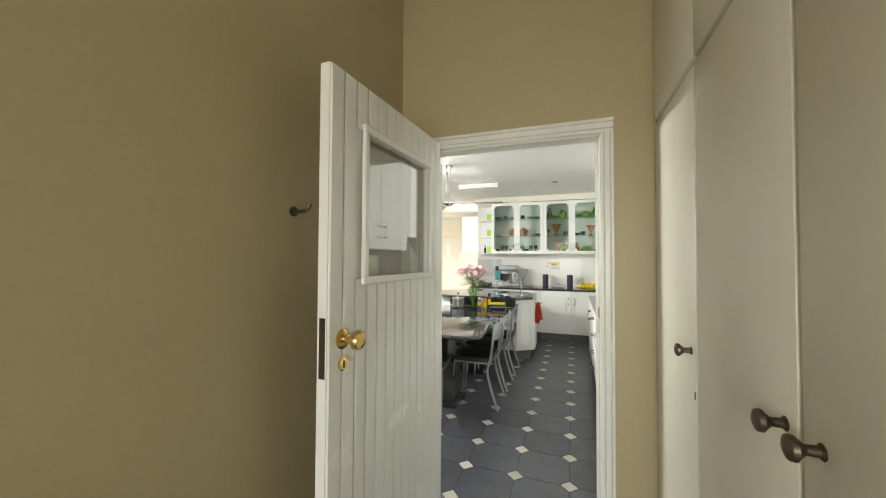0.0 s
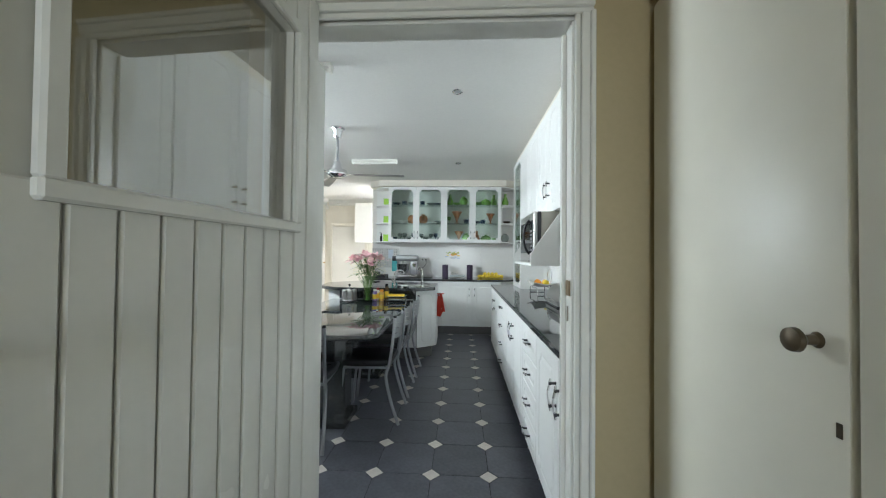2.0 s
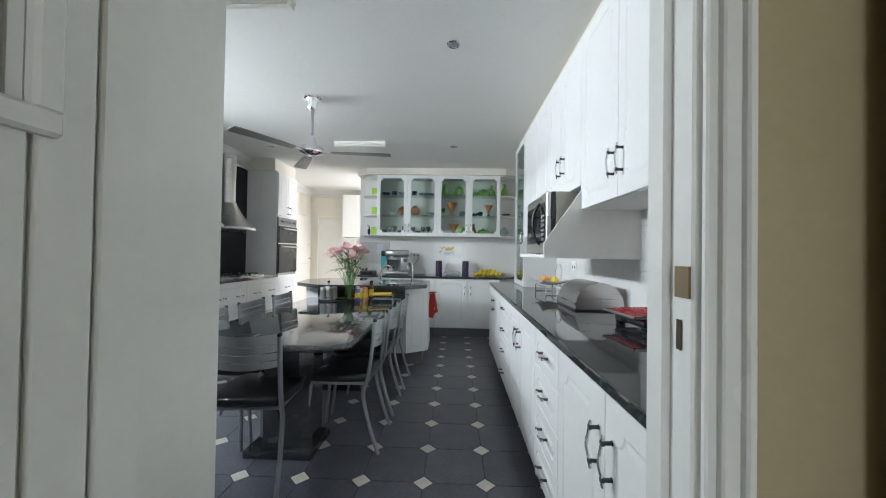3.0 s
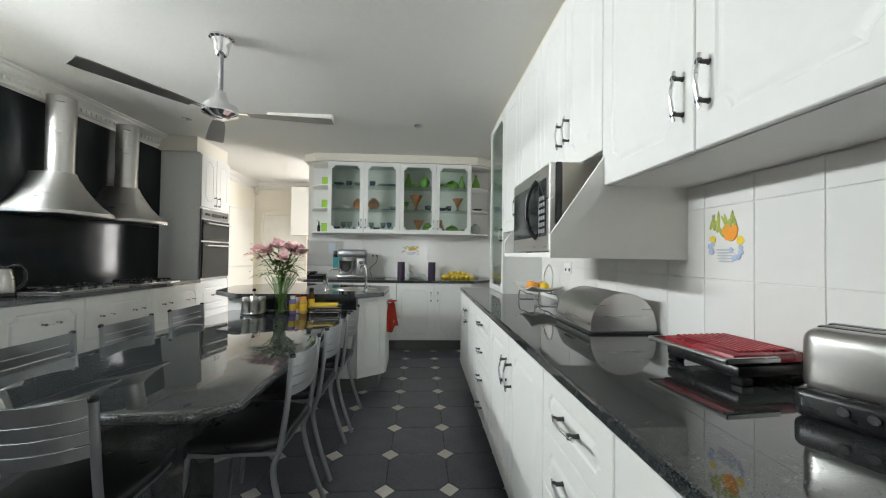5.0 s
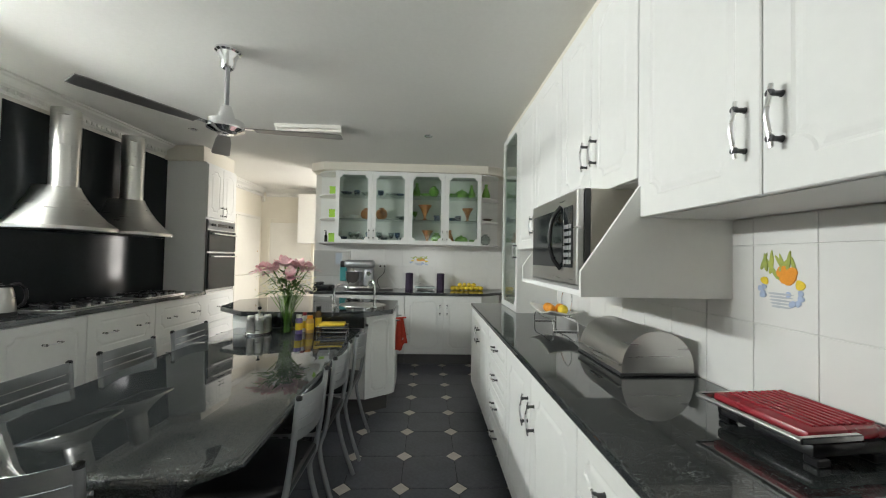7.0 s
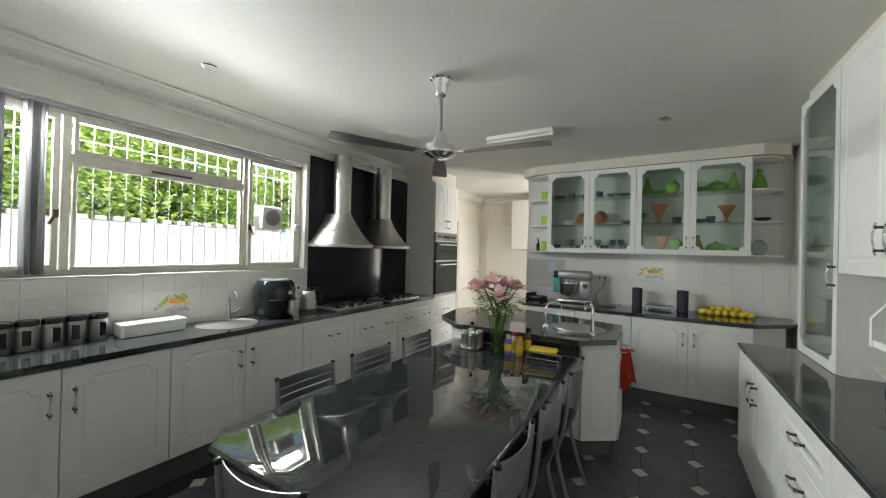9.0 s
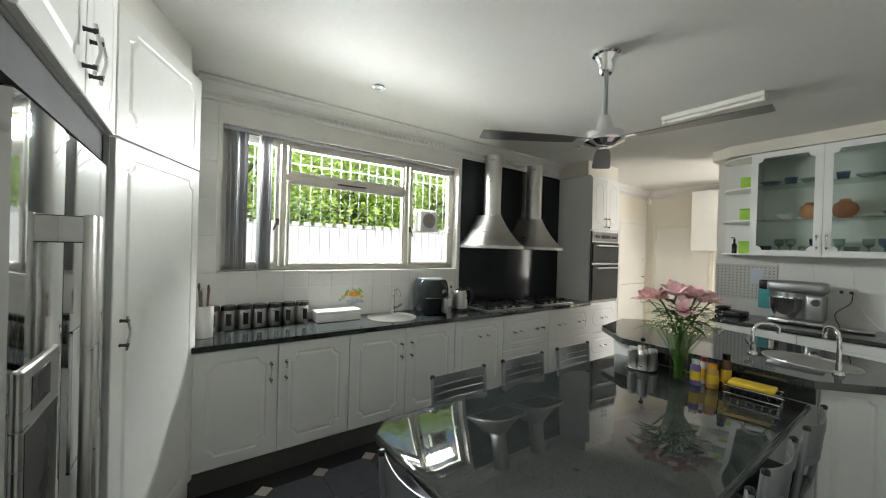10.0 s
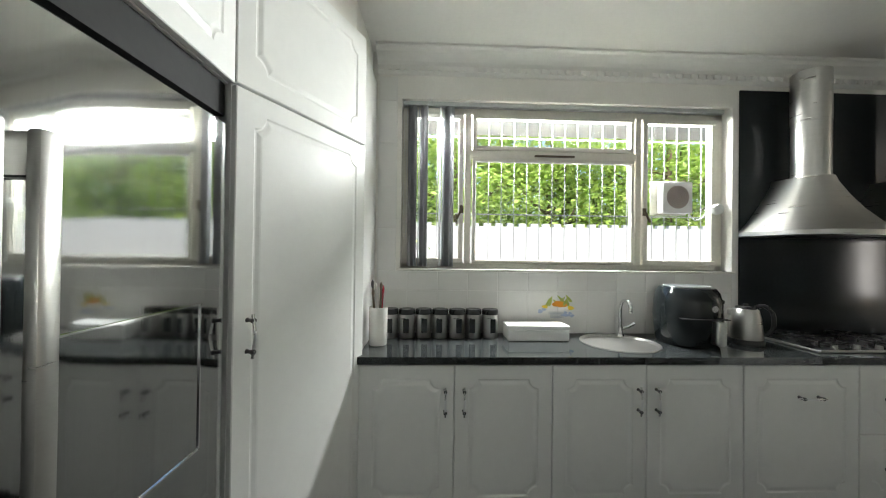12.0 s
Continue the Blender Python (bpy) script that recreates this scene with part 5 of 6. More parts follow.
bb = thing("bread_bin", "brushed steel roll-top bread bin on the black worktop", "bread bin", (0.745, 3.755, WORKZ), -90)
bm = B()
prof = [(-0.15, 0.012)] + [(-0.15 + 0.30 * (1 - math.cos(a)) / 2 * 1.0, 0.012 + 0.175 * math.sin(a) ** 0.85) for a in [math.pi * k / 16 for k in range(1, 16)]] + [(0.15, 0.012)]
L = 0.20
a = [bm.verts.new((-L, y, z)) for y, z in prof]
b = [bm.verts.new((L, y, z)) for y, z in prof]
for i in range(len(prof) - 1):
    bm.faces.new((a[i], b[i], b[i + 1], a[i + 1]))
bm.faces.new(a)
bm.faces.new(b[::-1])
bm.faces.new((a[0], a[-1], b[-1], b[0]))
bmesh.ops.recalc_face_normals(bm, faces=bm.faces[:])
part("body", bm, STEEL, bb, "", 30)
part("base", box(-L - 0.008, L + 0.008, -0.158, 0.155, 0.0, 0.0115, 0.003), DARKPL, bb)
part("lid", tube(B(), [(-L + 0.002, -0.155, 0.045), (L - 0.002, -0.155, 0.045)], 0.006, 8), STEEL, bb, "roll-top lid edge", 60)
part("handle", box(-0.05, 0.05, -0.170, -0.150, 0.052, 0.060, 0.002), CHROME, bb)

bb.scale = (0.97, 1, 0.95)

gr = thing("contact_grill", "red and black electric contact grill with a steel handle", "grill", (0.775, 3.07, WORKZ), -84)
part("base", box(-0.135, 0.135, -0.11, 0.13, 0.022, 0.062, 0.012, 2), BLACKPL, gr, "", 40)
for x in (-0.12, 0.12):
    for y in (-0.08, 0.1):
        part("foot", box(x - 0.018, x + 0.018, y - 0.02, y + 0.02, 0, 0.022, 0.003), BLACKPL, gr)
lid = part("lid", box(-0.135, 0.135, -0.125, 0.13, 0.064, 0.10, 0.012, 2), RED, gr, "red ribbed lid", 40)
for k in range(9):
    part("rib", box(-0.115, 0.115, -0.085 + k * 0.024, -0.073 + k * 0.024, 0.099, 0.106, 0.002), RED, lid)
bm = B()
tube(bm, [(-0.15, -0.165, 0.085), (0.15, -0.165, 0.085)], 0.008, 10)
for s in (-1, 1):
    bx(bm, s * 0.145 - 0.008, s * 0.145 + 0.008, -0.17, 0.02, 0.075, 0.093, 0.003, mi=1)
part("handle", bm, [STEEL, BLACKPL], gr, "steel bar handle on black arms", 40)
part("hinge", box(-0.13, 0.13, 0.12, 0.155, 0.03, 0.095, 0.012, 2), BLACKPL, gr, "", 40)
part("cable", tube(B(), curve([(0.12, 0.15, 0.03), (0.2, 0.17, 0.006), (0.32, 0.15, 0.005), (0.40, 0.16, 0.005)], 5), 0.004, 6), BLACKPL, gr, "", 60)

gr.scale = (0.9, 0.88, 0.82)

to = thing("toaster", "brushed steel toaster with a black base", "toaster", (0.80, 2.69, WORKZ), -66)
part("body", bx(B(), -0.13, 0.13, -0.08, 0.08, 0.05, 0.19, 0.03, 4), STEEL, to, "", 40)
part("base", bx(B(), -0.137, 0.137, -0.092, 0.092, 0.0, 0.062, 0.016, 3), BLACKPL, to, "black base", 40)
for y in (-0.03, 0.03):
    part("slot", box(-0.11, 0.11, y - 0.013, y + 0.013, 0.188, 0.1915), BLACKPL, to, "dark bread slot")
for x in (-0.06, -0.02, 0.02):
    part("button", lathe(B(), [(0.009, 0), (0.009, -0.004), (0, -0.004)], 12, (x, -0.092, 0.035), "y"), DARKPL, to)
part("dial", lathe(B(), [(0.02, 0), (0.018, -0.012), (0, -0.012)], 16, (0.075, -0.092, 0.036), "y"), BLACKPL, to)
part("lever", box(0.129, 0.150, -0.02, 0.02, 0.12, 0.135, 0.003), BLACKPL, to)

# ---- west worktop ----
ut = thing("utensil_crock", "tall white ceramic crock holding kitchen utensils", "utensil holder", (-3.03, 2.62, WORKZ))
part("crock", lathe(B(), [(0.045, 0), (0.048, 0.004), (0.05, 0.2), (0.046, 0.2), (0.044, 0.01), (0, 0.01)], 24), CERAMIC, ut, "", 40)
for i, (dx, dy, m, hgt) in enumerate(((0.015, 0.01, BRONZE, 0.30), (-0.015, 0.012, RED, 0.28), (0.0, -0.02, DARKPL, 0.31), (-0.02, -0.012, STEEL, 0.29), (0.022, -0.014, BRONZE, 0.27))):
    bm = tube(B(), [(dx * 0.6, dy * 0.6, 0.012), (dx * 1.6, dy * 1.6, hgt)], 0.006, 8)
    ball(bm, (dx * 1.65, dy * 1.65, hgt + 0.012), 0.016, 2, scale=(1, 0.5, 1.5))
    part("utensil", bm, m, ut, "", 50)
can = None
for i in range(7):
    y = 2.665 + i * 0.0975
    if can is None:
        can = thing("canister", "steel storage canister with a black lid and window", "canister", (-3.2, y, WORKZ), 0, "row of steel canisters")
        part("body", lathe(B(), [(0.044, 0), (0.046, 0.003), (0.046, 0.135), (0.0, 0.135)], 24), STEEL, can, "", 40)
        part("lid", lathe(B(), [(0.0465, 0.1352), (0.0475, 0.14), (0.0475, 0.16), (0.043, 0.166), (0, 0.166)], 24), BLACKPL, can, "black lid", 40)
        part("window", bx(B(), 0.030, 0.0472, -0.017, 0.017, 0.03, 0.115, 0.004), BGLASS, can, "dark see-through window")
    else:
        copy_thing(can, pose(-3.2 + 0.004 * math.sin(i * 2.1), y, WORKZ, 0, 0, 20 * math.sin(i * 3.3)))
wbx = thing("bread_box", "plain white lidded box", "box", (-3.18, 3.515, WORKZ))
part("box", box(-0.075, 0.075, -0.175, 0.175, 0.0, 0.062, 0.005, 2), WHITEPL, wbx)
part("lid", box(-0.079, 0.079, -0.179, 0.179, 0.0625, 0.086, 0.006, 2), WHITEPL, wbx)


def sunk_basin(name, label, x, y, r, z, rz=0, sy=1.0):
    """A round steel basin let into the worktop: rim proud, bowl below."""
    s = thing(name, label, "sink", (x, y, z), rz)
    bm = lathe(B(), [(r + 0.025, 0.0), (r + 0.023, 0.005), (r + 0.004, 0.006), (r, 0.002), (r * 0.97, -0.02), (r * 0.88, -0.09), (r * 0.7, -0.125), (0.05, -0.135), (0, -0.136)], 44)
    for v in bm.verts:
        v.co.y *= sy
    part("bowl", bm, STEEL, s, "brushed steel bowl", 50)
    part("drain", lathe(B(), [(0.032, -0.136), (0.03, -0.131), (0, -0.131)], 16), CHROME, s)
    return s


def tap(x, y, z, rz, h=0.23, reach=0.12, lever=True, label="chrome swan-neck tap beside the sink"):
    t = thing("tap", label, "tap", (x, y, z), rz, "sink taps")
    part("base", lathe(B(), [(0.026, 0), (0.024, 0.012), (0.015, 0.02), (0.014, 0.06), (0, 0.06)], 18), CHROME, t, "", 40)
    part("spout", tube(B(), curve([(0, 0, 0.05), (0, 0, h * 0.75), (reach * 0.25, 0, h * 0.97), (reach * 0.7, 0, h), (reach * 0.97, 0, h * 0.9), (reach, 0, h * 0.72)], 6), 0.0105, 10), CHROME, t, "", 60)
    if lever:
        part("lever", tube(B(), [(0, 0, 0.045), (0, 0.05, 0.055), (0.0, 0.085, 0.075)], [0.012, 0.010, 0.012], 10), CHROME, t, "", 40)
    return t


sunk_basin("round_sink", "round brushed steel sink set in the black worktop", -3.075, 3.96, 0.185, WORKZ)
tap(-3.245, 4.06, WORKZ, 0, 0.22, 0.11)

af = thing("air_fryer", "glossy black egg-shaped air fryer with a silver handle", "air fryer", (-3.09, 4.36, WORKZ), 84)
bm = B()
rows = [(0.135, 0.0), (0.145, 0.01), (0.158, 0.09), (0.163, 0.16), (0.158, 0.24), (0.145, 0.29), (0.125, 0.315), (0.0, 0.32)]
lathe(bm, rows, 32)
for v in bm.verts:
    v.co.y *= 1.05
    v.co.x = math.copysign(abs(v.co.x / 0.165) ** 0.8 * 0.165, v.co.x)
part("body", bm, BGLASS, af, "", 40)
part("top_plate", lathe(B(), [(0.118, 0.318), (0.116, 0.324), (0, 0.325)], 28), GREYMETAL, af, "silver top", 40)
part("basket_seam", box(-0.12, 0.12, -0.175, -0.14, 0.158, 0.162), DARKPL, af)
part("handle", bx(B(), 0.03, 0.075, -0.215, -0.145, 0.03, 0.155, 0.010, 2), STEEL, af, "silver grip", 40)
part("dial", lathe(B(), [(0.018, 0), (0.017, -0.010), (0, -0.010)], 18, (0.045, -0.160, 0.215), "y"), CHROME, af)
ke = thing("kettle", "brushed steel electric kettle with a black handle", "kettle", (-3.08, 4.70, WORKZ), 60)
part("base", lathe(B(), [(0.085, 0), (0.086, 0.02), (0.08, 0.028), (0, 0.028)], 24), BLACKPL, ke, "", 40)
part("body", lathe(B(), [(0.078, 0.028), (0.08, 0.05), (0.072, 0.14), (0.06, 0.19), (0.055, 0.195), (0, 0.2)], 28), STEEL, ke, "", 40)
part("lid", lathe(B(), [(0.05, 0.197), (0.045, 0.208), (0.012, 0.212), (0.012, 0.222), (0, 0.223)], 20), BLACKPL, ke, "", 40)
part("handle", tube(B(), curve([(0.04, 0, 0.205), (0.085, 0, 0.215), (0.12, 0, 0.17), (0.12, 0, 0.09), (0.085, 0, 0.055)], 5), 0.011, 8), BLACKPL, ke, "", 60)
part("spout", bx(B(), -0.085, -0.055, -0.015, 0.015, 0.155, 0.19, 0.006), STEEL, ke)


def hob(y0, y1, n, label):
    h = thing("gas_hob", label, "hob", (-3.26, y0, WORKZ), 0, "gas hobs")
    w = y1 - y0
    part("plate", box(0.0, 0.37, 0.0, w, 0.0, 0.008, 0.003), BLACKPL, h)
    part("trim", box(0.371, 0.385, 0, w, 0.0, 0.012, 0.003), STEEL, h)
    part("trim", box(0.0, 0.385, -0.014, -0.001, 0.0, 0.012, 0.003), STEEL, h)
    for i in range(n):
        for j in range(2):
            cx, cy = 0.10 + 0.17 * j, w * (i + 0.5) / n
            b_ = part("burner", lathe(B(), [(0.045, 0.008), (0.045, 0.018), (0.03, 0.02), (0.03, 0.028), (0, 0.03)], 20, (cx, cy, 0)), DARKPL, h, "", 40)
            bm = B()
            for k in range(4):
                a_ = math.pi / 2 * k + 0.4
                bx(bm, -0.004, 0.004, 0.02, 0.085, 0.034, 0.042)
                for v in bm.verts[-8:]:
                    x_, y_ = v.co.x, v.co.y
                    v.co.x, v.co.y = cx + x_ * math.cos(a_) - y_ * math.sin(a_), cy + x_ * math.sin(a_) + y_ * math.cos(a_)
            tube(bm, [(cx + 0.085 * math.cos(t), cy + 0.085 * math.sin(t), 0.036) for t in [2 * math.pi * q / 16 for q in range(16)]], 0.004, 5, closed=True)
            for k in range(4):
                a_ = math.pi / 2 * k + 0.4 + math.pi / 2
                tube(bm, [(cx + 0.085 * math.cos(a_), cy + 0.085 * math.sin(a_), 0.009), (cx + 0.085 * math.cos(a_), cy + 0.085 * math.sin(a_), 0.04)], 0.004, 5)
            part("pan_support", bm, BLACKPL, h)
    for i in range(4):
        part("knob", lathe(B(), [(0.016, 0.008), (0.014, 0.03), (0, 0.032)], 14, (0.335, w * (0.2 + 0.2 * i), 0)), STEEL, h, "", 40)


hob(4.92, 5.55, 2, "wide black and steel gas hob with cast supports")
hob(5.70, 6.25, 2, "black gas hob beside the tall oven unit")

# ---- blinds, fan and cables at the window ----
bl = thing("vertical_blind", "grey vertical blind drawn back to one side", "blind", (WX - 0.045, 0, 0))
part("head_rail", box(-0.02, 0.02, WY0 + 0.005, WY1 - 0.03, WZ1 - 0.028, WZ1 - 0.001, 0.003), GREYMETAL, bl, "slim grey head rail")
for i in range(11):
    y = WY0 + 0.045 + i * 0.020 + (0.075 if i > 5 else 0)
    p = part("slat", bx(B(), -0.044, 0.044, -0.0012, 0.0012, WZ0 + 0.035, WZ1 - 0.029), GREYBL, bl)
    p.matrix_basis = pose(0, y, 0, 0, 0, 14 + 10 * math.sin(i * 1.7))
    part("weight", box(-0.044, 0.044, -0.003, 0.003, WZ0 + 0.015, WZ0 + 0.036), GREYMETAL, p)
part("pull_cord", tube(B(), [(0.02, WY0 + 0.015, WZ1 - 0.03), (0.02, WY0 + 0.012, WZ0 + 0.2), (0.02, WY0 + 0.03, WZ0 + 0.19), (0.02, WY0 + 0.03, WZ1 - 0.03)], 0.0018, 5), WHITEPL, bl)
ef = thing("extractor_fan", "white square extractor fan set in the window pane", "extractor fan", (WX - 0.085, 4.50, 1.80))
part("housing", box(-0.03, 0.035, -0.10, 0.10, -0.105, 0.10, 0.008, 2), WHITEPL, ef, "", 40)
part("backing", box(-0.034, -0.0305, -0.145, 0.10, -0.115, 0.115), CREAM, ef)
bm = B()
for k in range(6):
    r = 0.012 + 0.0115 * k
    tube(bm, [(0.037, r * math.cos(t), r * math.sin(t)) for t in [2 * math.pi * q / 20 for q in range(20)]], 0.0035, 5, closed=True)
part("grille", bm, mat("grey_fan_plastic", (0.42, 0.36, 0.34), 0.45), ef, "greyish round grille")
part("well", lathe(B(), [(0.075, 0.0352), (0.075, 0.036), (0, 0.036)], 24, (0, 0, 0), "x"), mat("brown_fan_plastic", (0.30, 0.25, 0.23), 0.5), ef)
part("cable", tube(B(), curve([(0.03, 0.07, -0.10), (0.04, 0.11, -0.15), (0.04, 0.16, -0.13), (0.04, 0.20, -0.07), (0.045, 0.245, -0.075)], 5), 0.004, 6), WHITEPL, ef, "", 60)
part("junction_box", lathe(B(), [(0.035, 0.02), (0.035, 0.05), (0.03, 0.055), (0, 0.056)], 18, (0.0, 0.262, -0.075), "x"), WHITEPL, ef, "", 40)
for y, z, a in ((3.09, 1.70, -25), (4.29, 1.70, 25)):
    h = thing("window_catch", "small dark bronze window catch", "window catch", (WX - 0.07, y, z), 0, "window catches")
    part("plate", box(-0.004, 0.004, -0.012, 0.012, -0.025, 0.025, 0.002), BRONZE, h)
    l_ = part("lever", bx(B(), 0.004, 0.016, -0.007, 0.007, -0.075, 0.0, 0.003), BRONZE, h)
    l_.matrix_basis = pose(0, 0, 0, a, 0, 0)
h = thing("window_stay", "bronze stay on the top light", "window stay", (WX - 0.07, 3.69, 2.05))
part("stay", bx(B(), -0.004, 0.010, -0.13, 0.13, -0.006, 0.006, 0.002), BRONZE, h)

# ---- table things ----
TZ = 0.763
va = thing("flower_vase", "tall glass vase with pink lilies and small cream blossom", "vase", (-1.27, 4.985, TZ))
bm = lathe(B(), [(0.045, 0.0), (0.047, 0.01), (0.038, 0.08), (0.042, 0.17), (0.060, 0.27), (0.057, 0.27), (0.039, 0.17), (0.034, 0.08), (0.040, 0.018), (0, 0.016)], 28)
v_ = part("vase", bm, CLEARV, va, "clear flared glass vase", 50)
part("water", lathe(B(), [(0.036, 0.019), (0.033, 0.08), (0.036, 0.15), (0.0, 0.151)], 20), glass_mat("water", (0.80, 0.88, 0.62), 0.0), va, "greenish water", 50)
rng = random.Random(21)
heads = []
for i in range(13):
    a, rr = i * 2.4, 0.150 * math.sqrt((i + 0.5) / 13)
    heads.append(Vector((math.cos(a) * rr, math.sin(a) * rr, 0.485 + rng.uniform(-0.035, 0.035) - rr * 0.35)))
for hd in heads:
    part("stem", tube(B(), curve([(hd.x * -0.12, hd.y * -0.12, 0.02), (hd.x * 0.1, hd.y * 0.1, 0.24), (hd.x * 0.6, hd.y * 0.6, 0.37), tuple(hd)], 4), 0.0035, 6), STEM, va, "", 60)
for i in range(18):
    a = rng.uniform(0, 6.28)
    r0, z = rng.uniform(0.0, 0.025), rng.uniform(0.05, 0.2)
    part("stem", tube(B(), [(r0 * math.cos(a + 2), r0 * math.sin(a + 2), 0.02), (0.04 * math.cos(a), 0.04 * math.sin(a), z + 0.1), (0.10 * math.cos(a), 0.10 * math.sin(a), z + 0.2)], 0.0025, 5), STEM, va, "", 60)


def leaf_blade(bm, p, d, length, width, droop=0.3, mi=0):
    d = Vector(d).normalized()
    side = d.cross(Vector((0, 0, 1)))
    side = side.normalized() if side.length > 0.01 else Vector((1, 0, 0))
    L_, R_, C_ = [], [], []
    n = 5
    for k in range(n + 1):
        u = k / n
        q = Vector(p) + d * length * u - Vector((0, 0, 1)) * droop * length * u * u
        w_ = width * math.sin(math.pi * min(0.98, 0.12 + 0.86 * u)) + 0.0004
        C_.append(bm.verts.new(q - Vector((0, 0, 0.15 * w_))))
        L_.append(bm.verts.new(q - side * w_))
        R_.append(bm.verts.new(q + side * w_))
    for k in range(n):
        for a_, b_ in ((L_, C_), (C_, R_)):
            f = bm.faces.new((a_[k], b_[k], b_[k + 1], a_[k + 1]))
            f.material_index = mi
            f.smooth = True


bm = B()
for i in range(100):
    a = rng.uniform(0, 6.28)
    z = rng.uniform(0.26, 0.42)
    r0 = rng.uniform(0.01, 0.09)
    leaf_blade(bm, (r0 * math.cos(a), r0 * math.sin(a), z), (math.cos(a), math.sin(a), rng.uniform(0.1, 0.9)), rng.uniform(0.07, 0.13), rng.uniform(0.008, 0.014), rng.uniform(0.1, 0.6))
part("leaves", bm, STEM, va, "narrow green leaves")
for hd in heads:
    bm = B()
    out = Vector((hd.x, hd.y, 0.16)).normalized()
    for k in range(6):
        a = 2 * math.pi * k / 6 + rng.uniform(-0.2, 0.2)
        u = out.orthogonal().normalized()
        w_ = out.cross(u)
        d = out * 0.95 + (u * math.cos(a) + w_ * math.sin(a)) * 0.9
        leaf_blade(bm, hd, d, rng.uniform(0.080, 0.105), rng.uniform(0.024, 0.032), rng.uniform(0.1, 0.45))
    part("lily", bm, PINK, va, "open pink lily")
bm = B()
for i in range(420):
    a, rr = rng.uniform(0, 6.28), rng.uniform(0.05, 0.19)
    ball(bm, (math.cos(a) * rr, math.sin(a) * rr, 0.34 + rng.uniform(-0.06, 0.14)), rng.uniform(0.003, 0.006), 1)
part("blossom", bm, CREAMFL, va, "sprays of tiny cream blossom")

va.scale = (1.2, 1.2, 1.12)

cd = thing("condiment_set", "chrome condiment stand with steel shakers and oil jars", "condiment set", (-1.51, 5.05, TZ))
part("tray", lathe(B(), [(0.075, 0), (0.078, 0.006), (0.07, 0.010), (0, 0.010)], 24), CHROME, cd, "", 40)
part("post", tube(B(), [(0, 0, 0.01), (0, 0, 0.15)], 0.005, 8), CHROME, cd)
part("knob", ball(B(), (0, 0, 0.158), 0.012, 2), BLACKPL, cd)
for k in range(4):
    a = math.pi / 2 * k + 0.5
    j = part("shaker", lathe(B(), [(0.024, 0.010), (0.026, 0.02), (0.022, 0.075), (0.024, 0.09), (0.018, 0.098), (0, 0.1)], 16, (0.045 * math.cos(a), 0.045 * math.sin(a), 0)), STEEL, cd, "", 40)
    part("lid", lathe(B(), [(0.024, 0.0995), (0.02, 0.112), (0, 0.115)], 14, (0.045 * math.cos(a), 0.045 * math.sin(a), 0)), STEEL, j, "steel lid", 40)


cd.scale = (1.3, 1.3, 1.2)


def jar(x, y, r, h, m, cap, label):
    j = thing("jar", label, "jar", (x, y, TZ), 0, "jars on the table")
    part("body", lathe(B(), [(r * 0.95, 0), (r, 0.004), (r, h * 0.72), (r * 0.7, h * 0.82), (0, h * 0.82)], 18), m, j, "", 40)
    part("cap", lathe(B(), [(r * 0.72, h * 0.82), (r * 0.74, h * 0.98), (0, h)], 16), cap, j, "", 40)
    part("band", lathe(B(), [(r * 1.01, h * 0.2), (r * 1.012, h * 0.21), (r * 1.012, h * 0.55), (r * 1.01, h * 0.56)], 18), YELLOW if m != PURPLE else WHITEPL, j, "label band", 40)


jar(-1.19, 5.02, 0.028, 0.15, mat("purple_plastic", (0.22, 0.16, 0.45), 0.4), WHITEPL, "small purple plastic jar with a white cap")
jar(-1.115, 5.05, 0.032, 0.14, mat("amber_plastic", (0.62, 0.36, 0.08), 0.35), ORANGE, "amber spice jar with an orange cap")
jar(-1.06, 5.085, 0.025, 0.21, mat("brown_bottle", (0.12, 0.07, 0.03), 0.2), BLACKPL, "dark brown sauce bottle with a black cap")
jar(-1.17, 5.09, 0.022, 0.16, CERAMIC, RED, "small white jar with a red cap")
rk = thing("sponge_rack", "chrome wire rack with folded yellow cloths", "rack", (-0.925, 5.03, TZ), 4)
bm = B()
for z in (0.02, 0.055):
    tube(bm, [(-0.10, -0.06, z), (0.10, -0.06, z), (0.10, 0.06, z), (-0.10, 0.06, z)], 0.0035, 6, closed=True)
for x in [-0.09 + 0.03 * k for k in range(7)]:
    tube(bm, [(x, -0.06, 0.056), (x, -0.06, 0.02), (x, 0.06, 0.02), (x, 0.06, 0.056)], 0.0022, 5)
for x in (-0.095, 0.095):
    for y in (-0.055, 0.055):
        tube(bm, [(x, y, 0.0), (x, y, 0.02)], 0.004, 6)
part("wire_frame", bm, CHROME, rk, "", 60)
for k in range(1):
    part("cloth", bx(B(), -0.085, 0.08, -0.05, 0.05, 0.0565, 0.076, 0.007, 2), YELLOW, rk, "folded yellow cloth", 50)

rk.scale = (1.15, 1.1, 1.15)

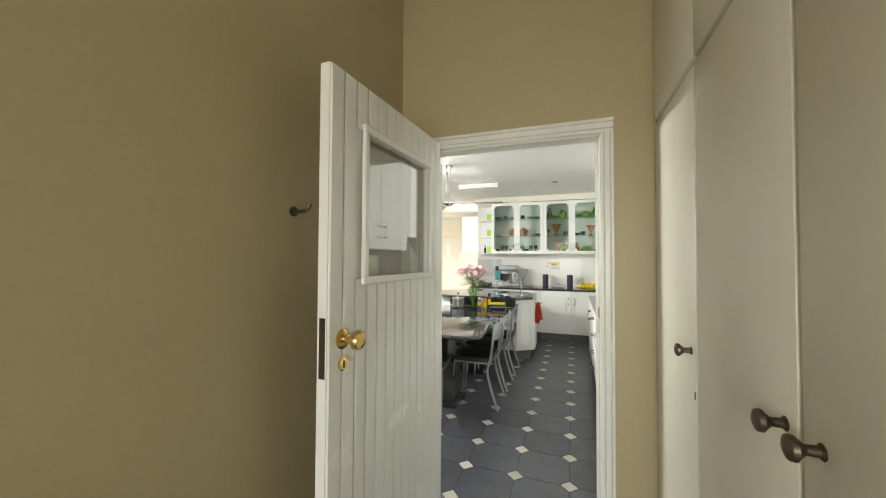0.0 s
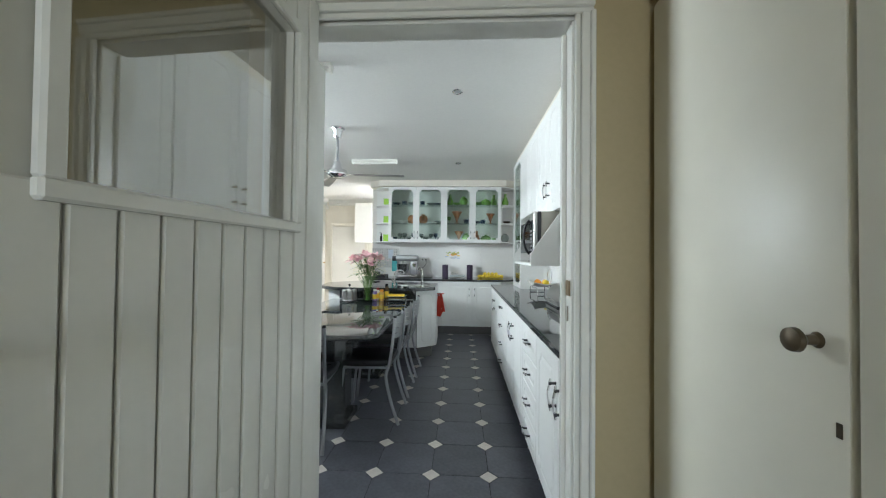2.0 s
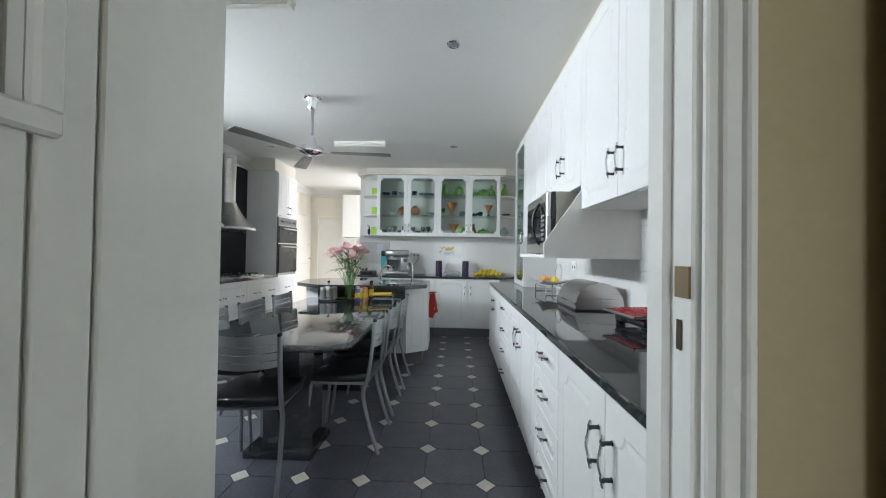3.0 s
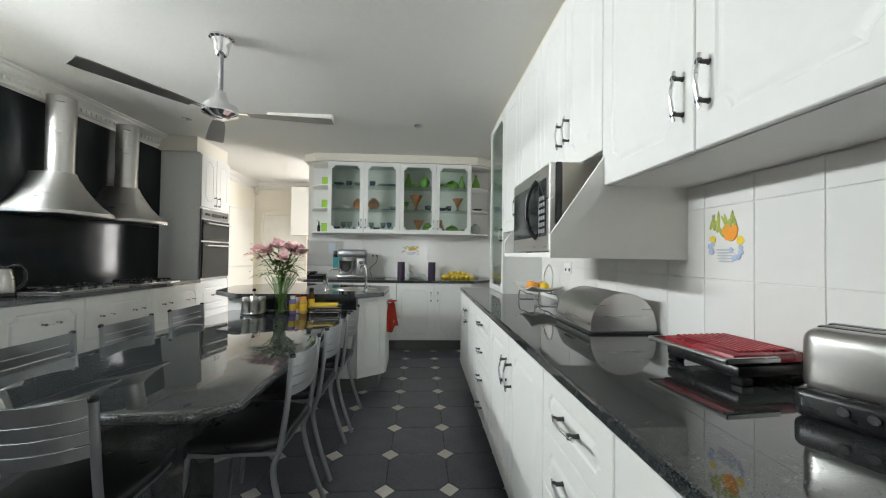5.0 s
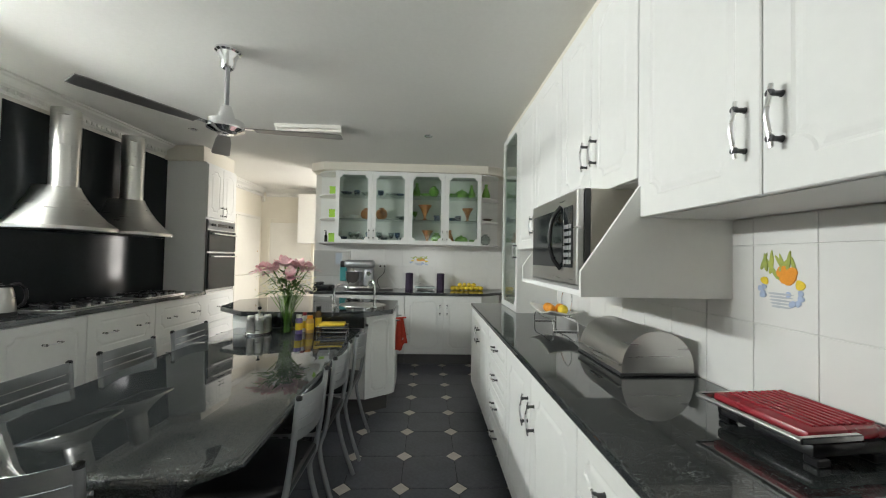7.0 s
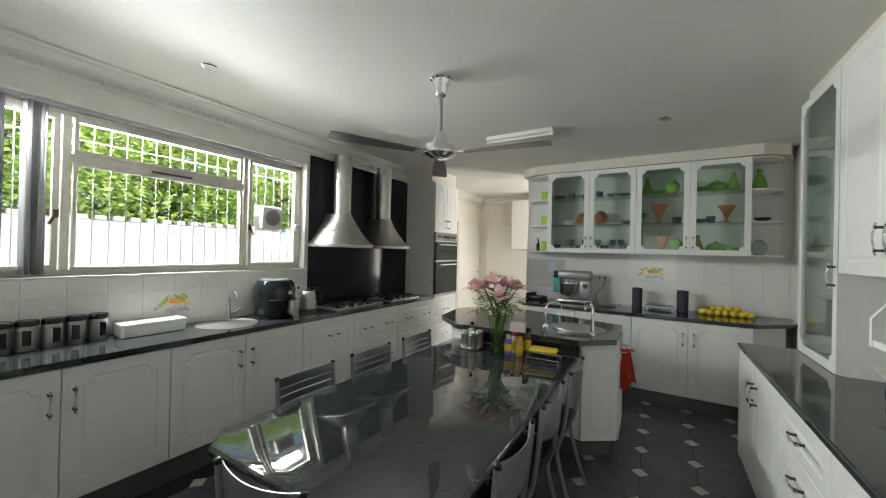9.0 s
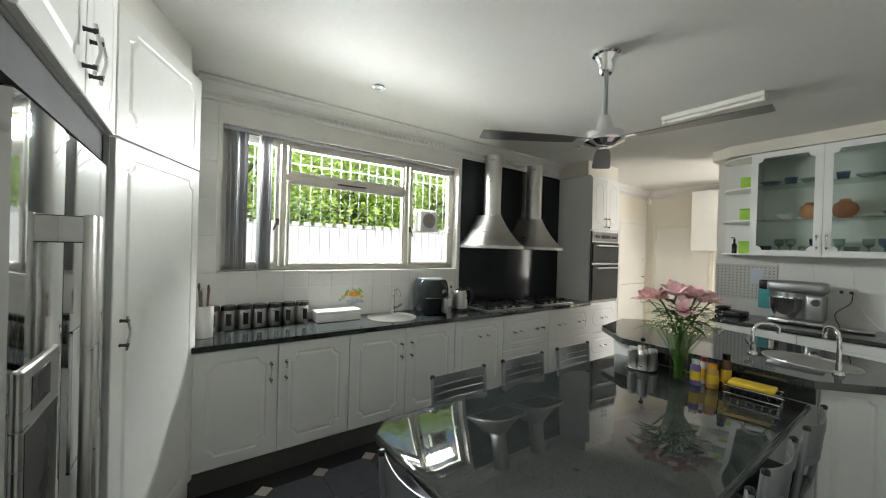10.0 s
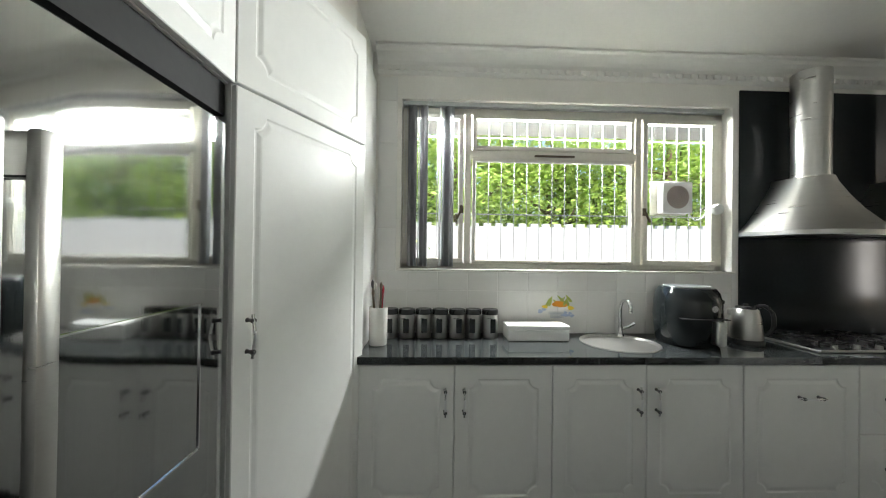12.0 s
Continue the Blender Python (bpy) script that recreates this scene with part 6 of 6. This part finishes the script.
# ---- island things ----
IZ = 0.915
sunk_basin("island_sink", "oval brushed steel prep sink in the island top", -0.80, 5.60, 0.20, IZ - 0.001, -12, 0.78)
tap(-1.04, 5.49, IZ, 35, 0.20, 0.13, True, "chrome mixer tap on the island")
tap(-0.66, 5.40, IZ, 130, 0.24, 0.10, False, "slim chrome filter tap on the island")
tr = thing("towel_rail", "chrome towel rail on the island end", "towel rail", (-0.485, 5.52, 0.80))
bm = tube(B(), [(0.002, -0.07, 0), (0.05, -0.07, 0), (0.05, 0.20, 0), (0.002, 0.20, 0)], 0.006, 8)
part("rail", bm, CHROME, tr, "", 60)
tw = thing("tea_towel", "red and white tea towel hanging on the rail", "towel", (-0.435, 5.50, 0.0), -62)


def drape(z_top, z_bot, w, x_off, m, lbl, seed):
    r_ = random.Random(seed)
    bm = B()
    rows = []
    nx, nz = 14, 10
    ph = r_.uniform(0, 6)
    for j in range(nz + 1):
        v = j / nz
        row = []
        for i in range(nx + 1):
            u = i / nx
            y = (u - 0.5) * w * (0.5 + 0.75 * v)
            row.append(bm.verts.new((x_off + 0.012 * v * math.sin(u * 13 + ph) + 0.008 * math.sin(u * 5), y, z_top + (z_bot - z_top) * v + 0.07 * v * (u - 0.5) + 0.015 * v * math.sin(u * 9.0))))
        rows.append(row)
    for a_, b_ in zip(rows, rows[1:]):
        for i in range(nx):
            f = bm.faces.new((a_[i], a_[i + 1], b_[i + 1], b_[i]))
            f.smooth = True
    r = bmesh.ops.solidify(bm, geom=bm.faces[:], thickness=0.004)
    return part("fold", bm, m, tw, lbl)


drape(0.815, 0.53, 0.12, 0.014, REDCLOTH, "red towel front", 1)
drape(0.812, 0.60, 0.16, -0.006, WHITECLOTH, "white towel back", 2)
part("fold_top", bx(B(), -0.014, 0.016, -0.06, 0.06, 0.806, 0.818, 0.004, 2), REDCLOTH, tw)

# ---- north worktop ----
pb = thing("memo_board", "white perforated memo board with hooks and notes", "memo board", (-1.56, NY - 0.0075, 1.27))
part("board", box(-0.22, 0.22, -0.012, -0.001, -0.17, 0.17, 0.003), mat("pale_board", (0.62, 0.61, 0.58), 0.5), pb)
bm = B()
for i in range(15):
    for j in range(11):
        bx(bm, -0.20 + i * 0.028, -0.192 + i * 0.028, -0.0135, -0.012, -0.15 + j * 0.029, -0.142 + j * 0.029)
tagged(part("perforation", bm, DARKPL, pb), kind="stuff")
part("note", box(0.04, 0.12, -0.0155, -0.014, -0.01, 0.14), mat("pale_blue_paper", (0.62, 0.68, 0.74), 0.8), pb, "pale note paper")
part("hook", tube(B(), curve([(0.17, -0.012, 0.10), (0.17, -0.04, 0.09), (0.17, -0.045, 0.11)], 4), 0.003, 6), CHROME, pb)
pb.scale = (1.18, 1, 1.08)
om = thing("oven_mitt", "teal and black oven mitt hanging from the board", "oven mitt", (-1.385, NY - 0.06, 1.02))
bm = bx(B(), -0.05, 0.05, -0.018, 0.018, 0.0, 0.20, 0.016, 3)
bx(bm, 0.03, 0.075, -0.015, 0.015, 0.07, 0.13, 0.013, 3)
part("mitt", bm, TEAL, om, "teal cloth", 60)
part("cuff", bx(B(), -0.045, 0.055, -0.022, 0.022, 0.19, 0.285, 0.016, 3), BLACKPL, om, "black cuff", 60)
ph = thing("telephone", "black corded desk telephone on the worktop", "telephone", (-1.60, 7.12, WORKZ), -8)
part("base", bx(B(), -0.09, 0.09, -0.08, 0.08, 0.0, 0.035, 0.01, 2), BLACKPL, ph, "", 40)
part("handset", bx(B(), -0.085, -0.035, -0.085, 0.085, 0.036, 0.062, 0.012, 3), BLACKPL, ph, "", 40)
ph.scale = (1.25, 1.25, 1.4)
mx = thing("stand_mixer", "silver stand mixer with a steel bowl", "stand mixer", (-1.085, 7.12, WORKZ), 0)
part("base", bx(B(), -0.19, 0.13, -0.09, 0.09, 0.0, 0.04, 0.015, 2), STEEL, mx, "", 40)
part("column", bx(B(), 0.02, 0.13, -0.075, 0.075, 0.0405, 0.25, 0.025, 3), GREYMETAL, mx, "", 40)
part("head", bx(B(), -0.20, 0.14, -0.075, 0.075, 0.2505, 0.345, 0.03, 3), GREYMETAL, mx, "silver mixing head", 40)
part("bowl", lathe(B(), [(0.05, 0.041), (0.06, 0.05), (0.095, 0.12), (0.10, 0.20), (0.104, 0.205), (0.098, 0.205), (0.09, 0.12), (0, 0.055)], 28, (-0.095, 0, 0)), CHROME, mx, "polished steel bowl", 40)
part("dial", lathe(B(), [(0.028, 0), (0.026, -0.014), (0, -0.015)], 20, (0.085, -0.075, 0.19), "y"), CHROME, mx, "", 40)
part("shaft", lathe(B(), [(0.018, 0.21), (0.02, 0.25)], 12, (-0.095, 0, 0)), STEEL, mx)
mx.scale = (1.18, 1.18, 1.15)
pt = thing("cooling_plate", "round steel plate with a cable", "plate", (-0.75, 7.14, WORKZ))
part("plate", lathe(B(), [(0.08, 0), (0.10, 0.012), (0.098, 0.018), (0.07, 0.02), (0, 0.02)], 28), STEEL, pt, "", 40)
part("cable", tube(B(), curve([(-0.10, 0.04, 0.01), (-0.14, 0.08, 0.12), (-0.06, 0.15, 0.22), (-0.05, 0.185, 0.31)], 6), 0.004, 6), DARKPL, pt, "", 60)
part("cord", tube(B(), curve([(-0.06, 0.185, 0.30), (0.0, 0.17, 0.18), (0.10, 0.12, 0.05), (0.17, 0.06, 0.006), (0.24, 0.02, 0.006)], 6), 0.004, 6), WHITEPL, pt, "", 60)
for x in (-0.44, 0.0):
    cn = thing("pillar_candle", "thick dark purple pillar candle", "candle", (x, 7.18, WORKZ), 0, "pair of pillar candles")
    part("wax", lathe(B(), [(0.052, 0), (0.053, 0.004), (0.053, 0.225), (0.047, 0.23), (0.02, 0.222), (0, 0.222)], 22), PURPLE, cn, "", 40)
    part("wick", tube(B(), [(0, 0, 0.222), (0.002, 0, 0.236)], 0.0015, 5), BLACKPL, cn)
sc = thing("glass_tray", "pale glass serving tray with a stand", "tray", (-0.22, 7.17, WORKZ), 2)
part("tray", bx(B(), -0.14, 0.14, -0.08, 0.08, 0.02, 0.045, 0.008, 2), mat("pale_glass_solid", (0.50, 0.56, 0.55), 0.15), sc, "", 40)
for x in (-0.12, 0.12):
    part("foot", box(x - 0.01, x + 0.01, -0.07, 0.07, 0, 0.0195, 0.002), STEEL, sc)
part("rim", tube(B(), [(-0.13, 0.06, 0.0455), (-0.12, 0.075, 0.10), (0.0, 0.078, 0.06), (0.12, 0.075, 0.05)], 0.003, 6), CHROME, sc)
rng = random.Random(8)
k = 0
for row, (n, z) in enumerate(((7, 0.030), (6, 0.030), (4, 0.074))):
    for i in range(n):
        x = 0.37 + (i - (n - 1) / 2) * 0.066
        y = 7.14 + (0.0, 0.062, 0.031)[row] + rng.uniform(-0.004, 0.004)
        ob = solid("lemon", "ripe yellow lemon on the black worktop", "lemon", ball(B(), (0, 0, 0), 0.030, 3, scale=(1.2, 1, 1)), LEMON, (x, y, WORKZ + z), rng.uniform(0, 360), "heap of lemons", smooth=60)

# ---- glassware ----
def ware(kind, m, label, loc, s=1.0, group=""):
    prof = {
        "cup": [(0.03, 0), (0.034, 0.004), (0.042, 0.07), (0.039, 0.07), (0.031, 0.008), (0, 0.008)],
        "bowl": [(0.025, 0), (0.03, 0.006), (0.075, 0.045), (0.072, 0.047), (0.028, 0.012), (0, 0.012)],
        "vase": [(0.035, 0), (0.05, 0.03), (0.055, 0.06), (0.035, 0.12), (0.018, 0.16), (0.024, 0.20), (0.02, 0.20), (0.013, 0.16), (0, 0.15)],
        "goblet": [(0.03, 0), (0.03, 0.004), (0.005, 0.008), (0.005, 0.06), (0.03, 0.085), (0.034, 0.13), (0.031, 0.13), (0.027, 0.088), (0, 0.066)],
        "fan_vase": [(0.035, 0), (0.04, 0.008), (0.012, 0.03), (0.018, 0.06), (0.05, 0.14), (0.085, 0.19), (0.08, 0.19), (0.045, 0.14), (0.01, 0.06), (0, 0.055)],
        "globe": [(0.03, 0), (0.06, 0.03), (0.075, 0.075), (0.06, 0.12), (0.03, 0.14), (0.034, 0.155), (0.028, 0.155), (0, 0.15)],
        "tureen": [(0.05, 0), (0.08, 0.02), (0.095, 0.06), (0.085, 0.085), (0.06, 0.11), (0.015, 0.12), (0.018, 0.135), (0, 0.14)],
        "plate": [(0.03, 0), (0.06, 0.006), (0.09, 0.016), (0.088, 0.02), (0.058, 0.011), (0, 0.009)],
    }[kind]
    bm = lathe(B(), [(r * s, h * s) for r, h in prof], 20)
    return solid({"fan_vase": "fan_vase", "globe": "round_vase"}.get(kind, kind), label, kind.replace("_", " "), bm, m, loc, 0, group, smooth=40)


G1, G2, G3 = GZ0 + 0.0165, 1.8905, 2.2205
rng = random.Random(5)
for x, kind, m, lbl in (
        (-1.34, "bowl", BLUEGL, "blue glass bowl on a glass shelf"), (-1.20, "cup", BLUEGL, "blue glass cup on a glass shelf"), (-1.06, "bowl", PALEGL, "pale glass bowl on a glass shelf"),
        (-0.86, "cup", BLUEGL, "dark blue cup on a glass shelf"), (-0.72, "bowl", PALEGL, "pale glass bowl on a glass shelf"), (-0.60, "bowl", BLUEGL, "blue glass bowl on a glass shelf"),
        (-0.36, "vase", GREENGL, "green glass vase on a glass shelf"), (-0.24, "bowl", GREENGL, "green glass bowl on a glass shelf"), (-0.12, "globe", GREENGL, "round green glass jar on a glass shelf"),
        (0.14, "bowl", GREENGL, "green glass bowl on a glass shelf"), (0.28, "tureen", GREENGL, "lidded green glass tureen on a glass shelf"), (0.42, "vase", GREENGL, "green glass vase on a glass shelf")):
    ware(kind, m, lbl, (x, 7.16 + rng.uniform(-0.03, 0.05), G3), rng.uniform(0.95, 1.15), "glassware in the display cabinets")
for x, kind, m, lbl in (
        (-1.33, "bowl", CERAMIC, "white china bowl on a glass shelf"), (-1.20, "bowl", CERAMIC, "white china bowl on a glass shelf"), (-1.06, "globe", ORANGL, "orange glass jar on a glass shelf"),
        (-0.85, "globe", ORANGL, "orange glass jar on a glass shelf"), (-0.70, "plate", CERAMIC, "white china plate on a glass shelf"), (-0.57, "bowl", PALEGL, "pale glass bowl on a glass shelf"),
        (-0.24, "fan_vase", ORANGL, "orange fan-shaped glass vase on a glass shelf"), (-0.07, "cup", BLUEGL, "blue glass cup on a glass shelf"), (-0.38, "goblet", GREENGL, "green glass goblet on a glass shelf"),
        (0.14, "bowl", BLUEGL, "blue glass bowl on a glass shelf"), (0.36, "fan_vase", ORANGL, "orange fan-shaped glass vase on a glass shelf"), (0.23, "cup", BLUEGL, "blue glass cup on a glass shelf")):
    ware(kind, m, lbl, (x, 7.16 + rng.uniform(-0.03, 0.05), G2), rng.uniform(0.95, 1.15), "glassware in the display cabinets")
for i, x in enumerate((-1.36, -1.27, -1.18, -1.09, -1.02, -0.88, -0.80, -0.71, -0.62, -0.54)):
    ware("goblet" if i % 3 else "cup", PALEGL if i % 4 else BLUEGL, "stemmed clear glass in the display cabinet" if i % 3 else "small clear tumbler in the display cabinet", (x, 7.15 + 0.05 * (i % 2), G1), 1.15, "glassware in the display cabinets")
for x, kind, m, lbl in ((-0.36, "plate", PALEGL, "pale glass plate in the display cabinet"), (-0.20, "fan_vase", ORANGL, "orange glass vase in the display cabinet"), (-0.07, "globe", GREENGL, "green glass jar in the display cabinet"),
                        (0.12, "vase", ORANGL, "orange glass bottle in the display cabinet"), (0.28, "tureen", GREENGL, "lidded green glass tureen in the display cabinet"), (0.43, "cup", GREENGL, "green glass cup in the display cabinet")):
    ware(kind, m, lbl, (x, 7.16, G1), 1.0, "glassware in the display cabinets")
for z in (GZ0 + 0.0165, 1.8965, 2.2165):
    cu = thing("lime_cup", "square lime green cup on the open shelf", "cup", (-1.535, 7.20, z), 10, "lime green cups")
    part("cup", bx(B(), -0.045, 0.045, -0.04, 0.04, 0.0, 0.12, 0.008, 2), LIME, cu, "", 40)
    part("rim", bx(B(), -0.048, 0.048, -0.043, 0.043, 0.1201, 0.128, 0.003), LIME, cu)
bo = thing("black_bottle", "slim black bottle on the open shelf", "bottle", (-1.63, 7.24, GZ0 + 0.0165))
part("bottle", lathe(B(), [(0.022, 0), (0.022, 0.09), (0.010, 0.11), (0.010, 0.15), (0, 0.152)], 16), BLACKPL, bo, "", 40)
part("pump", tube(B(), [(0, 0, 0.15), (0, 0, 0.165), (-0.03, 0, 0.165)], 0.005, 6), BLACKPL, bo)
ware("vase", GREENGL, "bright green glass vase on the open shelf", (0.63, 7.21, 2.2165), 1.1)
ware("bowl", BRONZE, "brown wooden bowl on the open shelf", (0.66, 7.23, 1.8965), 1.0)
ware("globe", PALEGL, "round pale glass vase on the open shelf", (0.63, 7.21, GZ0 + 0.0165), 1.0)
for z, kind, m, lbl in ((0.9425, "bowl", ORANGL, "orange glass bowl in the tall cabinet"), (1.3005, "globe", PALEGL, "pale glass jar in the tall cabinet"), (1.6205, "bowl", BLUEGL, "blue glass bowl in the tall cabinet"), (1.9505, "vase", PALEGL, "pale glass vase in the tall cabinet"), (2.2505, "cup", GREENGL, "green glass cup in the tall cabinet")):
    for y in (5.33, 5.56):
        ware(kind, m, lbl, (0.75, y, z), 1.0, "glassware in the tall cabinet")
# ---- floor tiles ----
TX, TY, SX, SYT = -0.322, 3.285, 0.346, 0.346
hx, hy, cut = SX / 2, SYT / 2, 0.058


def tile_mesh(pts, material, z0=-0.003, z1=0.0):
    bm = B()
    prism(bm, pts, z0, z1, 0.0012, 1)
    me = bpy.data.meshes.new("tile")
    bm.to_mesh(me)
    bm.free()
    me.materials.append(material)
    return me


g = 0.0018
big = tile_mesh([(-hx + g, -hy + cut), (-hx + cut, -hy + g), (hx - cut, -hy + g), (hx - g, -hy + cut), (hx - g, hy - cut), (hx - cut, hy - g), (-hx + cut, hy - g), (-hx + g, hy - cut)], FTILE)
small = tile_mesh([(-cut + 2 * g, 0), (0, -cut + 2 * g), (cut - 2 * g, 0), (0, cut - 2 * g)], FINSET, -0.003, 0.0004)
floor_ob = bpy.data.objects["floor"]
for i in range(-9, 4):
    for j in range(-5, 18):
        x, y = TX + i * SX, TY + j * SYT
        if WX < x + hx < EX and 1.95 < y + hy < 9.3 and not (x < -2.9 and y > 2.5):
            t = new("tile", big)
            t.parent = floor_ob
            t.matrix_basis = pose(x + hx, y + hy, 0)
        if -3.0 < x < 0.45 and 1.83 < y < 9.0:
            t = new("inset_tile", small)
            t.parent = floor_ob
            t.matrix_basis = pose(x, y, 0)
